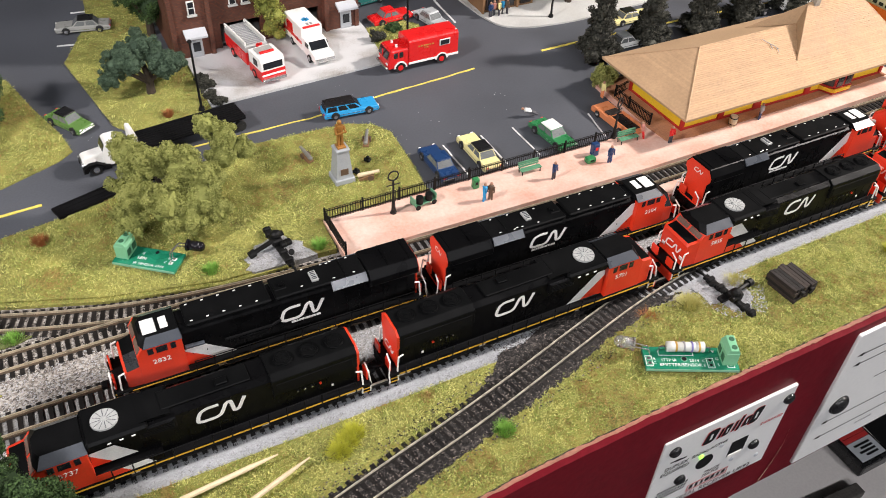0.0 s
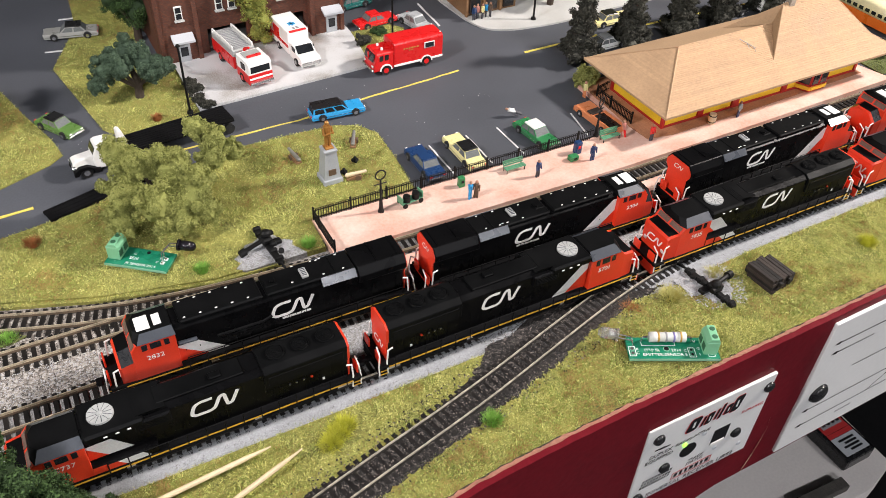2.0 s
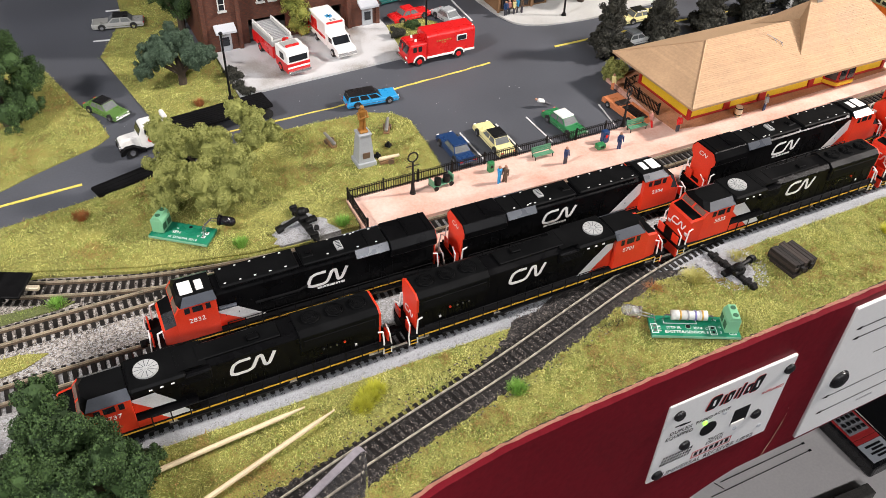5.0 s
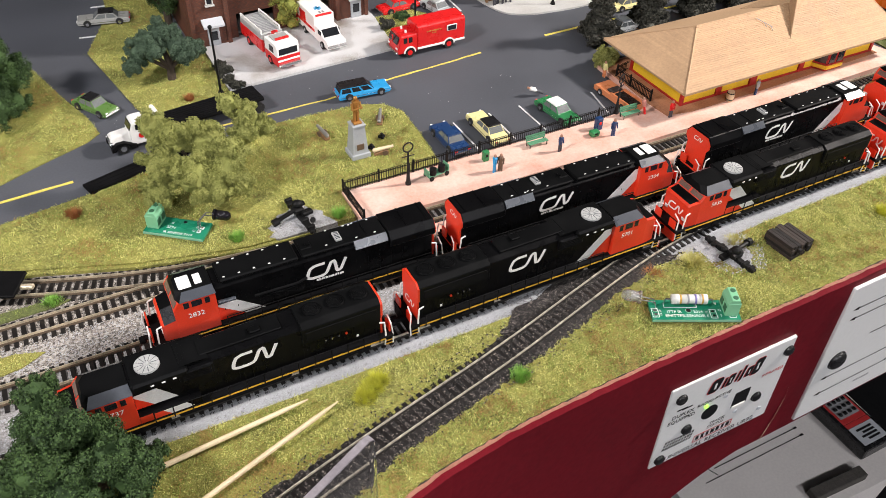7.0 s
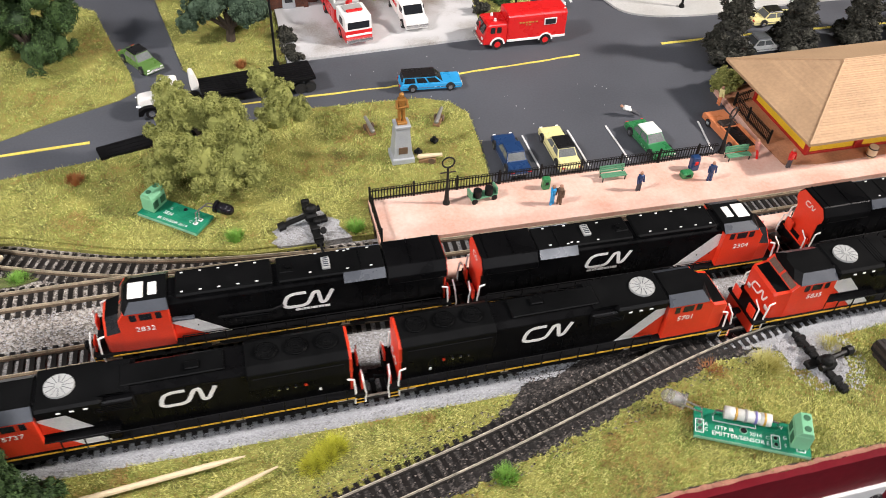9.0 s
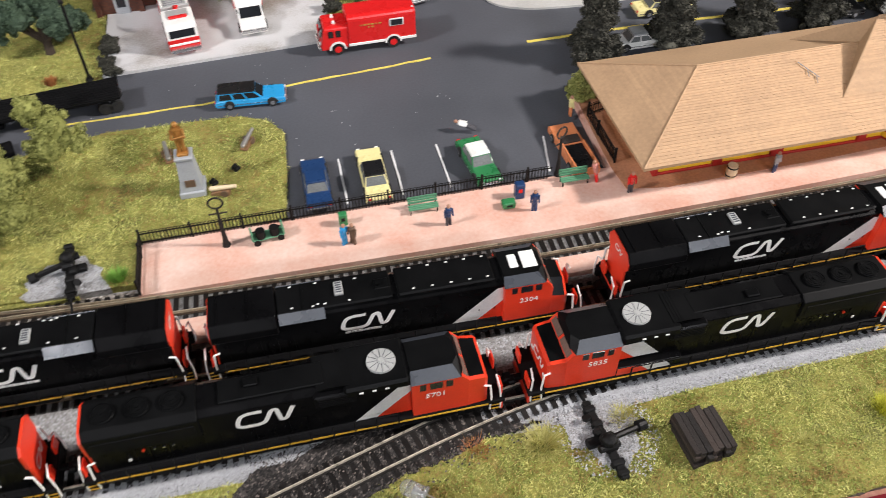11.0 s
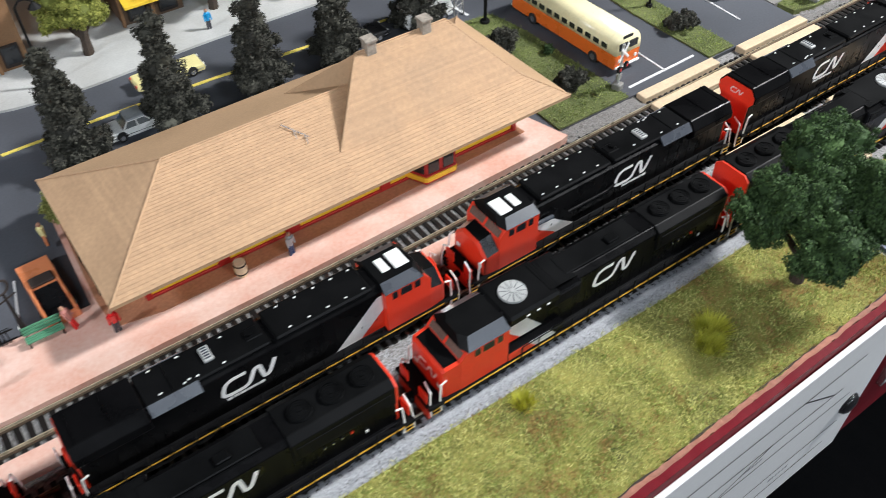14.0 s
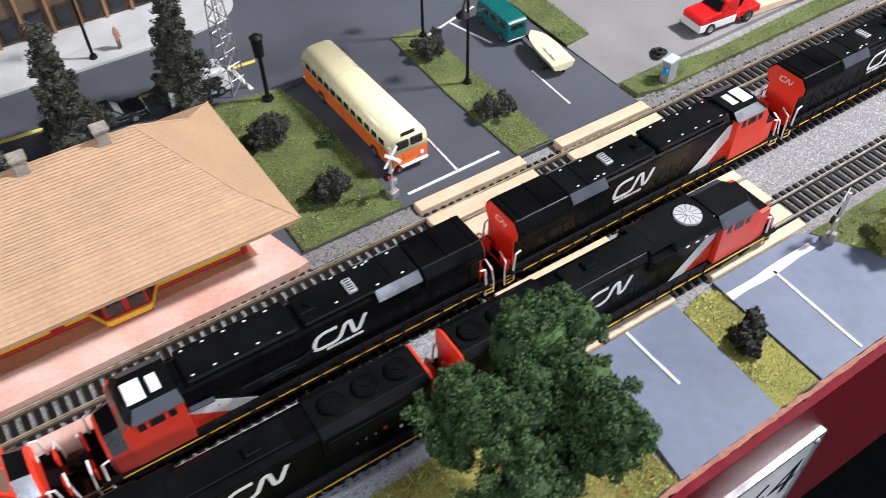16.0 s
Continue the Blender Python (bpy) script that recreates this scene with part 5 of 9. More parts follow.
    rod(bm, (0.029, 0.008, 0.0198), (0.0362, 0.008, 0.0202), 0.0009, n=10)
    part("air_tank", bm, greyroof, ob)
    for flip in (0, 1):
        bm = BM()
        panel(bm, [(0.0172, 0.0085), (0.0255, 0.0085), (0.0368, 0.0168), (0.0368, 0.0176), (0.0285, 0.0176)] if flip else
              [(0.0185, 0.0085), (0.0275, 0.0085), (0.0368, 0.018), (0.0368, 0.0252), (0.0348, 0.0252)], -0.0070)
        if flip:
            mirror_only(bm)
        part("stripe", bm, grime_white, ob, "white diagonal stripe")
        bm = BM()
        panel(bm, [(0.0256, 0.0085), (0.0368, 0.0085), (0.0368, 0.0167)] if flip else [(0.0276, 0.0085), (0.0368, 0.0085), (0.0368, 0.0179)], -0.0070)
        if flip:
            mirror_only(bm)
        part("red_field", bm, red, ob, "red painted field")
        bm = BM()
        emblem(bm, -0.0108, 0.0163, -0.0071, 0.0069)
        if flip:
            bmesh.ops.rotate(bm, verts=bm.verts[:], cent=(-0.0108, 0, 0), matrix=Matrix.Rotation(math.pi, 3, "Z"))
        part("emblem", bm, white, ob, "white ribbon emblem")
        bm = BM()
        x = -0.0188
        for wd in (0.0022, 0.0022, 0.0022, 0.0006, 0.0026, 0.0006, 0.0024):
            box(bm, (x + wd / 2, -0.0071, 0.0145), (wd * 0.86, 0.0001, 0.0011))
            x += wd
        if flip:
            mirror_only(bm)
        part("small_caption", bm, grime_white, ob)["kind"] = "stuff"
    # cab with round-edged roof and two white panels
    cab = cab_shell(ob, 0.0368, 0.0518, 0.0186, 0.0078, 0.0272, 0.0298, 0.0598, 0.0236, 0.0218, 0.0046, 0.005, paleglass, gloss)
    bm = BM()
    box(bm, (0.0472, 0.0005, 0.0299), (0.0052, 0.0078, 0.0005), 0.0002)
    part("roof_panel", bm, white, cab, "white cab roof panel")
    bm = BM()
    box(bm, (0.0416, 0.0005, 0.0299), (0.003, 0.0062, 0.0005), 0.0002)
    part("roof_panel", bm, white, cab, "white cab roof panel")
    handrails(ob, -0.06, 0.034, 0.0099, 0.0085, 0.0125, 14)
    end_rails(ob, -0.0628, -1, 0.0088, 0.0025, 0.0172)
    end_rails(ob, 0.062, 1, 0.0088, 0.0025, 0.0172)
    for sx, x in ((1, 0.0645), (-1, -0.0645)):
        plow(ob, x, sx)
        bm = BM()
        box(bm, (x - sx * 0.0012, 0, 0.0072), (0.0026, 0.0165, 0.0014), 0.0002)
        for sy in (-1, 1):
            box(bm, (x - sx * 0.0003, sy * 0.0052, 0.0102), (0.0007, 0.0046, 0.0052), 0.0002)
        part("end_platform", bm, red, ob, "red end platform")
    return ob


LOW_NEAR, LOW_FAR = Matrix.Diagonal((1, 1, 0.972, 1)), Matrix.Diagonal((1, 1, 0.957, 1))
near = loco_near()
near.matrix_world = pose(-0.1133, 0, 0.001) @ LOW_NEAR
for cx, turn, num in ((-0.2545, 180, "5737"), (0.0275, 180, "5835"), (0.1655, 180, ""), (0.3005, 0, "")):
    c = copy_thing(near, pose(cx, 0, 0.001, 0, 0, turn) @ LOW_NEAR)
    if num:
        road_number(c, num, 0.0435, 0.0182, 0.0091)
road_number(near, "5701", 0.0435, 0.0182, 0.0091)
far = loco_far()
far.matrix_world = pose(-0.2128, 0.0357, 0.001, 0, 0, 179.2) @ LOW_FAR
for cx, cy, turn, num in ((-0.0752, 0.032, -1.0, "2304"), (0.0688, 0.0324, 0.4, ""), (0.2052, 0.0336, 180.4, ""), (0.3428, 0.0347, 0.5, ""), (0.4788, 0.036, 0.5, "")):
    c = copy_thing(far, pose(cx, cy, 0.001, 0, 0, turn) @ LOW_FAR)
    if num:
        road_number(c, num, 0.0455, 0.0188, 0.0093)
road_number(far, "2832", 0.0455, 0.0188, 0.0093)

# ---- depot ----
def courses(parent, quad, step, lift, mat):
    """Shingle courses laid up a sloping face: quad = left foot, right foot, right top, left top."""
    a, b, c, d = [Vector(p) for p in quad]
    up = ((c + d) / 2 - (a + b) / 2)
    n = max(1, int(up.length / step))
    nrm = (b - a).cross(d - a).normalized()
    if nrm.z < 0:
        nrm.negate()
    for k in range(n):
        s, t = k / n, (k + 1.12) / n
        t = min(t, 1.0)
        p, q = a.lerp(d, s), b.lerp(c, s)
        r, u = b.lerp(c, t), a.lerp(d, t)
        if (q - p).length < 0.0015:
            continue
        v = [p + nrm * lift, q + nrm * lift, r + nrm * lift * 0.25, u + nrm * lift * 0.25, p - nrm * 0.0002, q - nrm * 0.0002]
        ob = raw("shingle_course", v, [(0, 1, 2, 3), (4, 5, 1, 0), (4, 0, 3), (5, 2, 1)], mat, parent)


def depot():
    ob = thing("depot", pose(0.13, 0.112, 0.0025), "yellow and red station depot with a tan shingle hip roof", "station")
    ox, oy, oz = 0.13, 0.112, 0.0025

    def loc(p):
        return (p[0] - ox, p[1] - oy, p[2] - oz)
    X0, X1, Y0, Y1 = 0.0475, 0.2095, 0.0888, 0.1365
    bm = BM()
    box(bm, loc(((X0 + X1) / 2, (Y0 + Y1) / 2, 0.0125)), (X1 - X0, Y1 - Y0, 0.02))
    wall = part("wall", bm, depotyellow, ob, "yellow plank wall")
    tb = []
    for x0, x1, y, s in ((X0, X1, Y0, -1), (X0, X1, Y1, 1)):
        tb.append(((x0 + x1) / 2, y + s * 0.0003, 0.0031, x1 - x0 + 0.002, 0.0012, 0.0012))
        tb.append(((x0 + x1) / 2, y + s * 0.0003, 0.0209, x1 - x0 + 0.002, 0.0012, 0.0012))
    for x, s in ((X0, -1), (X1, 1)):
        tb.append((x + s * 0.0003, (Y0 + Y1) / 2, 0.0031, 0.0012, Y1 - Y0 + 0.001, 0.0012))
        for y in (Y0, Y1):
            tb.append((x, y, 0.012, 0.0022, 0.0022, 0.019))
    for x, y, z, sx, sy, sz in tb:
        bm = BM()
        box(bm, loc((x, y, z)), (sx, sy, sz), 0.0002)
        part("trim_board", bm, depotred, ob, "dark red trim board")
    for i, (x, w, dr) in enumerate(((0.066, 0.005, 0), (0.076, 0.0045, 1), (0.089, 0.005, 0), (0.104, 0.006, 1), (0.118, 0.005, 0), (0.131, 0.005, 0), (0.145, 0.0045, 1), (0.196, 0.005, 0))):
        bm = BM()
        if dr:
            box(bm, loc((x, Y0 - 0.0004, 0.0105)), (w, 0.0014, 0.0155), 0.0002)
            part("door", bm, depotred, ob, "dark red door")
        else:
            box(bm, loc((x, Y0 - 0.0004, 0.0135)), (w + 0.0014, 0.0014, 0.0086), 0.0002)
            wn = part("window", bm, depotred, ob, "dark red window frame")
            bm = BM()
            box(bm, loc((x, Y0 - 0.0011, 0.0135)), (w, 0.0004, 0.0072))
            part("pane", bm, darkglass, wn)
    # operator's bay: three facets with posts, panes and a yellow sill band
    foot = [Vector((0.1555, Y0)), Vector((0.1597, 0.0808)), Vector((0.1737, 0.0808)), Vector((0.1779, Y0))]
    bm = BM()
    prism(bm, [(p.x - ox, p.y - oy) for p in foot], 0.0003, 0.0188)
    bay = part("bay_window", bm, depotred, ob, "red bay window with a yellow band")
    for a, b, n in zip(foot, foot[1:], (1, 2, 1)):
        d = (b - a).normalized()
        out = Vector((d.y, -d.x))
        ang = math.degrees(math.atan2(d.y, d.x))
        w = (b - a).length / n
        for k in range(n):
            c = a + d * (w * (k + 0.5)) + out * 0.0001
            bm = BM()
            box(bm, loc((c.x, c.y, 0.0122)), (w - 0.0019, 0.0004, 0.0086), 0.0001, ang)
            part("pane", bm, darkglass, bay)
        c = (a + b) / 2 + out * 0.0002
        for z, h, mt in ((0.0052, 0.0024, depotyellow), (0.0072, 0.0007, depotred)):
            bm = BM()
            box(bm, loc((c.x, c.y, z)), ((b - a).length, 0.0008, h), 0.0001, ang)
            part("sill_band", bm, mt, bay)
    bm = BM()
    box(bm, loc((X0 - 0.0006, 0.117, 0.0155)), (0.0008, 0.02, 0.0035), 0.0002)
    sign = part("name_board", bm, white, ob, "white name board with grey bars")
    bm = BM()
    for k in range(5):
        box(bm, loc((X0 - 0.0011, 0.1095 + k * 0.0036, 0.0156)), (0.0003, 0.0026, 0.0012))
    part("board_bars", bm, greyband, sign)
    # roof: a shallow skirt, a low ridge on the left and a steep raised part on the right
    EZ, E = 0.0212, dict(NL=(0.0335, 0.0735), NR=(0.2275, 0.0745), FL=(0.0325, 0.1505), FR=(0.2255, 0.152))
    nl, nr, fl, fr = [Vector((*E[k], EZ)) for k in ("NL", "NR", "FL", "FR")]
    hip, rc = Vector((0.0705, 0.1125, 0.0385)), Vector((0.146, 0.1125, 0.0385))
    kA, kB = Vector((0.1285, 0.0898, 0.0282)), Vector((0.2135, 0.0898, 0.0282))
    kC, kD = Vector((0.2135, 0.1365, 0.0282)), Vector((0.1285, 0.1355, 0.0282))
    tl, tr = Vector((0.1505, 0.1125, 0.0505)), Vector((0.1915, 0.1125, 0.0505))
    bm = BM()
    O = Vector((ox, oy, oz))
    faces = [(nl, kA, hip) , (nl, nr, kB, kA), (hip, kA, rc), (kA, kB, tr, tl), (nr, fr, kC, kB), (kB, kC, tr), (fr, fl, kD, kC), (kC, kD, tl, tr), (fl, hip, kD), (kD, hip, rc), (fl, nl, hip),
             (kA, tl, rc), (kD, rc, tl)]
    for f in faces:
        bm.faces.new([bm.verts.new(p - O) for p in f])
    bmesh.ops.remove_doubles(bm, verts=bm.verts[:], dist=1e-6)
    bm.faces.new([bm.verts.new(p - O - Vector((0, 0, 0.0012))) for p in (nl, fl, fr, nr)])
    for a, b in ((nl, nr), (nr, fr), (fr, fl), (fl, nl)):
        d = Vector((0, 0, 0.0012))
        bm.faces.new([bm.verts.new(p - O) for p in (a, b, b - d, a - d)])
    bmesh.ops.remove_doubles(bm, verts=bm.verts[:], dist=1e-6)
    bmesh.ops.recalc_face_normals(bm, faces=bm.faces[:])
    roof = part("roof", bm, roofcard, ob, "tan shingle roof with two chimneys")
    st, lf = 0.00155, 0.00028
    courses(roof, [p - O for p in (nl, Vector((kA.x, nl.y + 0.0005, nl.z)), kA, nl.lerp(hip, 0.412))], st, lf, shingle)
    courses(roof, [p - O for p in (nl.lerp(hip, 0.412), kA, rc, hip)], st, lf, shingle)
    courses(roof, [p - O for p in (Vector((kA.x, nl.y + 0.0005, nl.z)), nr, kB, kA)], st, lf, shingle)
    courses(roof, [p - O for p in (kA, kB, tr, tl)], st * 0.68, lf * 1.5, shingle)
    courses(roof, [p - O for p in (fl, nl, hip, hip)], st * 0.7, lf * 0.25, shingle)
    # ridge and hip caps
    for a, b in ((hip, rc), (tl, tr), (kA, tl), (kB, tr), (tr, kC), (nl, hip), (fl, hip), (nr, kB), (fr, kC)):
        bm = BM()
        rod(bm, a - O + Vector((0, 0, 0.0001)), b - O + Vector((0, 0, 0.0001)), 0.00042, n=6)
        part("ridge_cap", bm, shingle, roof)
    for x in (0.1565, 0.1815):
        bm = BM()
        box(bm, (x - ox, 0.0003, 0.0505 - oz), (0.0042, 0.0042, 0.008), 0.0002)
        box(bm, (x - ox, 0.0003, 0.0545 - oz), (0.0052, 0.0052, 0.0011), 0.0002)
        part("chimney", bm, statue_stone2, roof, "grey stone chimney")
    bm = BM()
    for k in range(8):
        box(bm, (0.2175 - ox, 0.097 - oy - 0.0012 * 0 + 0.0, 0.0028 + 0.0009 * k), (0.0055, 0.0004, 0.0004))
    for k in range(3):
        box(bm, (0.2155 - ox + 0.002 * k, 0.097 - oy, 0.004), (0.0004, 0.0005, 0.0079))
    part("lattice_skirt", bm, depotred, ob)
    return ob


def roof_stick():
    ob = thing("bent_wire", pose(0.114, 0.107, 0.0360), "thin grey bent wire lying on the depot roof", "wire")
    bm = BM()
    a, b = Vector((0, 0, 0.001)), Vector((0.007, -0.008, -0.0026))
    rod(bm, a, b, 0.00022, 0.00018, 6)
    for f in (0.45, 0.85):
        p = a.lerp(b, f)
        rod(bm, p, p + Vector((-0.0006, -0.0034, -0.0016)), 0.00018, 0.00015, 6)
    part("shaft", bm, greyband, ob)


statue_stone2 = material("chimney_stone", (0.33, 0.29, 0.24), 0.85, fine=900, coarse=200, var=0.35, bump=0.5)
depot()
roof_stick()


# ---- brick fire station and shops ----
def brick_wall_material():
    m = bpy.data.materials.new("brick_courses")
    m.use_nodes = True
    nt = m.node_tree
    b = nt.nodes["Principled BSDF"]
    tc = nt.nodes.new("ShaderNodeTexCoord")
    mp = nt.nodes.new("ShaderNodeMapping")
    mp.inputs["Rotation"].default_value = (math.pi / 2, 0, 0)
    br = nt.nodes.new("ShaderNodeTexBrick")
    br.inputs["Scale"].default_value = 300
    br.inputs["Color1"].default_value = (0.14, 0.042, 0.02, 1)
    br.inputs["Color2"].default_value = (0.085, 0.026, 0.014, 1)
    br.inputs["Mortar"].default_value = (0.07, 0.035, 0.025, 1)
    br.inputs["Mortar Size"].default_value = 0.03
    nt.links.new(tc.outputs["Object"], mp.inputs[0])
    nt.links.new(mp.outputs[0], br.inputs[0])
    nt.links.new(br.outputs[0], b.inputs["Base Color"])
    b.inputs["Roughness"].default_value = 0.75
    return m


brickwall = brick_wall_material()


def sash(parent, x, y, z, w, h):
    bm = BM()
    box(bm, (x, y, z), (w, 0.0014, h), 0.0002)
    wn = part("window", bm, white, parent, "white sash window")
    for s in (-1, 1):
        bm = BM()
        box(bm, (x, y - 0.0006, z + s * h * 0.235), (w * 0.72, 0.0006, h * 0.4))
        part("pane", bm, darkglass, wn)
    bm = BM()
    box(bm, (x, y - 0.0008, z - h / 2 - 0.0006), (w * 1.3, 0.0022, 0.0008))
    part("sill", bm, concrete, wn)


def fire_station():
    ob = thing("fire_station", pose(-0.133, 0.2875, 0), "brown brick fire station with two open bays", "building")
    # local: x along the front, y to the back, bay front at y = 0; the two wings stand forward
    h, bh, fw = 0.072, 0.0178, -0.0045
    xa, xb = -0.0612, 0.0614
    slabs = [(((x0 + x1) / 2, 0.002, bh / 2), (x1 - x0, 0.004, bh)) for x0, x1 in ((-0.036, -0.030), (-0.004, 0.011), (0.0358, 0.038))]
    slabs.append(((0.001, 0.002, (bh + h) / 2), (0.074, 0.004, h - bh)))
    slabs += [(((x0 + x1) / 2, fw / 2 + 0.001, h / 2), (x1 - x0, 0.002 - fw, h)) for x0, x1 in ((xa, -0.036), (0.038, xb))]
    slabs += [((xa + 0.002, 0.0475, h / 2), (0.004, 0.089, h)), ((xb - 0.002, 0.0475, h / 2), (0.004, 0.089, h)), ((0, 0.094, h / 2), (0.1228, 0.004, h))]
    for c, d in slabs:
        bm = BM()
        box(bm, c, d)
        part("wall", bm, brickwall, ob, "brown brick wall")
    for x in (xa + 0.0012, -0.0372, 0.0392, xb - 0.0012):
        bm = BM()
        box(bm, (x, fw - 0.0006, h / 2), (0.0028, 0.0014, h), 0.0002)
        part("pilaster", bm, brickwall, ob)
    bm = BM()
    box(bm, (0, 0.043, h + 0.001), (0.127, 0.098, 0.003), 0.0004)
    part("roof", bm, concrete, ob)
    bm = BM()
    box(bm, (0, 0.046, 0.0018), (0.112, 0.08, 0.0012))
    part("bay_floor", bm, old_asphalt, ob)
    for x, y in ((-0.047, fw), (-0.0205, 0), (-0.0125, 0), (0.0195, 0), (0.0275, 0), (0.053, fw)):
        sash(ob, x, y - 0.0004, 0.034, 0.0046, 0.0086)
        sash(ob, x, y - 0.0004, 0.056, 0.0046, 0.0086)
    for x in (-0.0472, 0.0525):
        bm = BM()
        box(bm, (x, fw - 0.0004, 0.0068), (0.0076, 0.0014, 0.0136), 0.0002)
        d = part("door", bm, statue_stone, ob, "grey door under an awning")
        bm = BM()
        box(bm, (x, fw - 0.0012, 0.0085), (0.0046, 0.0004, 0.006))
        part("pane", bm, darkglass, d)
        bm = BM()
        prof = [(fw + 0.0003, 0.0205), (fw - 0.0065, 0.0175), (fw - 0.0065, 0.0162), (fw + 0.0003, 0.0185)]
        a = [bm.verts.new((x - 0.0068, y, z)) for y, z in prof]
        b = [bm.verts.new((x + 0.0068, y, z)) for y, z in prof]
        fs = [bm.faces.new(a), bm.faces.new(b[::-1])]
        for i in range(4):
            fs.append(bm.faces.new((a[i], b[i], b[(i + 1) % 4], a[(i + 1) % 4])))
        bmesh.ops.recalc_face_normals(bm, faces=fs)
        part("awning", bm, awningmat, ob, "light grey awning")
    return ob


fire_station()


def shop(x, y, w, d, h, mat, awn, label, cat="building"):
    ob = thing("shop_building", pose(x, y, 0), label, cat)
    bm = BM()
    box(bm, (0, d / 2, h / 2), (w, d, h), 0.0003)
    part("wall", bm, mat, ob)
    bm = BM()
    box(bm, (0, d / 2, h + 0.001), (w + 0.003, d + 0.003, 0.002), 0.0003)
    part("roof", bm, roofcard, ob)
    n = max(2, int(w / 0.012))
    for k in range(n):
        px = -w / 2 + w * (k + 0.5) / n
        bm = BM()
        box(bm, (px, -0.0006, 0.0085), (w / n * 0.62, 0.0016, 0.011), 0.0002)
        wn = part("window", bm, timber, ob)
        bm = BM()
        box(bm, (px, -0.0013, 0.009), (w / n * 0.5, 0.0006, 0.0085))
        part("pane", bm, darkglass, wn)
        bm = BM()
        box(bm, (px - w / n / 2, -0.001, h / 2), (0.0016, 0.002, h), 0.0002)
        part("pilaster", bm, timberlight, ob)
    if awn:
        bm = BM()
        for s, z in ((0, 0.0205), ):
            a = [bm.verts.new(p) for p in ((-w / 2, 0, 0.022), (w / 2, 0, 0.022), (w / 2, -0.012, 0.0165), (-w / 2, -0.012, 0.0165))]
            b = [bm.verts.new((v.co.x, v.co.y, v.co.z - 0.0012)) for v in a]
            fs = [bm.faces.new(a), bm.faces.new(b[::-1])]
            for i in range(4):
                fs.append(bm.faces.new((a[i], b[i], b[(i + 1) % 4], a[(i + 1) % 4])))
            bmesh.ops.recalc_face_normals(bm, faces=fs)
        part("awning", bm, awn, ob)
    return ob


timberlight = material("shop_timber", (0.24, 0.13, 0.06), 0.7, var=0.25)
shopwood = material("shop_boards", (0.12, 0.075, 0.045), 0.75, fine=1200, coarse=150, var=0.3)
slab("sidewalk", [tuple(p) for p in rounded([(0.012, 0.40), (0.010, 0.295), (0.0125, 0.262), (0.018, 0.243), (0.035, 0.2345), (0.07, 0.2305), (0.13, 0.2345), (0.217, 0.234), (0.25, 0.2335), (0.272, 0.243),
                                             (0.285, 0.3), (0.285, 0.40)], 0.012, 4)], 0.0012, concrete, "pale concrete sidewalk with a rounded corner", "sidewalk")
shop(0.036, 0.266, 0.042, 0.07, 0.045, timberlight, None, "brown timber corner shop with display windows")
shop(0.121, 0.272, 0.032, 0.06, 0.04, shopwood, depotyellow, "dark shop with a yellow striped awning")
shop(0.205, 0.272, 0.075, 0.06, 0.03, shopwood, None, "grey-brown weathered board building")

# ---- vehicles ----
def wheels(ob, xs, y, r, w=0.0024, hub=chrome):
    for x in xs:
        for s in (-1, 1):
            bm = BM()
            rod(bm, (x, s * (y - w / 2), r), (x, s * (y + w / 2), r), r, n=14)
            t = part("wheel", bm, rubber, ob)
            bm = BM()
            rod(bm, (x, s * (y + w / 2 - 0.0001), r), (x, s * (y + w / 2 + 0.0002), r), r * 0.55, n=10)
            part("hub", bm, hub, t)


def loaf(bm, x0, x1, w, z0, z1, r, mi=0, n=4, bevel=0.0003):
    """A body lengthwise along x whose two upper long edges are rounded."""
    sec = [(-w / 2, z0), (w / 2, z0)]
    sec += [(w / 2 - r + r * math.cos(k * math.pi / 2 / n), z1 - r + r * math.sin(k * math.pi / 2 / n)) for k in range(n + 1)]
    sec += [(-w / 2 + r - r * math.sin(k * math.pi / 2 / n), z1 - r + r * math.cos(k * math.pi / 2 / n)) for k in range(n + 1)]
    a = [bm.verts.new((x0, y, z)) for y, z in sec]
    b = [bm.verts.new((x1, y, z)) for y, z in sec]
    ends = [bm.faces.new(a), bm.faces.new(b[::-1])]
    fs = ends + [bm.faces.new((a[i], a[(i + 1) % len(sec)], b[(i + 1) % len(sec)], b[i])) for i in range(len(sec))]
    for f in fs:
        f.material_index = mi
    bmesh.ops.recalc_face_normals(bm, faces=fs)
    if bevel:
        bmesh.ops.bevel(bm, geom=list({e for f in ends for e in f.edges}), offset=bevel, segments=2, affect="EDGES", profile=0.6, material=mi)
    return bm


def arch(bm, x, y, z, r0, r1, t, n=10):
    """A flat half ring over a wheel, t thick across y."""
    P = []
    for r in (r0, r1):
        P.append([(x + r * math.cos(math.pi * k / n), z + r * math.sin(math.pi * k / n)) for k in range(n + 1)])
    v = [[bm.verts.new((px, y + s * t / 2, pz)) for px, pz in ring] for ring in P for s in (-1, 1)]
    for k in range(n):
        for a, b in ((0, 1), (1, 3), (3, 2), (2, 0)):
            bm.faces.new((v[a][k], v[a][k + 1], v[b][k + 1], v[b][k]))
    for k in (0, n):
        bm.faces.new((v[0][k], v[1][k], v[3][k], v[2][k]))
    bmesh.ops.recalc_face_normals(bm, faces=bm.faces[:])
    return bm


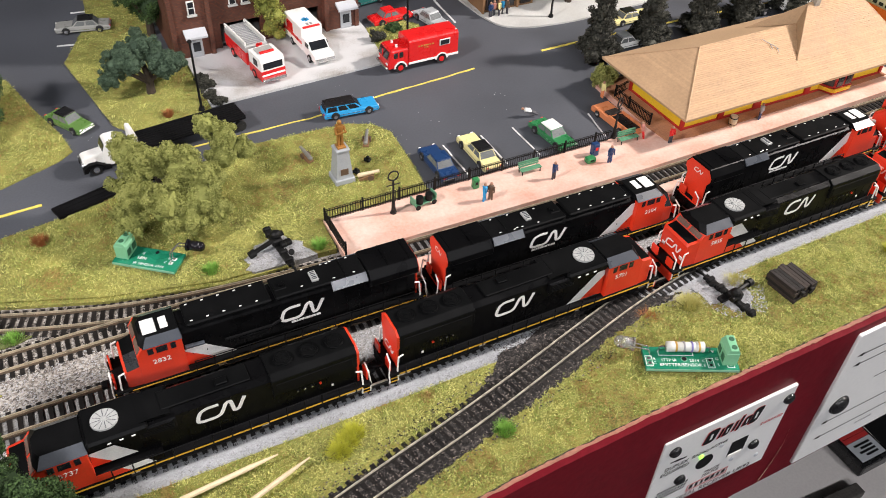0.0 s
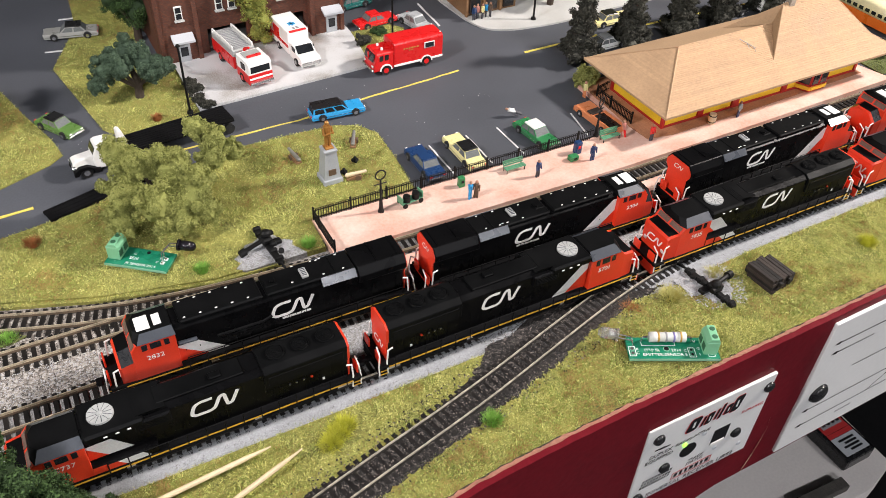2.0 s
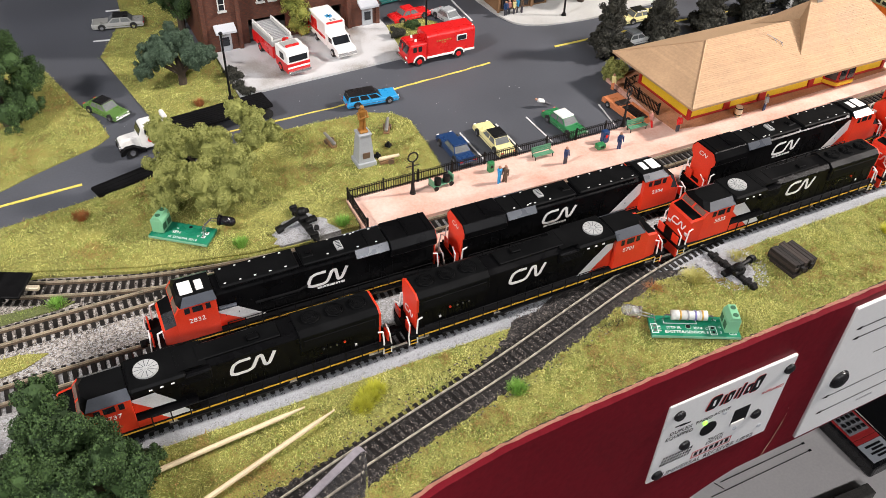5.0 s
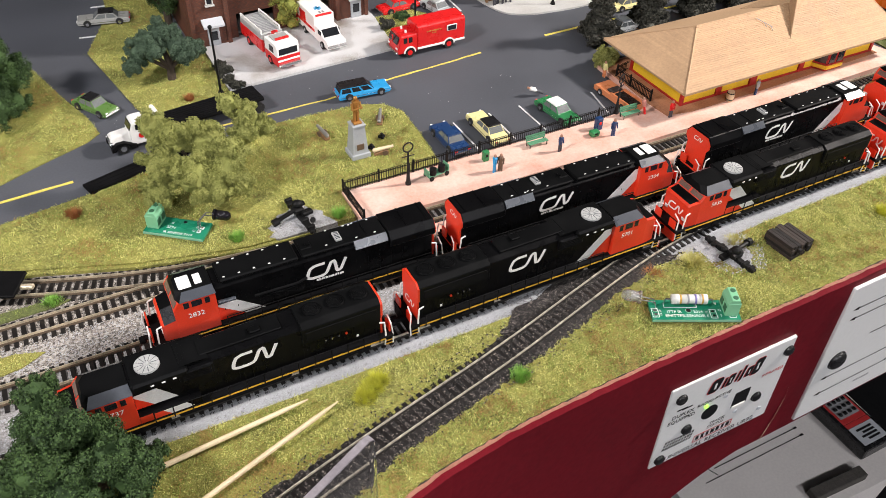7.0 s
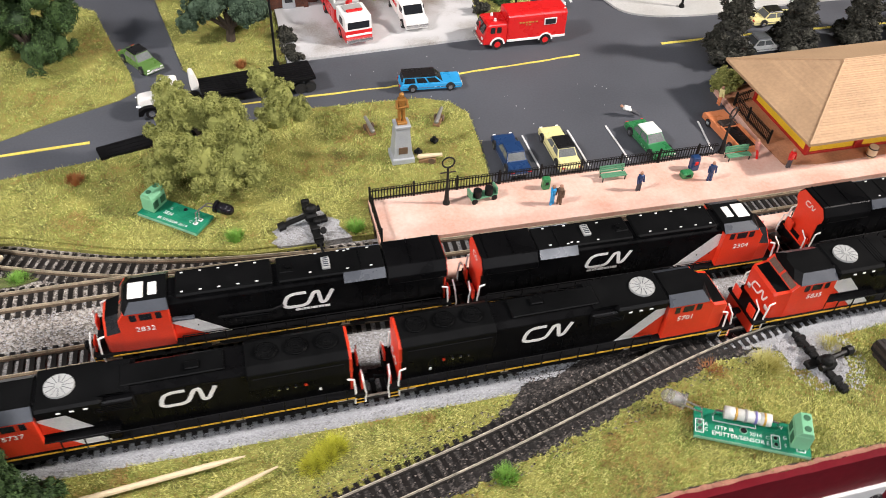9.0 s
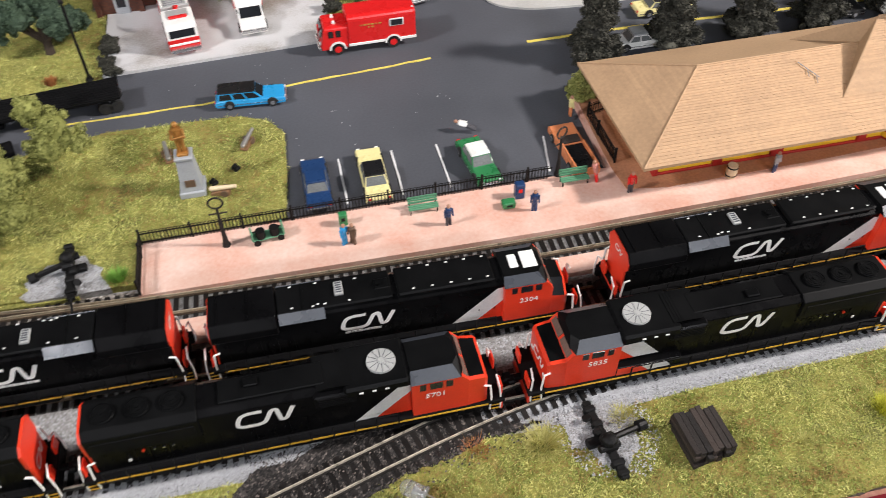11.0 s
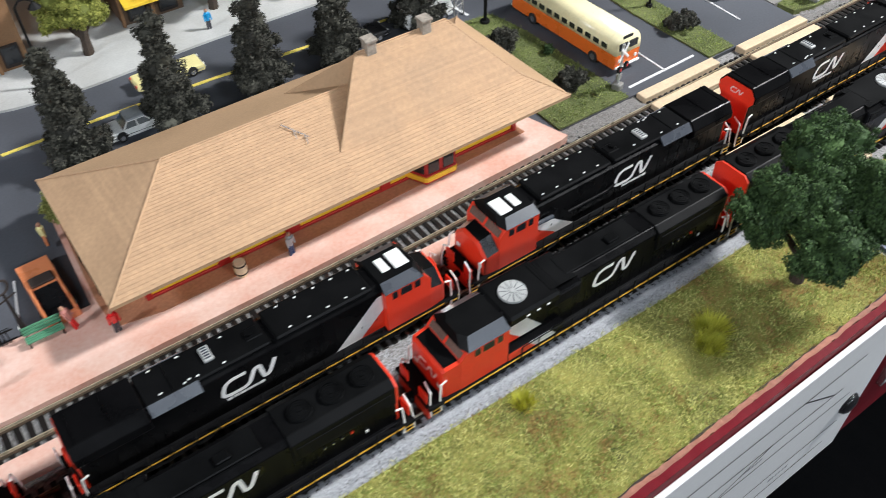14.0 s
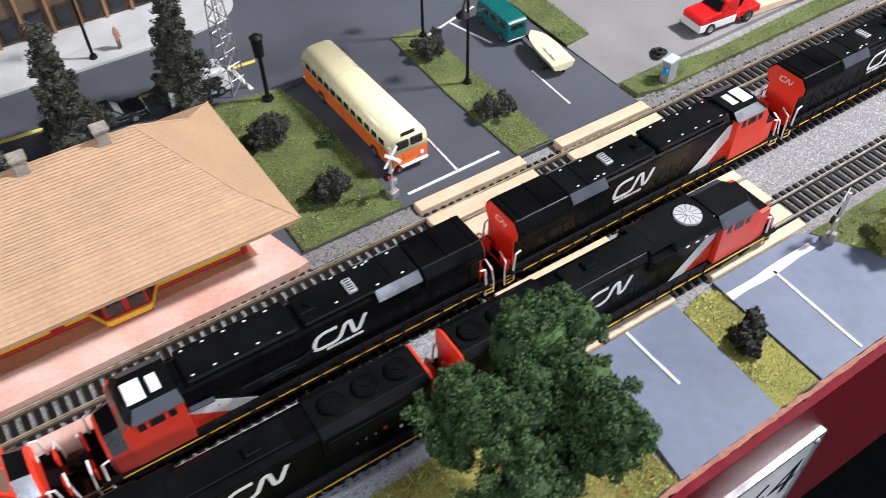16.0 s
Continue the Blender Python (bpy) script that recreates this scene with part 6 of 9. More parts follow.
def slip(bm, pts, back):
    """A thin pane: a four-sided face drawn backwards by a small step."""
    a = [bm.verts.new(p) for p in pts]
    b = [bm.verts.new(Vector(p) + Vector(back)) for p in pts]
    bm.faces.new(a)
    bm.faces.new(b[::-1])
    for i in range(4):
        bm.faces.new((a[i], b[i], b[(i + 1) % 4], a[(i + 1) % 4]))
    bmesh.ops.recalc_face_normals(bm, faces=bm.faces[:])
    return bm


# paler than dark_glass: the panes' reflection is put into this grey
carglass = material("car_glazing_sheen", (0.16, 0.17, 0.17), 0.1, var=0.3, bump=0)


def car(m, label, paint, top, L=0.0305, W=0.0114, H=0.0088, style="sedan", group="parked cars", pane=carglass):
    """x points to its front."""
    ob = thing("car", m, label, "car", group)
    h = H * 0.52
    z0 = 0.0013
    prof = [(-L / 2, z0 + 0.001), (-L / 2 + 0.0006, z0), (L / 2 - 0.0006, z0), (L / 2, z0 + 0.001), (L / 2 - 0.0002, h * 0.88), (L / 2 - 0.001, h), (L * 0.14, h * 1.07), (-L * 0.3, h * 1.07), (-L / 2 + 0.0008, h), (-L / 2, h * 0.8)]
    bm = BM()
    side(bm, prof, W, 0.0005, w_top=W * 0.9, zt=h * 0.72)
    part("body", bm, paint, ob)
    for s in (-1, 1):
        for x in (L * 0.31, -L * 0.3):
            bm = BM()
            arch(bm, x, s * (W / 2 - 0.0004), 0.0021, 0.0001, 0.0026, 0.0011)
            part("wheel_arch", bm, rubber, ob)
        bm = BM()
        box(bm, (0, s * (W / 2 + 0.00005), h * 0.62), (L * 0.94, 0.0002, 0.00025))
        part("side_trim", bm, chrome, ob)
    bm = BM()
    box(bm, (L / 2 - 0.0002, 0, h * 0.7), (0.0006, W * 0.5, 0.001), 0.0001)
    part("grille", bm, chrome, ob)
    back = {"sedan": -0.27, "wagon": -0.47, "coupe": -0.3}[style]
    xr = L * (back + (0.03 if style == "wagon" else 0.1))
    zt = H - 0.0006
    bm = BM()
    side(bm, [(L * 0.2, h), (L * back, h), (xr, zt), (L * 0.07, zt)], W * 0.88, 0.0002, w_top=W * 0.72, zt=h)
    part("cabin", bm, paint, ob)
    for xa, xb, nm, out in ((L * 0.2, L * 0.07, "windscreen", 0.00012), (L * back, xr, "rear_window", -0.00012)):
        bm = BM()
        q = [(xa + (xb - xa) * f + out, sy * W * (0.44 - 0.08 * f) * 0.9, h + (zt - h) * f + 0.0001) for f, sy in ((0.14, -1), (0.14, 1), (0.9, 1), (0.9, -1))]
        slip(bm, q, (-out * 4, 0, -0.0003))
        part(nm, bm, pane, ob)
    for sy in (-1, 1):
        for fa, fb in (((0.06, 0.48), (0.54, 0.94)) if style != "wagon" else ((0.05, 0.32), (0.37, 0.62), (0.67, 0.95))):
            bm = BM()
            q = []
            for f, e in ((0.16, fa), (0.16, fb), (0.86, fb), (0.86, fa)):
                lo, hi = L * 0.2 + (L * 0.07 - L * 0.2) * f, L * back + (xr - L * back) * f
                q.append((lo + (hi - lo) * e, sy * (W * (0.44 - 0.08 * f) + 0.0001), h + (zt - h) * f))
            slip(bm, q, (0, -sy * 0.0004, 0))
            part("side_window", bm, pane, ob)
    bm = BM()
    box(bm, ((L * 0.07 + xr) / 2, 0, H - 0.0004), (L * 0.07 - xr + 0.0008, W * 0.76, 0.0008), 0.0003)
    part("roof", bm, top, ob)
    wheels(ob, (L * 0.31, -L * 0.3), W / 2 - 0.0009, 0.0021)
    for s in (-1, 1):
        bm = BM()
        box(bm, (s * (L / 2 + 0.0001), 0, 0.0027), (0.0008, W * 0.96, 0.0009), 0.0003)
        part("bumper", bm, chrome, ob)
        bm = BM()
        box(bm, (L / 2 - 0.0001, s * W * 0.36, 0.0041), (0.0005, 0.0016, 0.0009), 0.0002)
        part("headlight", bm, white, ob)
        bm = BM()
        box(bm, (-L / 2 + 0.0001, s * W * 0.36, 0.0039), (0.0005, 0.0018, 0.0009), 0.0002)
        part("tail_light", bm, carpaint["firered"], ob)
    return ob


C = carpaint
car(pose(-0.1175, 0.1865, 0.0003, 0, 0, -4), "bright blue model station wagon with a black roof", C["blue"], C["black"], style="wagon", L=0.033, pane=darkglass)
car(pose(-0.0945, 0.1165, 0.0003, 0, 0, 90), "dark navy blue model sedan in a parking bay", C["navy"], C["navy"], style="sedan")
car(pose(-0.0698, 0.1165, 0.0003, 0, 0, 90), "pale yellow model coupe with a black vinyl roof", C["cream"], C["black"], style="coupe", L=0.0335)
car(pose(-0.0235, 0.1145, 0.0003, 0, 0, -84), "dark green and white model patrol car, door open", C["green"], C["white"], style="coupe", L=0.031)
car(pose(-0.2645, 0.236, 0.0003, 0, 0, -58), "light green model convertible with a black roof", C["lime"], C["black"], style="coupe", L=0.0285, W=0.0108)
car(pose(-0.2385, 0.349, 0.0003, 0, 0, 168), "dusty grey model convertible by the kerb", C["grey"], C["black"], style="coupe", L=0.034)
car(pose(-0.048, 0.283, 0.0003, 0, 0, 6), "red model sedan beside the fire station", C["firered"], C["firered"], style="sedan")
car(pose(-0.0235, 0.268, 0.0003, 0, 0, -78), "silver grey model coupe in a parking bay", C["silver"], C["silver"], style="sedan")
car(pose(-0.053, 0.315, 0.0003, 0, 0, 8), "teal model sedan behind the fire station", C["teal"], C["teal"], style="sedan")
car(pose(0.106, 0.2165, 0.0003, 0, 0, 0), "pale yellow model coupe with a black roof", C["cream"], C["black"], style="coupe", L=0.033)
car(pose(0.081, 0.188, 0.0003, 0, 0, 0), "white model sedan beside the depot", C["white"], C["silver"], style="sedan")
car(pose(0.193, 0.19, 0.0003, 0, 0, 0), "black model sedan beside the depot", C["black"], C["black"], style="sedan")


def pickup(m, label, paint, L=0.0335, W=0.0115):
    ob = thing("pickup_truck", m, label, "truck")
    bm = BM()
    side(bm, [(-L / 2, 0.0014), (L / 2, 0.0014), (L / 2, 0.0042), (L / 2 - 0.0012, 0.0052), (-L / 2, 0.0048)], W, 0.0004)
    part("body", bm, paint, ob)
    for s in (-1, 1):
        bm = BM()
        box(bm, (-L * 0.22, s * (W / 2 - 0.0007), 0.0055), (L * 0.52, 0.001, 0.002), 0.0003)
        part("bed_side", bm, paint, ob)
    bm = BM()
    box(bm, (-L * 0.22, 0, 0.0049), (L * 0.48, W * 0.74, 0.0004))
    part("bed_floor", bm, C["black"], ob)
    bm = BM()
    box(bm, (L * 0.12, 0, 0.0056), (0.0048, W * 0.72, 0.0012), 0.0003)
    part("open_cabin", bm, timber, ob)
    wheels(ob, (L * 0.31, -L * 0.3), W / 2 - 0.0009, 0.0022)
    bm = BM()
    box(bm, (L / 2 + 0.0002, 0, 0.0028), (0.0008, W * 0.96, 0.0009), 0.0003)
    part("bumper", bm, chrome, ob)
    return ob


pickup(pose(0.0192, 0.1125, 0.0003, 0, 0, 93), "orange model roadster with an open dark interior", C["orange"])


def box_truck(m, label, paint, L=0.05, W=0.0158, H=0.0205):
    """A rounded cargo body behind a low cab-over front; x points to its front."""
    ob = thing("delivery_truck", m, label, "truck")
    bm = BM()
    loaf(bm, -L / 2, L * 0.2, W, 0.0042, H, 0.0028, bevel=0.0007)
    body = part("cargo_body", bm, paint, ob, "bright red cargo body with rounded roof edges", True)
    for p in body.data.polygons:
        p.use_smooth = False
    bm = BM()
    loaf(bm, L * 0.2, L * 0.485, W * 0.94, 0.0034, H * 0.76, 0.0018, bevel=0.0006)
    for v in bm.verts:
        if v.co.x > L * 0.4 and v.co.z > 0.0095:
            v.co.x -= (v.co.z - 0.0095) * 0.42
    cab = part("cab", bm, paint, ob, "bright red cab-over front")
    zt = H * 0.76
    bm = BM()
    side(bm, [(L * 0.485 - 0.0002, 0.0099), (L * 0.485 + 0.0003, 0.0099), (L * 0.485 + 0.0003 - (zt - 0.0115) * 0.42, zt - 0.0014), (L * 0.485 - 0.0004 - (zt - 0.0115) * 0.42, zt - 0.0014)], W * 0.76, 0)
    part("windscreen", bm, darkglass, cab)
    bm = BM()
    box(bm, (L * 0.487, 0, 0.0102 + 0.0016), (0.0008, 0.0005, 0.0052))
    part("screen_post", bm, paint, cab)
    for sy in (-1, 1):
        for x in (0.3, 0.375):
            bm = BM()
            box(bm, (L * x, sy * W * 0.47, 0.0118), (L * 0.052, 0.0004, 0.0036), 0.0003)
            part("side_window", bm, darkglass, cab)
        bm = BM()
        box(bm, (L * 0.487, sy * W * 0.36, 0.0068), (0.0008, 0.0022, 0.0014), 0.0003)
        part("headlight", bm, grime_white, cab)
        bm = BM()
        rod(bm, (L * 0.33, sy * 0.0032, zt - 0.0002), (L * 0.33, sy * 0.0032, zt + 0.0014), 0.0009, 0.0007, 10)
        part("beacon", bm, white, cab)
        bm = BM()
        box(bm, (-L * 0.3, sy * (W / 2 + 0.0001), 0.0146), (L * 0.15, 0.0005, 0.0042), 0.0002)
        fr = part("side_window", bm, grime_white, body, "white window frame")
        bm = BM()
        box(bm, (-L * 0.3, sy * (W / 2 + 0.0003), 0.0146), (L * 0.12, 0.0005, 0.003))
        part("pane", bm, darkglass, fr)
        for x0, x1 in ((-0.5, -0.335), (-0.185, 0.2)):
            bm = BM()
            box(bm, ((x0 + x1) / 2 * L, sy * (W / 2 - 0.0001), 0.0048), ((x1 - x0) * L, 0.0006, 0.0016), 0.0002)
            part("skirt", bm, white, ob, "white lower skirt")
        for x in (-L * 0.26, L * 0.315):
            bm = BM()
            arch(bm, x, sy * (W / 2 + 0.0001), 0.0033, 0.0035, 0.0044, 0.0006)
            part("wheel_trim", bm, white, ob, "white wheel arch trim")
            bm = BM()
            arch(bm, x, sy * (W / 2 - 0.0004), 0.0033, 0.0001, 0.0035, 0.0012)
            part("wheel_arch", bm, rubber, ob)
        bm = BM()
        x = -L * 0.13
        for wd in (0.0012, 0.0008, 0.0016, 0.001, 0.0014, 0.001):
            box(bm, (x, sy * (W / 2 + 0.0001), 0.0152), (wd, 0.0002, 0.0008))
            if x > -L * 0.09 and x < L * 0.02:
                box(bm, (x, sy * (W / 2 + 0.0001), 0.0137), (wd * 0.8, 0.0002, 0.0006))
            x += 0.0019
        part("lettering_bars", bm, gold, body)
        bm = BM()
        box(bm, (-L / 2 + 0.0012, sy * W * 0.36, H + 0.0001), (0.001, 0.001, 0.0006), 0.0002)
        part("marker_light", bm, grime_white, body)
    bm = BM()
    box(bm, (L * 0.495, 0, 0.0042), (0.0018, W * 0.98, 0.0018), 0.0005)
    part("bumper", bm, chrome, ob, "chrome front bumper")
    wheels(ob, (L * 0.315, -L * 0.26), W / 2 - 0.001, 0.0033, hub=C["firered"])
    return ob


box_truck(pose(-0.0555, 0.2238, 0.0003, 0, 0, 181), "bright red model delivery van truck with white skirt", C["firered"])


def fire_engine(m):
    L, W = 0.053, 0.0155
    ob = thing("fire_engine", m, "red and white model fire engine on the apron", "fire truck")
    bm = BM()
    side(bm, [(L * 0.18, 0.0028), (L / 2, 0.0028), (L / 2, 0.0142), (L * 0.48, 0.0165), (L * 0.18, 0.0165)], W, 0.0006)
    cab = part("cab", bm, white, ob, "white cab roof over a red front")
    bm = BM()
    side(bm, [(L * 0.175, 0.0024), (L / 2 + 0.0002, 0.0024), (L / 2 + 0.0002, 0.0088), (L * 0.175, 0.0088)], W * 1.01, 0.0003)
    part("cab_lower", bm, C["firered"], cab, "red lower cab")
    bm = BM()
    box(bm, (L / 2 - 0.0003, 0, 0.0118), (0.0009, W * 0.82, 0.0042), 0.0002)
    part("windscreen", bm, darkglass, cab)
    bm = BM()
    box(bm, (L / 2 + 0.0001, 0, 0.0061), (0.0007, W * 0.98, 0.0013), 0.0002)
    part("white_band", bm, white, cab)
    bm = BM()
    box(bm, (L * 0.36, 0, 0.0172), (0.0018, W * 0.6, 0.0012), 0.0003)
    part("light_bar", bm, C["firered"], cab, "red light bar")
    bm = BM()
    box(bm, (L * 0.28, 0, 0.0168), (0.0068, W * 0.7, 0.0006), 0.0002)
    part("roof_hatch", bm, silver, cab)
    for s in (-1, 1):
        bm = BM()
        box(bm, (L * 0.36, s * (W / 2 + 0.0001), 0.0122), (L * 0.1, 0.0005, 0.0042), 0.0002)
        part("side_window", bm, darkglass, cab)
    bm = BM()
    side(bm, [(-L / 2, 0.0035), (L * 0.1, 0.0035), (L * 0.1, 0.0115), (-L / 2, 0.0115)], W, 0.0005)
    body = part("rear_body", bm, C["firered"], ob, "red rear body")
    bm = BM()
    box(bm, (-L * 0.2, 0, 0.0133), (L * 0.58, W * 0.96, 0.0042), 0.0004)
    part("hose_bed", bm, silver, body, "silver hose bed")
    bm = BM()
    for k in range(14):
        box(bm, (-L * 0.47 + k * L * 0.04, 0, 0.0157), (0.0006, W * 0.66, 0.0004))
    part("bed_slats", bm, greyband, body)
    bm = BM()
    for s in (-1, 1):
        rod(bm, (-L * 0.49, s * W * 0.42, 0.0172), (L * 0.06, s * W * 0.42, 0.0172), 0.0006, n=6)
        rod(bm, (-L * 0.49, s * W * 0.42, 0.0142), (-L * 0.49, s * W * 0.42, 0.0172), 0.0006, n=6)
        rod(bm, (L * 0.06, s * W * 0.42, 0.0142), (L * 0.06, s * W * 0.42, 0.0172), 0.0006, n=6)
    part("ladder_rail", bm, white, body)
    bm = BM()
    box(bm, (L * 0.14, 0, 0.0075), (L * 0.08, W * 0.86, 0.009), 0.0004)
    part("pump_panel", bm, chrome, ob)
    bm = BM()
    rod(bm, (L * 0.13, 0, 0.012), (L * 0.13, 0, 0.0165), 0.0012, n=8)
    rod(bm, (L * 0.13, 0, 0.0165), (L * 0.2, 0.001, 0.0182), 0.0008, n=8)
    part("water_cannon", bm, C["firered"], ob)
    bm = BM()
    box(bm, (L / 2 + 0.0012, 0, 0.0034), (0.0028, W * 0.98, 0.0018), 0.0004)
    part("bumper", bm, chrome, ob)
    wheels(ob, (L * 0.3, -L * 0.28), W / 2 - 0.001, 0.0031, hub=C["firered"])
    return ob


fire_engine(pose(-0.1505, 0.2595, 0.0017, 0, 0, -82))


def ambulance(m):
    L, W = 0.045, 0.0145
    ob = thing("ambulance", m, "white model ambulance with red stripe, blue star", "ambulance")
    bm = BM()
    side(bm, [(-L / 2, 0.003), (L * 0.1, 0.003), (L * 0.1, 0.0185), (-L / 2, 0.0185)], W, 0.0007)
    b = part("box_body", bm, white, ob)
    for s in (-1, 1):
        bm = BM()
        box(bm, (-L * 0.2, s * (W / 2 + 0.0001), 0.0085), (L * 0.58, 0.0004, 0.0018))
        box(bm, (-L * 0.3, s * (W / 2 + 0.0001), 0.0128), (L * 0.2, 0.0003, 0.006))
        part("stripe", bm, C["firered"], b)
        bm = BM()
        box(bm, (L * 0.24, s * W * 0.46, 0.0096), (L * 0.1, 0.0005, 0.0032), 0.0002)
        part("side_window", bm, darkglass, ob)
    bm = BM()
    for k in range(3):
        box(bm, (-L * 0.12, 0, 0.0186), (0.0052, 0.0013, 0.0003), 0, 60 * k)
    part("roof_star", bm, C["blue"], b, "blue six-armed star")
    bm = BM()
    for k in range(2):
        box(bm, (L * 0.02, -0.0012 + 0.0024 * k, 0.0186), (0.0026, 0.0014, 0.0003))
    part("roof_number_bar", bm, greyband, b)
    bm = BM()
    side(bm, [(L * 0.1, 0.0022), (L / 2, 0.0022), (L / 2, 0.0062), (L * 0.48, 0.0072), (L * 0.33, 0.0078), (L * 0.24, 0.0118), (L * 0.1, 0.0122)], W * 0.92, 0.0005)
    cab = part("cab", bm, white, ob)
    bm = BM()
    side(bm, [(L * 0.335, 0.008), (L * 0.345, 0.008), (L * 0.255, 0.0116), (L * 0.248, 0.0116)], W * 0.76, 0)
    part("windscreen", bm, darkglass, cab)
    bm = BM()
    box(bm, (L / 2 + 0.0004, 0, 0.0042), (0.0012, W * 0.9, 0.0018), 0.0003)
    part("grille", bm, chrome, cab)
    bm = BM()
    box(bm, (L * 0.09, 0, 0.0182), (0.0014, W * 0.8, 0.0012), 0.0003)
    part("light_bar", bm, C["firered"], b)
    wheels(ob, (L * 0.33, -L * 0.26), W / 2 - 0.001, 0.0026)
    return ob


ambulance(pose(-0.1132, 0.2628, 0.0017, 0, 0, -86))
car(pose(-0.124, 0.2995, 0.0027, 0, 0, -88), "red model car inside the fire station bay", C["firered"], C["firered"], style="sedan")


def tractor(m):
    ob = thing("semi_truck", m, "white model truck tractor with a round red badge", "truck")
    bm = BM()
    side(bm, [(-0.004, 0.004), (0.0072, 0.004), (0.0072, 0.0128), (0.0048, 0.0178), (0.003, 0.0187), (-0.003, 0.0187), (-0.004, 0.0176)], 0.0125, 0.0009, w_top=0.0112, zt=0.0125)
    cab = part("cab", bm, white, ob)
    bm = BM()
    side(bm, [(0.0065, 0.004), (0.0188, 0.004), (0.0198, 0.0055), (0.0194, 0.0102), (0.0175, 0.0114), (0.0065, 0.0126)], 0.0104, 0.001, w_top=0.0062, zt=0.0082)
    part("bonnet", bm, white, cab)
    for s in (-1, 1):
        bm = BM()
        rod(bm, (0.0186, s * 0.0052, 0.0078), (0.0204, s * 0.0052, 0.0078), 0.0012, 0.001, 10)
        part("headlight", bm, chrome, cab)
    bm = BM()
    side(bm, [(0.0068, 0.0134), (0.0072, 0.0134), (0.0056, 0.0172), (0.0052, 0.0172)], 0.0102, 0)
    part("windscreen", bm, darkglass, cab)
    for s in (-1, 1):
        bm = BM()
        box(bm, (0.0008, s * 0.0062, 0.0152), (0.005, 0.0004, 0.0036), 0.0002)
        part("side_window", bm, darkglass, cab)
        bm = BM()
        rod(bm, (0.0005, s * 0.0062, 0.0095), (0.0005, s * 0.00655, 0.0095), 0.0018, n=14)
        part("badge", bm, C["firered"], cab, "round red badge")
        bm = BM()
        side(bm, [(0.0045, 0.003), (0.0082, 0.003), (0.0095, 0.0055), (0.0125, 0.0066), (0.016, 0.0058), (0.018, 0.0032), (0.0205, 0.0032), (0.0198, 0.006), (0.0165, 0.008), (0.0115, 0.008), (0.0085, 0.0062), (0.0045, 0.005)], 0.0032, 0.0003)
        bmesh.ops.translate(bm, verts=bm.verts[:], vec=(0, s * 0.0062, 0))
        part("fender", bm, chassis, ob)
    bm = BM()
    box(bm, (0.0195, 0, 0.0075), (0.0009, 0.006, 0.005), 0.0003)
    part("grille", bm, chrome, cab)
    bm = BM()
    box(bm, (-0.008, 0, 0.0042), (0.026, 0.0075, 0.0022), 0.0003)
    box(bm, (0.0195, 0, 0.0038), (0.001, 0.0122, 0.0014), 0.0003)
    part("chassis", bm, chassis, ob)
    wheels(ob, (0.013, -0.012), 0.0052, 0.0034)
    return ob


tr_ = tractor(pose(-0.248, 0.1895, 0.0003, 0, 0, 184))
tr_.scale = (0.86, 0.86, 0.92)


def flat_trailer(m, L=0.079):
    ob = thing("flatbed_trailer", m, "black model flatbed trailer with a slatted deck", "trailer")
    bm = BM()
    box(bm, (0, 0, 0.0088), (L, 0.0162, 0.0016), 0.0002)
    part("frame", bm, chassis, ob)
    for k in range(8):
        bm = BM()
        box(bm, (0, -0.00707 + k * 0.00202, 0.0099), (L * 0.995, 0.00172, 0.0007), 0.0001)
        part("deck_board", bm, chassis, ob)
    bm = BM()
    for s in (-1, 1):
        box(bm, (0, s * 0.0032, 0.0066), (L * 0.9, 0.0012, 0.003), 0.0002)
    part("beams", bm, chassis, ob)
    wheels(ob, (-L * 0.36, -L * 0.45), 0.0055, 0.0031, hub=rubber)
    bm = BM()
    side(bm, [(L / 2 - 0.001, 0.0075), (L / 2 + 0.004, 0.0075), (L / 2 + 0.0038, 0.0165), (L / 2 + 0.0028, 0.0172), (L / 2 + 0.0014, 0.0165)], 0.0062, 0.0006)
    bmesh.ops.translate(bm, verts=bm.verts[:], vec=(0, -0.005, 0))
    part("headboard", bm, white, ob, "white upright shield")
    return ob


flat_trailer(pose(-0.2062, 0.1956, 0.0003, 0, 0, 187.5), 0.0575)


def lowboy(m):
    ob = thing("trailer_deck", m, "black model trailer lying at the street edge", "trailer")
    bm = BM()
    side(bm, [(-0.03, 0.0), (0.028, 0.0), (0.031, 0.0016), (0.031, 0.0045), (-0.03, 0.0045)], 0.0125, 0.0008)
    part("deck", bm, chassis, ob)
    bm = BM()
    for k in range(3):
        box(bm, (0, -0.004 + 0.004 * k, 0.0046), (0.054, 0.0006, 0.0004))
    part("deck_rib", bm, chassis, ob)
    return ob


lb_ = lowboy(pose(-0.2535, 0.1655, 0.0004, 0, 0, 197))
lb_.scale = (1, 0.75, 0.6)


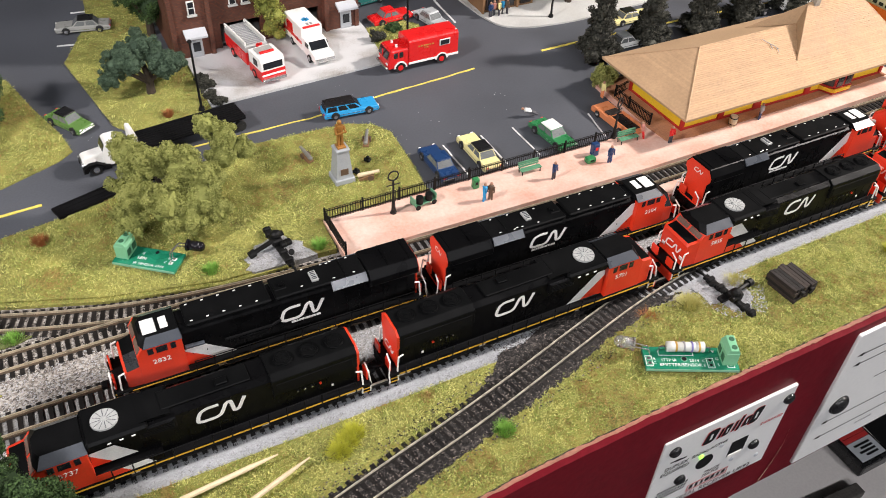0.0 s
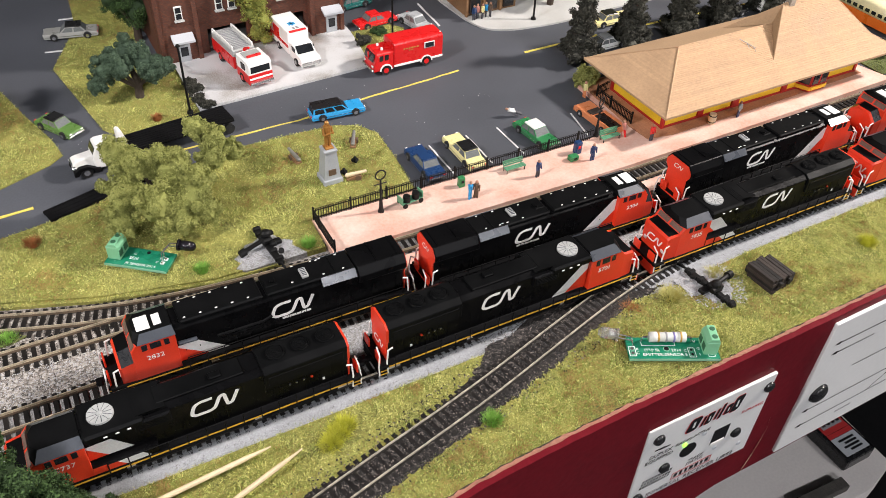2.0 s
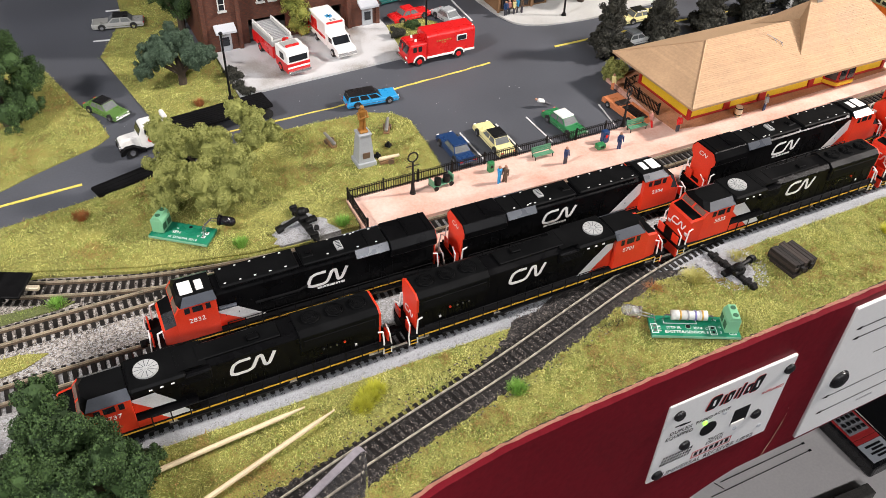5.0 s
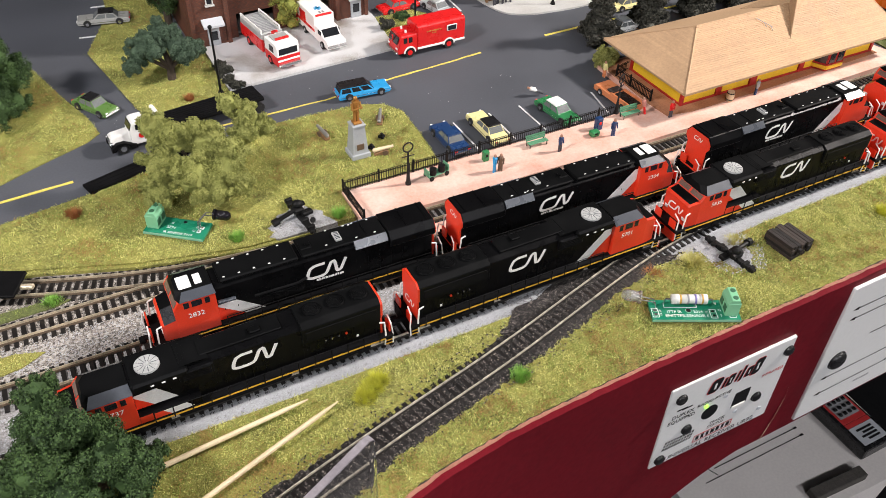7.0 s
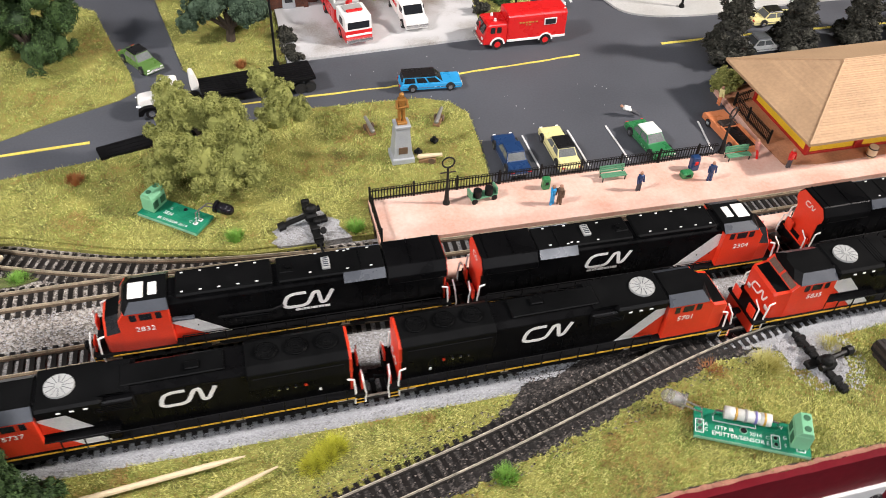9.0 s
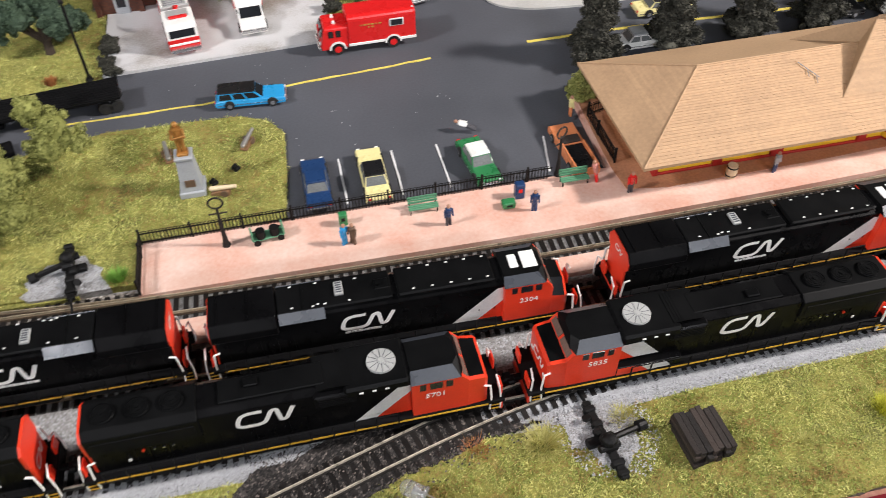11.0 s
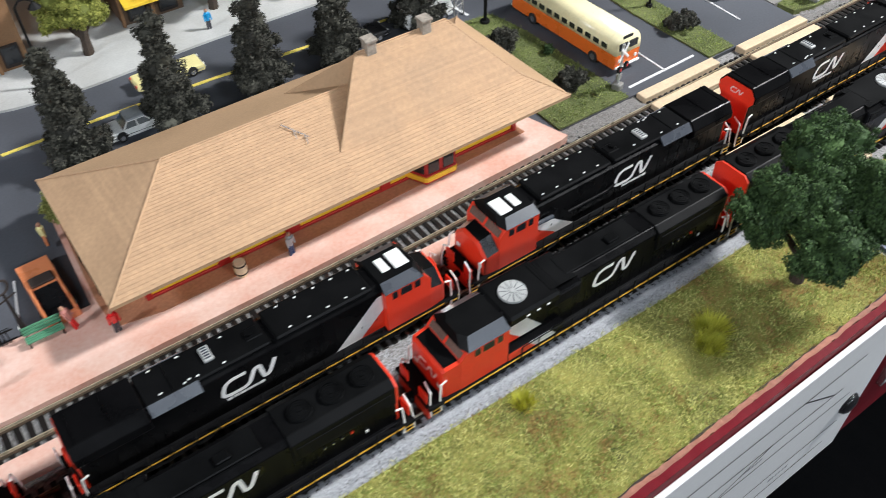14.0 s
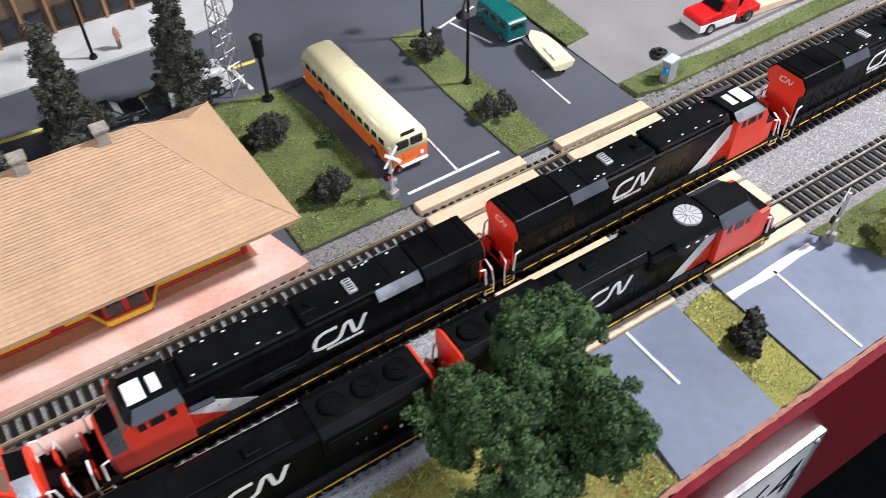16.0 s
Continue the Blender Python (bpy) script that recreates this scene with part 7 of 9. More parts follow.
def bus(m):
    L, W, H = 0.073, 0.0158, 0.0192
    ob = thing("transit_bus", m, "orange and cream model transit bus with rounded roof", "bus")
    bm = BM()
    side(bm, [(-L / 2, 0.0022), (L / 2, 0.0022), (L / 2 + 0.0003, 0.0098), (-L / 2 - 0.0003, 0.0098)], W, 0.0008)
    part("lower_body", bm, C["busorange"], ob, "orange lower body")
    bm = BM()
    loaf(bm, -L / 2 - 0.0002, L / 2 + 0.0002, W * 0.995, 0.0096, H, 0.0052, n=6, bevel=0)
    for v in bm.verts:
        e = abs(v.co.x) - L / 2
        if e > -0.001 and v.co.z > 0.0125:
            v.co.x -= math.copysign((v.co.z - 0.0125) * 0.3, v.co.x)
    up = part("upper_body", bm, C["buscream"], ob, "cream window band and rounded roof", True)
    for s in (-1, 1):
        for k in range(12):
            bm = BM()
            x = -L * 0.42 + k * L * 0.074
            box(bm, (x, s * (W * 0.496), 0.0122), (L * 0.05, 0.0006, 0.0025), 0.0002)
            part("window", bm, darkglass, up)
    bm = BM()
    for s in (-1, 1):
        box(bm, (L / 2 - 0.0004, s * W * 0.2, 0.0132), (0.0014, W * 0.34, 0.0034), 0.0002)
    part("windscreen", bm, darkglass, up)
    bm = BM()
    box(bm, (L / 2 - 0.0016, 0, 0.0171), (0.0016, W * 0.4, 0.0014), 0.0002)
    part("destination_box", bm, darkglass, up)
    bm = BM()
    box(bm, (-L / 2 + 0.0004, 0, 0.0132), (0.0012, W * 0.6, 0.0034), 0.0002)
    part("rear_window", bm, darkglass, up)
    for s in (-1, 1):
        bm = BM()
        box(bm, (s * (L / 2 + 0.0006), 0, 0.0034), (0.0012, W * 0.98, 0.0014), 0.0004)
        part("bumper", bm, white, ob)
    for s in (-1, 1):
        bm = BM()
        rod(bm, (L / 2, s * W * 0.33, 0.0065), (L / 2 + 0.0006, s * W * 0.33, 0.0065), 0.0009, n=10)
        part("headlight", bm, white, ob)
    wheels(ob, (L * 0.31, -L * 0.28), W / 2 - 0.001, 0.003)
    return ob


bus(pose(0.2815, 0.1325, 0.0003, 0, 0, -88.5))


def van(m, label, paint):
    ob = thing("van", m, label, "van")
    L, W, H = 0.027, 0.0108, 0.0118
    bm = BM()
    side(bm, [(-L / 2, 0.0014), (L / 2, 0.0014), (L / 2, 0.0068), (L * 0.44, H - 0.0006), (L * 0.38, H), (-L * 0.44, H), (-L / 2, H - 0.001)], W, 0.0008)
    b = part("body", bm, paint, ob)
    for s in (-1, 1):
        for x in (-0.0085, -0.002, 0.0055):
            bm = BM()
            box(bm, (x, s * (W / 2 - 0.0001), 0.0086), (0.0052, 0.0005, 0.0026), 0.0002)
            part("window", bm, darkglass, b)
    bm = BM()
    box(bm, (-L / 2, 0, 0.0086), (0.0005, W * 0.66, 0.0024), 0.0002)
    part("rear_window", bm, darkglass, b)
    bm = BM()
    side(bm, [(L * 0.492, 0.0075), (L * 0.5, 0.0075), (L * 0.452, 0.0106), (L * 0.445, 0.0106)], W * 0.76, 0)
    part("windscreen", bm, darkglass, b)
    for s in (-1, 1):
        bm = BM()
        box(bm, (s * (L / 2 + 0.0002), 0, 0.0022), (0.0008, W * 0.96, 0.001), 0.0003)
        part("bumper", bm, chrome, ob)
    wheels(ob, (L * 0.3, -L * 0.3), W / 2 - 0.0009, 0.0021)
    return ob


van(pose(0.369, 0.157, 0.0003, 0, 0, 88), "teal model van parked with a boat trailer", C["teal"])
van(pose(0.2315, 0.1875, 0.0003, 0, 0, 0), "white model van in the far street", C["white"])


def boat(m):
    ob = thing("boat_trailer", m, "cream model speedboat on a small trailer", "boat")
    bm = BM()
    n = 9
    rows = []
    for i in range(n):
        s = i / (n - 1)
        x = -0.0125 + 0.028 * s
        w = 0.0056 * math.sqrt(max(0.0, 1 - (max(0, s - 0.3) / 0.7) ** 2.4))
        w = max(0.0004, w)
        rows.append([bm.verts.new(p) for p in ((x, -w, 0.0062 + 0.001 * s), (x, -w * 0.8, 0.0035 + 0.001 * s), (x, 0, 0.0026 + 0.0018 * s), (x, w * 0.8, 0.0035 + 0.001 * s), (x, w, 0.0062 + 0.001 * s))])
    for a, b in zip(rows, rows[1:]):
        for j in range(4):
            bm.faces.new((a[j], a[j + 1], b[j + 1], b[j]))
        bm.faces.new((a[4], a[0], b[0], b[4]))
    bm.faces.new(rows[0])
    bmesh.ops.recalc_face_normals(bm, faces=bm.faces[:])
    hull = part("hull", bm, C["buscream"], ob, "cream hull with a white deck")
    bm = BM()
    box(bm, (-0.0035, 0, 0.0068), (0.012, 0.0058, 0.0006), 0.0003)
    part("cockpit", bm, C["buscream"], hull)
    bm = BM()
    for x in (-0.006, -0.001):
        box(bm, (x, 0, 0.0073), (0.0016, 0.0052, 0.0008), 0.0002)
    part("seat", bm, white, hull)
    bm = BM()
    rod(bm, (-0.013, 0, 0.0022), (0.021, 0, 0.0022), 0.0006, n=6)
    rod(bm, (-0.004, -0.005, 0.0019), (-0.004, 0.005, 0.0019), 0.0005, n=6)
    part("trailer_frame", bm, chassis, ob)
    wheels(ob, (-0.004,), 0.0052, 0.0019)
    return ob


boat(pose(0.3715, 0.124, 0.0003, 0, 0, 84))


def tow_truck(m):
    ob = thing("tow_truck", m, "red and white model tow truck in the yard", "truck")
    bm = BM()
    side(bm, [(-0.002, 0.0025), (0.0195, 0.0025), (0.0195, 0.0082), (0.018, 0.0092), (0.008, 0.0098), (0.006, 0.0148), (-0.002, 0.0148)], 0.0125, 0.0006)
    cab = part("cab", bm, C["firered"], ob)
    bm = BM()
    side(bm, [(-0.0021, 0.0024), (0.0196, 0.0024), (0.0196, 0.0062), (-0.0021, 0.0062)], 0.0128, 0.0003)
    part("lower_panel", bm, white, cab, "cream lower panels")
    bm = BM()
    side(bm, [(0.0083, 0.0102), (0.0088, 0.0102), (0.007, 0.014), (0.0064, 0.014)], 0.0102, 0)
    part("windscreen", bm, darkglass, cab)
    bm = BM()
    box(bm, (-0.0095, 0, 0.0052), (0.0155, 0.0125, 0.0034), 0.0004)
    part("bed", bm, C["firered"], ob)
    bm = BM()
    rod(bm, (-0.004, -0.003, 0.006), (-0.0165, 0, 0.0145), 0.0007, n=6)
    rod(bm, (-0.004, 0.003, 0.006), (-0.0165, 0, 0.0145), 0.0007, n=6)
    box(bm, (-0.006, 0, 0.0095), (0.004, 0.006, 0.005), 0.0004)
    part("boom", bm, chassis, ob)
    wheels(ob, (0.013, -0.01), 0.0054, 0.0029)
    return ob


tow_truck(pose(0.459, 0.104, 0.0007, 0, 0, 176))

# ---- plants ----
def foliage(name, blobs, count, size, mat, parent, seed, flat=1.0):
    """Many small leaves over a set of lumps, and dark lumps within that close the gaps."""
    rng = np.random.default_rng(seed)
    blobs = np.array(blobs, float)
    cores = blobs
    sub = []
    for x, y, z, q in blobs:
        sub.append((x, y, z, q * 0.7))
        for k in range(17):
            e = rng.normal(size=3)
            e[2] = e[2] * 0.8 + 0.25
            e /= np.linalg.norm(e)
            o = q * rng.uniform(0.55, 0.95)
            sub.append((x + e[0] * o, y + e[1] * o, z + e[2] * o * flat, q * rng.uniform(0.17, 0.36)))
    blobs = np.array(sub)
    wts = blobs[:, 3] ** 2
    count = int(count * 2.4)
    k = rng.choice(len(blobs), count, p=wts / wts.sum())
    d = rng.normal(size=(count, 3))
    d /= np.linalg.norm(d, axis=1)[:, None]
    lump = np.zeros(count)
    for turn in range(7):
        w = rng.normal(size=3) * (2.4 if turn < 4 else 6.0)
        lump += (0.3 if turn < 4 else 0.18) * np.sin(d @ w + k * 2.39 * (turn + 1))
    r = blobs[k, 3] * (0.88 + 0.3 * lump + rng.uniform(-0.3, 0.1, count))
    c = blobs[k, :3] + d * r[:, None] * np.array([1, 1, flat])
    u = rng.normal(size=(count, 3))
    u -= d * (u * d).sum(1)[:, None] * 0.6
    u /= np.linalg.norm(u, axis=1)[:, None]
    w = np.cross(d + rng.normal(0, 0.5, (count, 3)), u)
    w /= np.linalg.norm(w, axis=1)[:, None]
    s = size * 0.76 * rng.uniform(0.5, 1.3, (count, 1))
    v = np.empty((count * 3, 3))
    v[0::3], v[1::3], v[2::3] = c - u * s * 0.5, c + u * s * 0.5, c + w * s
    me = bpy.data.meshes.new(name)
    me.vertices.add(count * 3)
    me.vertices.foreach_set("co", v.ravel())
    me.loops.add(count * 3)
    me.loops.foreach_set("vertex_index", np.arange(count * 3, dtype=np.int32))
    me.polygons.add(count)
    me.polygons.foreach_set("loop_start", np.arange(0, count * 3, 3, dtype=np.int32))
    me.update()
    me.materials.append(mat)
    ob = new(name, me)
    ob.parent = parent
    bm = BM()
    for i, (x, y, z, q) in enumerate(cores):
        res = bmesh.ops.create_icosphere(bm, subdivisions=2, radius=q * 0.6, matrix=Matrix.Translation((x, y, z)))
        for vt in res["verts"]:
            o = vt.co - Vector((x, y, z))
            vt.co = Vector((x, y, z)) + Vector((o.x, o.y, o.z * flat)) * (1 + 0.35 * noise.noise(o.normalized() * 2.4 + Vector((i * 7.3, 0, 0))))
    core = part("inner_crown", bm, mat, parent)
    return ob


def tree(m, label, h, blobs, mat, count, size, seed, name="tree", trunk=0.0028):
    ob = thing(name, m, label, "tree")
    bm = BM()
    limb(bm, [(0, 0, -0.003), (0.0008, 0.0005, h * 0.22), (-0.0005, 0.001, h * 0.5)], trunk, trunk * 0.6)
    for x, y, z, r in blobs[:5]:
        limb(bm, [(0, 0, h * 0.2), (x * 0.5, y * 0.5, (h * 0.2 + z) * 0.5), (x, y, z)], trunk * 0.55, trunk * 0.25)
    part("trunk", bm, bark, ob)
    foliage("crown", blobs, count, size, mat, ob, seed)
    return ob


def lumps(n, rx, ry, z0, z1, r, seed, taper=0.5):
    rng = np.random.default_rng(seed)
    out = []
    for i in range(n):
        s = i / max(1, n - 1)
        z = z0 + (z1 - z0) * s
        k = 1 - taper * s ** 1.5
        a = i * 2.4 + rng.uniform(-0.5, 0.5)
        q = math.sqrt(rng.uniform(0.25, 1))
        out.append((rx * k * q * math.cos(a), ry * k * q * math.sin(a), z, r * rng.uniform(0.75, 1.15) * (1 - 0.25 * s)))
    return out


tree(pose(-0.2275, 0.1225, 0.0015), "olive green foam-leaf tree on the park lawn", 0.042,
     [(-0.02, 0.006, 0.021, 0.0125), (-0.008, -0.006, 0.019, 0.0125), (0.008, -0.005, 0.018, 0.0125), (-0.012, 0.012, 0.033, 0.0115), (0.003, 0.008, 0.029, 0.012), (0.012, 0.003, 0.024, 0.0105),
      (-0.025, -0.002, 0.013, 0.009), (0.014, -0.008, 0.012, 0.0085), (-0.018, 0.02, 0.036, 0.0095), (0.03, 0.028, 0.025, 0.0095), (0.026, 0.022, 0.018, 0.008), (0.022, 0.032, 0.032, 0.007), (0.0, -0.012, 0.013, 0.009),
      (0.038, 0.026, 0.018, 0.0065)], leaf_olive, 70000, 0.001, 11)
tree(pose(-0.2165, 0.2525, 0.0015), "blue-green oak model tree by the fire station", 0.032,
     [(-0.016, 0.003, 0.018, 0.0085), (-0.008, -0.002, 0.021, 0.009), (0.007, 0.002, 0.02, 0.0095), (0.014, -0.002, 0.016, 0.0085), (0.0, 0.008, 0.026, 0.0095), (-0.010, 0.010, 0.022, 0.008), (-0.022, -0.003, 0.0145, 0.0065),
      (0.017, 0.005, 0.013, 0.007), (0.009, -0.006, 0.015, 0.006)], leaf_blue, 30000, 0.0011, 12)
tree(pose(-0.318, 0.245, 0.0015), "dark green model tree on the west lawn", 0.05,
     lumps(12, 0.019, 0.019, 0.024, 0.056, 0.0125, 5, 0.5) + lumps(7, 0.018, 0.018, 0.009, 0.018, 0.011, 6, 0.0), leaf_green, 36000, 0.0011, 13)
tree(pose(-0.2005, 0.325, 0.0015), "dark green model tree beside the fire station", 0.05,
     lumps(12, 0.014, 0.014, 0.015, 0.06, 0.013, 15, 0.4), leaf_green, 24000, 0.0012, 23)
tree(pose(-0.31, -0.026, -0.002), "dark green model tree at the layout edge", 0.04,
     [(-0.012, 0.012, 0.022, 0.013), (0.006, 0.004, 0.02, 0.013), (-0.01, -0.01, 0.022, 0.013), (0.012, -0.01, 0.018, 0.0115), (-0.006, 0.006, 0.036, 0.0125), (-0.014, -0.004, 0.03, 0.0125),
      (0.008, -0.006, 0.028, 0.0105), (-0.026, 0.002, 0.02, 0.0115), (0.0, -0.02, 0.014, 0.011), (0.018, 0.0, 0.011, 0.008), (-0.008, 0.012, 0.046, 0.0085)], leaf_green, 60000, 0.001, 14)


def cluster(lobes, n, seed):
    """Round lobes (x, y, z, r), each broken into a core and n smaller lumps about it."""
    rng = np.random.default_rng(seed)
    out = [(x, y, z, r * 0.68) for x, y, z, r in lobes]
    for x, y, z, r in lobes:
        for k in range(n):
            e = rng.normal(size=3)
            e /= np.linalg.norm(e)
            o = r * rng.uniform(0.5, 0.68)
            out.append((x + e[0] * o, y + e[1] * o, z + e[2] * o * 0.75, r * rng.uniform(0.32, 0.46)))
    return out


tree(pose(0.24, -0.036, -0.002), "dark green model tree between train and fascia", 0.05,
     cluster([(0.0125, 0.0145, 0.0465, 0.0165), (-0.0145, 0.0105, 0.0355, 0.0165), (0.0125, -0.0095, 0.0425, 0.017), (-0.0095, -0.0095, 0.0335, 0.017), (0.0, 0.002, 0.0385, 0.017)], 9, 16),
     leaf_green, 90000, 0.001, 16)
for i, (x, y) in enumerate(((0.053, 0.1815), (0.096, 0.1815), (0.138, 0.181), (0.179, 0.184), (0.226, 0.184))):
    b = [(0.0012 * math.cos(k * 2.1), 0.0012 * math.sin(k * 2.1), 0.006 + 0.0052 * k, 0.0092 * (1 - 0.068 * k)) for k in range(9)]
    b += [(0.005 * math.cos(k * 2.5), 0.005 * math.sin(k * 2.5), 0.005 + 0.0045 * k, 0.0055 - 0.0003 * k) for k in range(6)]
    b += [(0.0085 * math.cos(k * 1.9 + i), 0.0085 * math.sin(k * 1.9 + i), 0.005 + 0.001 * k, 0.0052) for k in range(4)]
    cyp = tree(pose(x, y, 0.0003, 0, 0, 70 * i), "dark narrow bristly model cypress behind the depot", 0.045, b, leaf_dark, 16000, 0.0012, 30 + i, "cypress_tree", 0.002)
    cyp.scale = (1.2, 1.2, 1.06)
tree(pose(0.082, 0.258, 0.0012), "lime green model tree on the sidewalk", 0.045, lumps(9, 0.011, 0.011, 0.018, 0.044, 0.011, 41, 0.4), leaf_lime, 18000, 0.0012, 41)
tree(pose(0.149, 0.262, 0.0012), "lime green model tree on the sidewalk", 0.045, lumps(9, 0.010, 0.010, 0.018, 0.044, 0.011, 42, 0.4), leaf_lime, 18000, 0.0012, 42)


def bush(x, y, z, w, h, mat, label, seed, count=1800, name="bush"):
    ob = thing(name, pose(x, y, z), label, "bush")
    rng = np.random.default_rng(seed)
    b = [(0, 0, h * 0.4, h * 0.5), (w * 0.25, 0, h * 0.38, h * 0.42), (-w * 0.25, 0, h * 0.36, h * 0.42)]
    b += [(rng.uniform(-w, w) * 0.5, rng.uniform(-w, w) * 0.42, h * rng.uniform(0.2, 0.7), h * rng.uniform(0.16, 0.32)) for k in range(9)]
    foliage("leaf_clump", b, int(count * 1.8), 0.0011, mat, ob, seed)
    return ob


bush(-0.1855, 0.2435, 0.0012, 0.009, 0.007, leaf_dark, "dark bush at the apron edge", 51)
bush(-0.1865, 0.2325, 0.0012, 0.008, 0.006, leaf_dark, "low dark bush at the apron edge", 151, 900)
bush(-0.0685, 0.2565, 0.0012, 0.01, 0.008, leaf_dark, "dark bush on the corner lawn", 52)
bush(-0.053, 0.2665, 0.0012, 0.008, 0.006, leaf_green, "green bush on the corner lawn", 53)
bush(0.0385, 0.152, 0.0003, 0.014, 0.014, leaf_olive, "olive hedge at the depot corner", 54, 3000)
bush(0.2445, 0.141, 0.001, 0.013, 0.014, leaf_dark, "dark bush on the depot lawn", 55, 3500)
bush(0.248, 0.0985, 0.001, 0.012, 0.012, leaf_dark, "dark bush beside the depot", 56, 3500)
bush(0.262, 0.127, 0.001, 0.005, 0.004, leaf_green, "small green bush by the bus", 57, 600)
bush(0.3295, 0.1055, 0.001, 0.016, 0.009, leaf_dark, "dark bush on the parking island", 58, 3500)
bush(0.331, 0.158, 0.001, 0.014, 0.009, leaf_dark, "dark bush on the parking island", 59, 2500)
bush(0.329, -0.034, -0.0012, 0.0105, 0.009, leaf_dark, "dark bush between two grey pads", 60, 4000)
vine = thing("climbing_plant", pose(-0.1305, 0.2835, 0.0012), "lime green climbing plant between two bays", "plant")
foliage("leaf_clump", [(0.003 * math.cos(k * 2.3), 0.0012 * math.sin(k * 1.7), 0.005 + 0.0046 * k, 0.0056 + 0.0005 * k) for k in range(9)]
        + [(-0.009, 0, 0.036, 0.007), (0.012, -0.001, 0.04, 0.0075), (0.02, 0, 0.042, 0.006), (-0.012, 0, 0.043, 0.007)], 7000, 0.0011, leaf_lime, vine, 61)
bush(-0.1865, 0.2515, 0.0012, 0.008, 0.006, leaf_dark, "low dark bush at the apron edge", 152, 900)
bush(-0.1835, 0.2235, 0.0012, 0.008, 0.006, leaf_dark, "low dark bush at the apron edge", 153, 900)
bush(0.405, -0.035, -0.001, 0.02, 0.018, leaf_olive, "shaded olive bush beside the crossing", 62, 4000)


def tuft(x, y, z, r, h, mat, label, seed, n=420):
    ob = thing("grass_tuft", pose(x, y, z), label, "plant", "grass tufts")
    rng = np.random.default_rng(seed)
    a, q = rng.uniform(0, 6.28, n), np.sqrt(rng.uniform(0, 1, n))
    V, F = [], []
    for i in range(n):
        bx, by = r * 0.55 * q[i] * math.cos(a[i]), r * 0.55 * q[i] * math.sin(a[i])
        tx, ty = bx * 1.8 + rng.normal(0, r * 0.18), by * 1.8 + rng.normal(0, r * 0.18)
        hh = h * rng.uniform(0.6, 1.1) * (1 - 0.4 * q[i])
        w = 0.00016
        c, s = math.cos(a[i] + 1.57) * w, math.sin(a[i] + 1.57) * w
        V += [(bx - c, by - s, -0.0008), (bx + c, by + s, -0.0008), (tx, ty, hh)]
        F.append((3 * i, 3 * i + 1, 3 * i + 2))
    raw("fibre_clump", V, F, mat, ob)
    return ob


tuft(-0.1485, -0.0465, -0.001, 0.0052, 0.0055, tuftgreen, "bright green tuft of static grass", 71)
tuft(-0.2015, -0.0225, -0.001, 0.0058, 0.0048, tuftyellow, "yellow-green long grass tuft", 72, 600)
tuft(-0.2095, -0.0278, -0.001, 0.0055, 0.0036, tuftyellow, "yellow-green long grass tuft", 73, 600)
tuft(-0.2055, -0.025, -0.001, 0.006, 0.0038, tuftyellow, "yellow-green long grass tuft", 81, 600)
tuft(-0.1755, 0.0822, 0.0014, 0.005, 0.005, tuftgreen, "bright green tuft of static grass", 74)
tuft(-0.226, 0.0865, 0.0014, 0.0048, 0.005, tuftgreen, "bright green tuft of static grass", 75)
tuft(-0.0375, -0.0232, -0.001, 0.0075, 0.0042, tuftpale, "pale straw tuft of static grass", 76, 700)
tuft(-0.0595, -0.0205, -0.001, 0.0055, 0.0022, tuftred, "low reddish flecked tuft beside the spur", 86, 260)
tuft(0.046, -0.0415, -0.001, 0.0035, 0.002, tuftpale, "small pale dry tuft in the lawn", 87, 160)
tuft(-0.2925, 0.1385, 0.0014, 0.005, 0.005, tuftred, "reddish flowering tuft in the grass", 77)
tuft(-0.213, 0.2235, 0.0014, 0.004, 0.004, tuftred, "reddish flowering tuft in the grass", 78)
tuft(-0.0085, -0.0195, -0.0012, 0.0055, 0.004, tuftpale, "pale straw tuft of static grass", 79)
tuft(0.0785, -0.0365, -0.001, 0.006, 0.005, tuftyellow, "yellow-green tuft of static grass", 80, 600)
tuft(0.1985, -0.034, -0.001, 0.0075, 0.0055, tuftyellow, "yellow-green long grass tuft", 81, 900)
tuft(0.1925, -0.0385, -0.001, 0.0065, 0.005, tuftyellow, "yellow-green long grass tuft", 84, 700)
tuft(0.128, -0.0195, -0.001, 0.005, 0.0045, tuftyellow, "yellow-green tuft of static grass", 82)
tuft(-0.311, 0.0825, -0.001, 0.005, 0.004, tuftgreen, "green weed tuft between tracks", 83)

# ---- sensor boards ----
def pcb(m, L, W, label, lines):
    ob = thing("circuit_board", m, label, "circuit board")
    bm = BM()
    box(bm, (0, 0, 0.0008), (L, W, 0.0016), 0.0001)
    part("board", bm, pcbgreen, ob)
    bm = BM()
    box(bm, (0, -W / 2 - 0.00005, 0.0008), (L, 0.0002, 0.0013))
    part("board_edge", bm, pcbedge, ob)
    for txt, size, x, y in lines:
        words(txt, size, pose(x, y, 0.00165), print_white, ob, "lettering", 0.00003)
    return ob


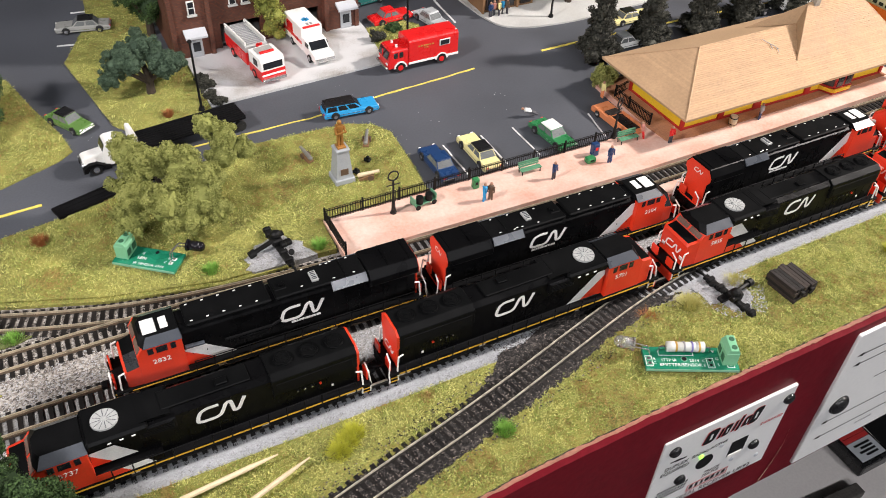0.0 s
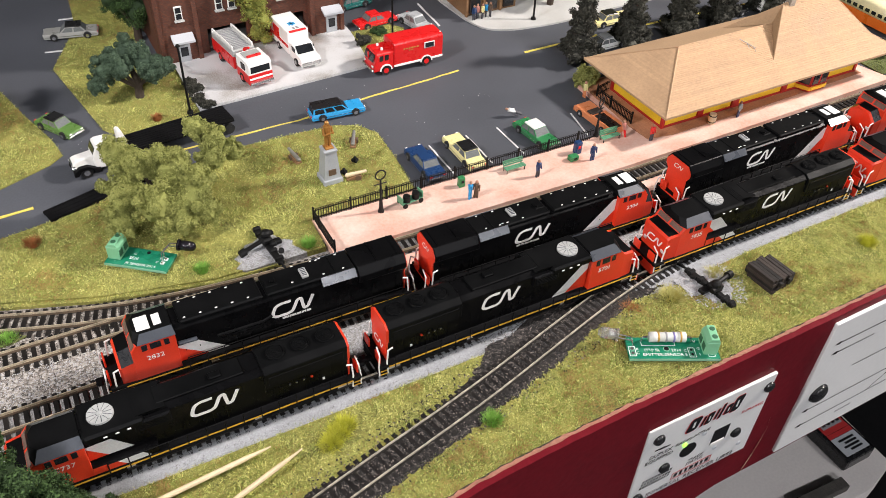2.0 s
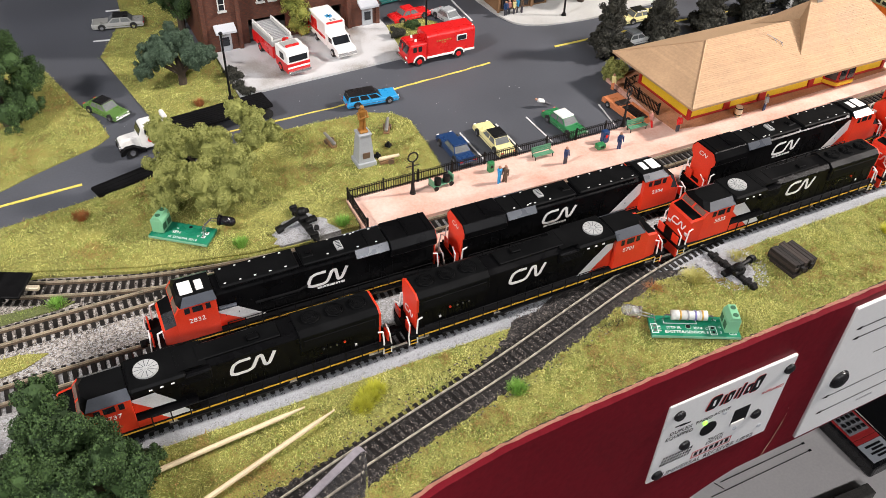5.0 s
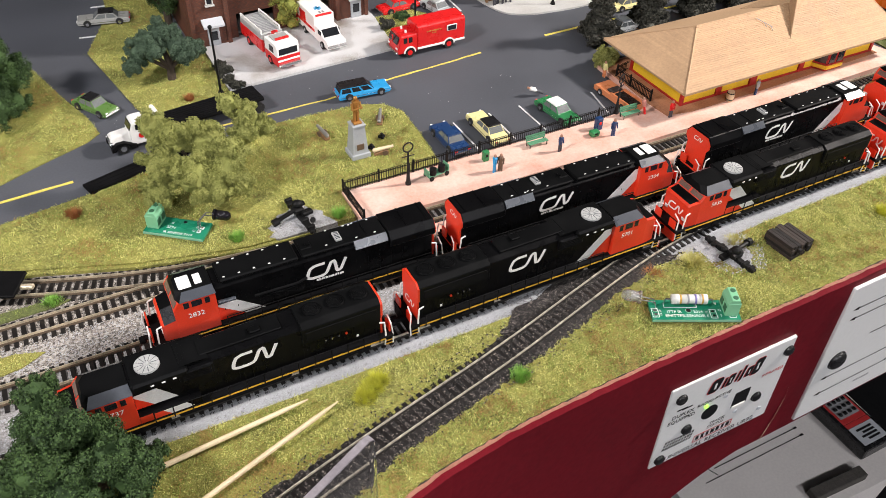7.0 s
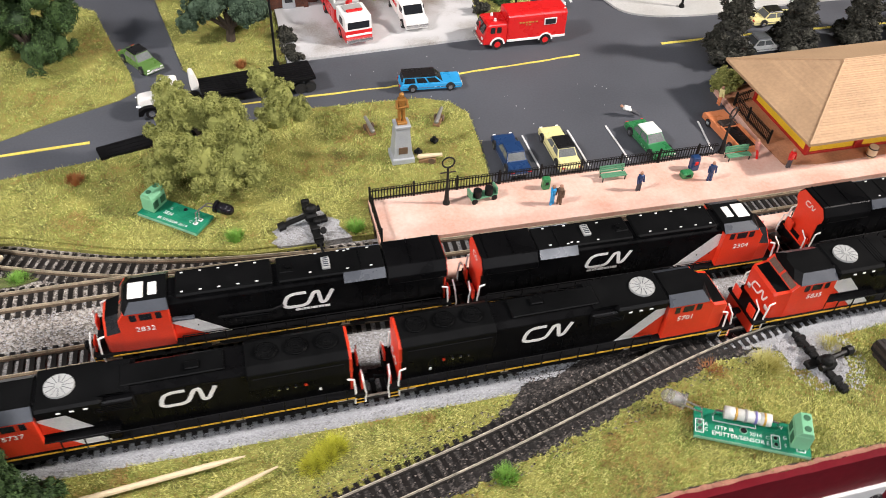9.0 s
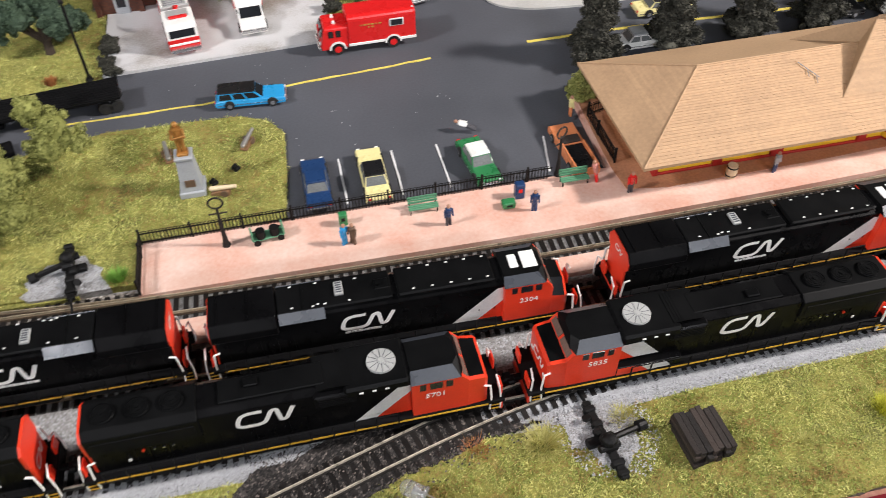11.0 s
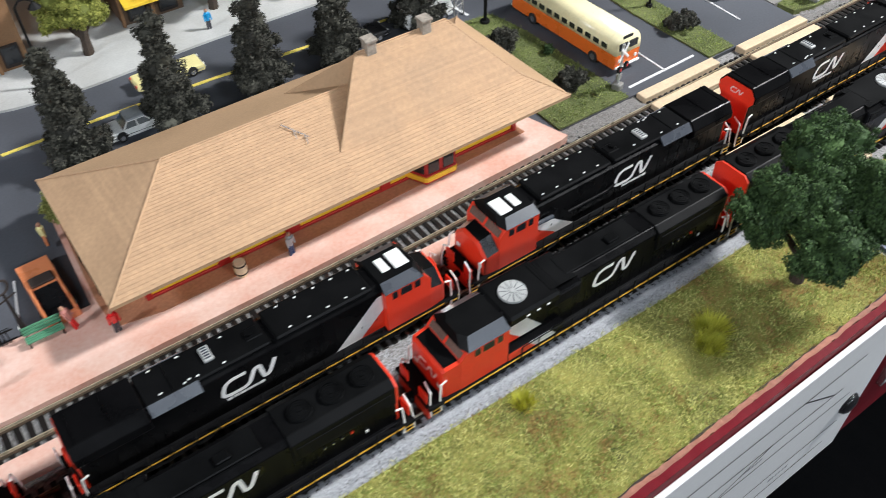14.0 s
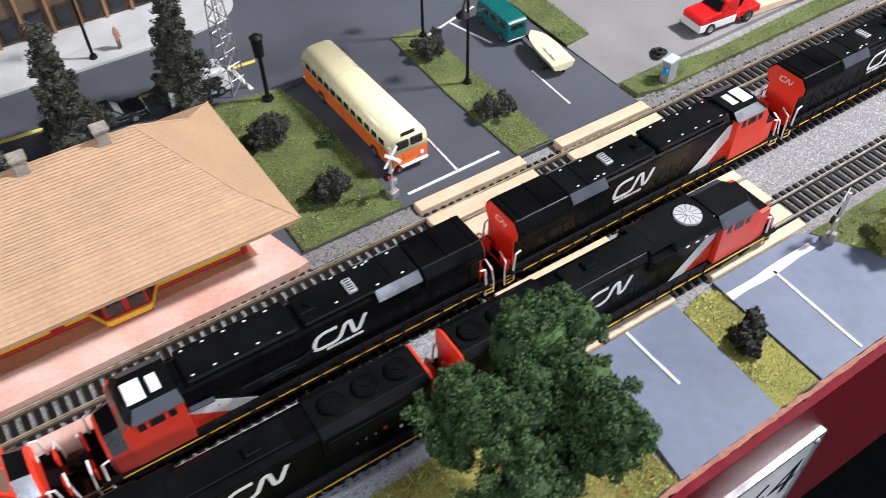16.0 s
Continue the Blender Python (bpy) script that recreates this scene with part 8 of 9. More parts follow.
def block(ob, x, y, rz, turn=0):
    bm = BM()
    box(bm, (x, y, 0.0053), (0.006, 0.009, 0.0074), 0.0003)
    bm2 = part("terminal_block", bm, terminal, ob, "mint green screw terminal block")
    bm = BM()
    side(bm, [(x - 0.003, 0.0088), (x + 0.003, 0.0088), (x + 0.002, 0.0108), (x - 0.0014, 0.0108)], 0.0089, 0.0003)
    bmesh.ops.translate(bm, verts=bm.verts[:], vec=(0, y, 0))
    part("block_top", bm, terminal, bm2)
    for s in (-1, 1):
        bm = BM()
        rod(bm, (x + 0.0004, y + s * 0.0023, 0.0105), (x + 0.0004, y + s * 0.0023, 0.01095), 0.0012, n=14)
        part("screw_well", bm, terminaldark, bm2)
        bm = BM()
        box(bm, (x - 0.0029, y + s * 0.0023, 0.005), (0.0006, 0.0032, 0.0036), 0.0002)
        box(bm, (x + 0.0029, y + s * 0.0023, 0.005), (0.0006, 0.0032, 0.0036), 0.0002)
        part("wire_entry", bm, terminaldark, bm2)


def led(ob, base, tip, mat, r=0.0024):
    base, tip = Vector(base), Vector(tip)
    d = (tip - base).normalized()
    bm = BM()
    rod(bm, base, base + d * 0.001, r * 1.16, n=18)
    rod(bm, base + d * 0.0009, base + d * 0.0062, r, n=18)
    ball(bm, base + d * 0.0062, r, n=18)
    return part("led", bm, mat, ob, "", True)


def lead(ob, pts, r=0.00028):
    bm = BM()
    limb(bm, pts, r, r)
    part("lead_wire", bm, solder, ob)


# darker copy of the block's green: shade of the wells and entries as colour
terminaldark = material("terminal_shadow", (0.03, 0.12, 0.06), 0.6, var=0.2)
b2 = pcb(pose(-0.0603, -0.0497, 0.0004, 0, 0, -26.5), 0.0392, 0.0122, "green printed circuit board with resistor and clear LED",
         (("ITTP IR", 0.0021, -0.0092, -0.0014), ("2014", 0.0021, 0.0014, -0.0014), ("EMITTER/SENSOR", 0.0023, -0.0047, -0.0039), ("+V", 0.002, 0.0098, 0.0036), ("C", 0.002, 0.0053, -0.0016),
          ("E", 0.002, 0.0053, -0.0039), ("G", 0.002, 0.0112, -0.0004), ("S", 0.002, 0.0112, -0.0036), ("A", 0.002, -0.0155, -0.0008), ("C", 0.002, -0.0155, -0.003)))
bm = BM()
for x, y, sx, sy in ((-0.0058, 0.0013, 0.0146, 0.0003), (-0.0131, 0.0024, 0.0003, 0.0025), (0.0015, 0.0024, 0.0003, 0.0025), (-0.0177, 0.0008, 0.0025, 0.0003), (-0.0177, -0.0046, 0.0025, 0.0003),
                     (-0.0191, -0.0019, 0.0003, 0.0056), (-0.0164, -0.0019, 0.0003, 0.0056), (0.008, 0.0, 0.0026, 0.0003), (0.008, -0.0052, 0.0026, 0.0003), (0.0066, -0.0026, 0.0003, 0.0054),
                     (0.0094, -0.0026, 0.0003, 0.0054), (0.0163, -0.0018, 0.003, 0.0003), (0.0163, -0.0049, 0.003, 0.0003), (0.0149, -0.0033, 0.0003, 0.0033), (0.0177, -0.0033, 0.0003, 0.0033)):
    box(bm, (x, y, 0.00165), (sx, sy, 0.00008))
part("silk_outline", bm, print_white, b2)
block(b2, 0.0155, 0.0005, 0)
bm = BM()
rod(bm, (-0.0095, 0.0036, 0.0046), (0.0055, 0.0036, 0.0046), 0.0021, n=18)
rod(bm, (-0.0099, 0.0036, 0.0046), (-0.0062, 0.0036, 0.0046), 0.0023, n=18)
rod(bm, (0.0022, 0.0036, 0.0046), (0.0059, 0.0036, 0.0046), 0.0023, n=18)
rs = part("resistor", bm, resistor, b2, "pale grey power resistor with bands", True)
for x, mt in ((-0.0062, gold), (-0.0028, greyband), (0.0006, violet), (0.0036, gold)):
    bm = BM()
    rod(bm, (x - 0.0004, 0.0036, 0.0046), (x + 0.0004, 0.0036, 0.0046), 0.00234, n=18)
    part("colour_band", bm, mt, rs, "", True)
lead(b2, [(-0.0095, 0.0036, 0.0046), (-0.0125, 0.0036, 0.0046), (-0.0132, 0.0036, 0.0016)], 0.0004)
lead(b2, [(0.0055, 0.0036, 0.0046), (0.0085, 0.0036, 0.0042), (0.0092, 0.0036, 0.0016)], 0.0004)
eye_ = led(b2, (-0.0232, 0.0046, 0.0046), (-0.0325, 0.0066, 0.005), led_clear, 0.0026)
bm = BM()
rod(bm, (-0.0236, 0.0047, 0.0046), (-0.0272, 0.0055, 0.0048), 0.0008, 0.0019, 14)
box(bm, (-0.0255, 0.0038, 0.0046), (0.004, 0.0007, 0.001), 0.0001, -12)
part("reflector_cup", bm, solder, eye_, "silver inner cup")
for s in (-1, 1):
    lead(b2, [(-0.0168, 0.002 + s * 0.001, 0.0014), (-0.0175, 0.003 + s * 0.001, 0.004), (-0.0235, 0.0042 + s * 0.0011, 0.0046)])
for x, y, r, mt in ((-0.0177, -0.0006, 0.0008, solder), (-0.0177, -0.0031, 0.0008, solder), (0.008, -0.0012, 0.0007, inkblack), (0.008, -0.0038, 0.0007, inkblack), (0.0163, -0.0033, 0.0007, solder), (-0.0027, -0.0006, 0.0011, inkblack)):
    bm = BM()
    rod(bm, (x, y, 0.00158), (x, y, 0.00172), r * 1.3, n=14)
    pd = part("pad", bm, pcbedge, b2)
    bm = BM()
    rod(bm, (x, y, 0.0016), (x, y, 0.0019), r, n=12)
    part("solder_joint", bm, mt, pd)
b1 = pcb(pose(-0.2495, 0.1045, 0.0022, 0, 0, -38), 0.030, 0.0125, "green printed circuit board with a black sensor LED",
         (("G", 0.0019, -0.0035, 0.0022), ("SEN", 0.0026, -0.003, -0.0008), ("IR SENSOR 2014", 0.0021, 0.0018, -0.0045), ("E", 0.0018, 0.0092, 0.0015), ("C", 0.0018, 0.0085, -0.0012)))
block(b1, -0.0112, 0.001, 0)
led(b1, (0.0155, 0.008, 0.0058), (0.025, 0.009, 0.0052), led_black)
for s in (-1, 1):
    lead(b1, [(0.011, 0.0005 + s * 0.0011, 0.0014), (0.0105, 0.002 + s * 0.0011, 0.0058), (0.0122, 0.0062 + s * 0.001, 0.0068), (0.0155, 0.008 + s * 0.001, 0.0058)])
for x, y in ((0.0118, 0.0016), (0.0112, -0.0012)):
    bm = BM()
    box(bm, (x, y, 0.00168), (0.0019, 0.0019, 0.0001))
    pd = part("pad", bm, print_white, b1)
    bm = BM()
    rod(bm, (x, y, 0.0016), (x, y, 0.002), 0.0006, n=10)
    part("solder_joint", bm, solder, pd)
bm = BM()
rod(bm, (0.0022, 0.0042, 0.0016), (0.0022, 0.0042, 0.00175), 0.0009, n=12)
part("mounting_hole", bm, inkblack, b1)


# ---- ground throws ----
def ground_throw(m, label):
    ob = thing("switch_stand", m, label, "switch stand")
    bm = BM()
    box(bm, (0, -0.001, 0.0012), (0.003, 0.03, 0.0022), 0.0004)
    for y, w in ((-0.0125, 0.0042), (-0.0065, 0.0038), (0.0085, 0.0046), (0.0122, 0.0036)):
        box(bm, (0.0002, y, 0.0018), (w, 0.0022, 0.003), 0.0005)
    part("base", bm, iron, ob)
    bm = BM()
    box(bm, (0, 0.0015, 0.0036), (0.0052, 0.0062, 0.0034), 0.0008)
    rod(bm, (-0.0026, 0.003, 0.0042), (0.0046, 0.0036, 0.0046), 0.0013, n=10)
    box(bm, (0.0018, -0.0032, 0.0034), (0.003, 0.0028, 0.0026), 0.0006)
    ball(bm, (0.0006, 0.0022, 0.0062), 0.0026, (1.1, 1, 0.8))
    part("lever_housing", bm, iron, ob)
    bm = BM()
    rod(bm, (0.0, 0.001, 0.0045), (-0.0125, -0.001, 0.0028), 0.0011, n=8)
    rod(bm, (-0.0115, -0.001, 0.0029), (-0.0145, -0.0014, 0.0024), 0.0019, n=10)
    part("lever", bm, iron, ob)
    bm = BM()
    box(bm, (0.0042, -0.0008, 0.0018), (0.005, 0.0034, 0.0022), 0.0004)
    rod(bm, (0.003, -0.009, 0.0024), (0.003, -0.0095, 0.0034), 0.0014, n=10)
    part("clamp", bm, iron, ob)
    bm = BM()
    rod(bm, (0.0, -0.016, 0.0015), (0.0, -0.024, 0.0), 0.0006, n=6)
    part("throw_rod", bm, iron, ob)
    return ob


ground_throw(pose(-0.1935, 0.0895, 0.0014, 0, 0, 6), "black cast switch stand on grey gravel")
ground_throw(pose(-0.0175, -0.0275, -0.0012, 0, 0, 186), "black cast switch stand in grey gravel")

# ---- stack of old ties ----
st = thing("timber_stack", pose(0.0128, -0.0338, -0.0012, 0, 0, 4), "stack of dark brown weathered timbers", "timber")
for lay in range(4):
    for k in range(7):
        bm = BM()
        box(bm, ((k - 3) * 0.00205 + random.uniform(-0.0001, 0.0001), random.uniform(-0.0009, 0.0009), 0.0009 + lay * 0.0018), (0.00195, 0.0162 + random.uniform(-0.001, 0.0006), 0.0017 + random.uniform(0, 0.0003)), 0.00014, random.uniform(-0.7, 0.7))
        part("timber", bm, timber, st)


def toothpick(a, b, label):
    a, b = Vector(a), Vector(b)
    d = b - a
    ob = thing("wooden_pick", Matrix.Translation(a), label, "stick", "wooden picks")
    bm = BM()
    limb(bm, [(0, 0, 0), d * 0.15], 0.0003, 0.001)
    limb(bm, [d * 0.15, d * 0.88], 0.001, 0.00105)
    limb(bm, [d * 0.88, d * 0.98], 0.00105, 0.0004)
    part("shaft", bm, toothwood, ob)


toothpick((-0.2305, -0.021, 0.0026), (-0.302, -0.0265, 0.0012), "pale round toothpick lying on the grass")
toothpick((-0.2205, -0.0275, 0.003), (-0.296, -0.0512, 0.0012), "pale round toothpick lying on the grass")

# ---- platform things ----
def fence(m, L, label, gap=0.00135, h=0.0072):
    ob = thing("iron_fence", m, label, "fence")
    for z in (0.0012, h * 0.78):
        bm = BM()
        box(bm, (L / 2, 0, z), (L, 0.0004, 0.0004))
        part("rail", bm, iron, ob)
    n = int(L / gap)
    tb = BM()
    rod(tb, (0, 0, 0), (0, 0, h * 0.86), 0.00023, n=5)
    for k in range(6):
        a0, a1 = math.pi * k / 6, math.pi * (k + 1) / 6
        rod(tb, (gap * 0.5 * (1 - math.cos(a0)), 0, h * 0.86 + gap * 0.5 * math.sin(a0)), (gap * 0.5 * (1 - math.cos(a1)), 0, h * 0.86 + gap * 0.5 * math.sin(a1)), 0.0002, n=4)
    me = bpy.data.meshes.new("picket")
    tb.to_mesh(me)
    tb.free()
    me.materials.append(iron)
    for k in range(n):
        o = new("picket", me)
        o.parent = ob
        o.matrix_local = Matrix.Translation((k * gap, 0, 0))
    for k in range(int(L / 0.02) + 1):
        bm = BM()
        box(bm, (min(L, k * 0.02), 0, h * 0.5), (0.0008, 0.0008, h * 1.06))
        ball(bm, (min(L, k * 0.02), 0, h * 1.06), 0.0006, n=6)
        part("post", bm, iron, ob)
    return ob


fence(pose(-0.1665, 0.0978, 0.0021), 0.171, "black wrought iron fence along the platform")
fence(pose(-0.1665, 0.0705, 0.0021, 0, 0, 90), 0.027, "black wrought iron fence at the platform end")
fence(pose(0.034, 0.1005, 0.0025, 0, 0, 91), 0.032, "black wrought iron fence beside the depot")
fence(pose(0.034, 0.1345, 0.0025, 0, 0, 15), 0.012, "black wrought iron fence beside the depot")


def bench(m):
    ob = thing("park_bench", m, "green slatted model park bench on the platform", "bench", "platform benches")
    for k in range(3):
        bm = BM()
        box(bm, (0, -0.0012 + 0.0011 * k, 0.0026), (0.0125, 0.0009, 0.0004))
        part("seat_slat", bm, benchgreen, ob)
        bm = BM()
        box(bm, (0, 0.0022 + 0.0003 * k, 0.0034 + 0.0011 * k), (0.0125, 0.0004, 0.0009))
        part("back_slat", bm, benchgreen, ob)
    for x in (-0.0055, 0.0055):
        bm = BM()
        rod(bm, (x, -0.0014, 0), (x, -0.0012, 0.0026), 0.0003, n=5)
        rod(bm, (x, 0.002, 0), (x, 0.003, 0.006), 0.0003, n=5)
        part("leg", bm, iron, ob)


bench(pose(-0.0532, 0.0905, 0.0021))
bench(pose(0.0128, 0.0925, 0.0021))


def figurine(x, y, z, rz, top, low, label, lean=0.0, h=0.0112, skin=None):
    """A small plain painted figure: one mesh."""
    bm = BM()
    k = h / 0.0112
    for s in (-1, 1):
        rod(bm, (s * 0.0007 * k, 0, 0), (s * 0.0005 * k, 0, 0.005 * k), 0.0006 * k, 0.0007 * k, 8, 1)
        rod(bm, (s * 0.0015 * k, 0, 0.0084 * k), (s * 0.0017 * k, -0.0007 * k, 0.005 * k), 0.00048 * k, 0.0004 * k, 7, 0)
    rod(bm, (0, 0, 0.0048 * k), (0, 0, 0.0088 * k), 0.001 * k, 0.0014 * k, 10, 0)
    ball(bm, (0, 0, 0.0088 * k), 0.0012 * k, (1.1, 0.8, 0.5), 8, 0)
    ball(bm, (0, 0, 0.0101 * k), 0.00085 * k, (1, 1, 1.15), 8, 2)
    ob = link("figurine", bm, [top, low, skin or figskin])
    ob.matrix_world = pose(x, y, z, lean, 0, rz)
    return tagged(ob, label, "figurine", "little painted figures")


figskin = material("figure_tan", (0.42, 0.22, 0.14), 0.6, var=0.15)
figgrey = material("figure_dark", (0.05, 0.05, 0.06), 0.6, var=0.2)
figbrown = material("figure_brown", (0.13, 0.08, 0.05), 0.6, var=0.2)
figpink = material("figure_pink", (0.55, 0.24, 0.2), 0.6, var=0.15)
Z = 0.0021
figurine(-0.0875, 0.0792, Z, 30, C["blue"], C["blue"], "small painted figure in light blue on the platform")
figurine(-0.0842, 0.0787, Z, -40, figbrown, figbrown, "small painted figure in brown on the platform")
figurine(-0.045, 0.0802, Z, 10, C["navy"], figgrey, "small painted figure in navy on the platform")
figurine(-0.0088, 0.0802, Z, -15, C["navy"], C["navy"], "small painted figure in dark blue on the platform")
figurine(0.0225, 0.091, 0.0025, 60, figpink, C["firered"], "small painted figure in pink and red leaning", -12)
figurine(0.0335, 0.0812, 0.0025, 0, C["firered"], figgrey, "small painted figure with red top by the depot")
figurine(0.0985, 0.0792, Z, 20, C["silver"], C["navy"], "small painted figure in pale shirt and navy trousers by the depot")
figurine(0.0262, 0.137, 0.0025, 90, C["cream"], carpaint["orange"], "small yellow painted figure beside the depot")
figurine(-0.0185, 0.138, 0.0018, 70, C["white"], figgrey, "small painted figure in white behind the patrol car", -68)
for i, (x, mt) in enumerate(((0.0175, C["navy"]), (0.021, figpink), (0.0245, C["cream"]), (0.028, C["blue"]), (0.031, figbrown))):
    figurine(x, 0.2585 + 0.0012 * (i % 2), 0.0012, 20 * i, mt, figgrey, "small painted figure standing outside the shop")
figurine(0.186, 0.246, 0.0012, 0, C["white"], C["firered"], "small painted figure in red and white on the sidewalk")
figurine(0.139, 0.244, 0.0012, 0, C["blue"], figgrey, "small painted figure in blue on the sidewalk")
figurine(0.214, 0.241, 0.0012, 50, figskin, figbrown, "small tan painted figure on the sidewalk")

bar = thing("barrel", pose(0.079, 0.0808, Z), "tan wooden barrel on the platform", "barrel")
bm = BM()
rod(bm, (0, 0, 0), (0, 0, 0.0032), 0.0021, 0.0025, 14)
rod(bm, (0, 0, 0.0032), (0, 0, 0.0064), 0.0025, 0.0021, 14)
part("stave_drum", bm, toothwood, bar)
for z in (0.0012, 0.0052):
    bm = BM()
    rod(bm, (0, 0, z), (0, 0, z + 0.0005), 0.00245, n=14)
    part("hoop", bm, iron, bar)

# round-topped post
pc = thing("platform_lamp", pose(-0.1335, 0.0895, Z), "dark green cast post with ring and crossbar", "lamp post")
bm = BM()
rod(bm, (0, 0, 0), (0, 0, 0.0012), 0.0017, 0.0015, 10)
rod(bm, (0, 0, 0.0012), (0, 0, 0.0075), 0.0012, 0.0008, 10)
rod(bm, (0, 0, 0.0075), (0, 0, 0.0202), 0.0007, 0.0005, 8)
part("post", bm, timber, pc)
bm = BM()
rod(bm, (-0.0036, 0, 0.0175), (0.0036, 0, 0.0175), 0.00032, n=6)
part("crossbar", bm, timber, pc)
bm = BM()
hoop = [[bm.verts.new(((0.0027 + 0.0004 * math.cos(b)) * math.cos(a), 0.0004 * math.sin(b), 0.0228 + (0.0027 + 0.0004 * math.cos(b)) * math.sin(a)))
         for b in (2 * math.pi * q / 6 for q in range(6))] for a in (2 * math.pi * k / 20 for k in range(20))]
for k in range(20):
    for q in range(6):
        bm.faces.new((hoop[k][q], hoop[(k + 1) % 20][q], hoop[(k + 1) % 20][(q + 1) % 6], hoop[k][(q + 1) % 6]))
bmesh.ops.recalc_face_normals(bm, faces=bm.faces[:])
part("ring", bm, timber, pc)
pl2 = copy_thing(pc, pose(0.0075, 0.099, Z, 0, 0, 25))
vb = thing("baggage_cart", pose(-0.117, 0.0895, Z, 0, 0, 8), "green baggage cart carrying two black drums", "cart")
bm = BM()
box(bm, (0, 0, 0.0022), (0.0125, 0.005, 0.0008), 0.0002)
part("cart_deck", bm, benchgreen, vb)
for x in (-0.0062, 0.0062):
    bm = BM()
    box(bm, (x, 0, 0.0042), (0.0008, 0.0048, 0.004), 0.0002)
    part("cart_end", bm, benchgreen, vb)
for x in (-0.0028, 0.0028):
    bm = BM()
    rod(bm, (x, -0.0008, 0.0026), (x, -0.0008, 0.0062), 0.0019, n=12)
    part("drum", bm, iron, vb, "black drum")
    for s in (-1, 1):
        bm = BM()
        rod(bm, (x * 1.7, s * 0.0026, 0.0014), (x * 1.7, s * 0.0031, 0.0014), 0.0014, n=12)
        part("wheel", bm, iron, vb)
for x, y, z, sx, sy, sz, mt, nm, lb in ((-0.0865, 0.0905, Z, 0.0036, 0.003, 0.0062, carpaint["green"], "litter_bin", "dark green litter bin by the fence"),
                                         (-0.0125, 0.0895, Z, 0.0042, 0.0036, 0.0078, C["navy"], "mail_box", "dark blue mail box with a red badge"),
                                         (-0.0185, 0.0848, Z, 0.0058, 0.0042, 0.0034, carpaint["green"], "planter", "low round green planter on the platform")):
    ob = thing(nm, pose(x, y, z), lb, nm.replace("_", " "))
    bm = BM()
    box(bm, (0, 0, sz / 2), (sx, sy, sz), sx * 0.22, seg=3)
    b = part("body", bm, mt, ob)
    bm = BM()
    box(bm, (0, -sy / 2, sz * 0.6), (sx * 0.4, 0.0004, sz * 0.25), 0.0001)
    part("badge" if nm == "mail_box" else "flap", bm, C["firered"] if nm == "mail_box" else iron, ob)

# ---- monument and cannons ----
mo = thing("monument", pose(-0.1458, 0.127, 0.0012), "grey stone plinth of a small park monument", "monument")
bm = BM()
box(bm, (0, 0, 0.0015), (0.0108, 0.0108, 0.003), 0.0003)
part("plinth_foot", bm, statue_stone, mo)
bm = BM()
bmesh.ops.create_cone(bm, cap_ends=True, segments=4, radius1=0.0063, radius2=0.0046, depth=0.016, matrix=Matrix.Translation((0, 0, 0.011)) @ Matrix.Rotation(math.pi / 4, 4, "Z"))
part("plinth_shaft", bm, statue_stone, mo)
bm = BM()
box(bm, (0, 0, 0.0196), (0.0076, 0.0076, 0.0013), 0.0003)
part("plinth_cap", bm, statue_stone, mo)
bm = BM()
box(bm, (0, -0.0042, 0.0072), (0.0042, 0.0005, 0.0036), 0.0001)
part("plaque", bm, figbrown, mo, "brown plaque")
bm = BM()
box(bm, (0, 0, 0.0005), (0.004, 0.004, 0.001), 0.0002)
for s in (-1, 1):
    rod(bm, (s * 0.0009, 0, 0.0008), (s * 0.0007, 0, 0.0062), 0.0007, 0.0009, 8)
    rod(bm, (s * 0.0019, 0, 0.0102), (s * 0.0022, -0.0014, 0.0072), 0.0006, 0.0005, 8)
rod(bm, (0, 0, 0.006), (0, 0, 0.0108), 0.0014, 0.0018, 10)
rod(bm, (-0.0022, -0.0016, 0.0074), (0.0026, -0.0018, 0.0082), 0.0004, n=6)
ball(bm, (0, 0, 0.0123), 0.0011)
sa = link("statue", bm, bronze)
sa.matrix_world = pose(-0.1458, 0.127, 0.0012 + 0.02025)
sa.scale = (1.15, 1.15, 1.2)
tagged(sa, "gold painted soldier statue on the plinth", "statue")


def cannon(m, barrel):
    ob = thing("cannon", m, "small grey model cannon on the lawn", "cannon", "monument cannons")
    bm = BM()
    rod(bm, (-0.0045, 0, 0.0028), (0.006, 0, 0.0042), 0.0012, 0.0008, 12)
    ball(bm, (-0.0046, 0, 0.0028), 0.0012, n=8)
    part("barrel", bm, barrel, ob)
    bm = BM()
    side(bm, [(-0.005, 0.0), (0.003, 0.0), (0.003, 0.0024), (-0.001, 0.0024), (-0.005, 0.001)], 0.0034, 0.0002)
    part("carriage", bm, timberlight, ob)
    for s in (-1, 1):
        bm = BM()
        rod(bm, (0.001, s * 0.0018, 0.0016), (0.001, s * 0.0024, 0.0016), 0.0016, n=12)
        part("wheel", bm, figbrown, ob)


gun = material("gun_grey", (0.28, 0.27, 0.25), 0.45, 0.4, var=0.2)
cannon(pose(-0.1565, 0.1515, 0.0014, 0, 0, 100), gun)
cannon(pose(-0.1212, 0.1525, 0.0014, 0, 0, 62), gun)
cannon(pose(-0.1335, 0.1215, 0.0014, 0, 0, -12), toothwood)
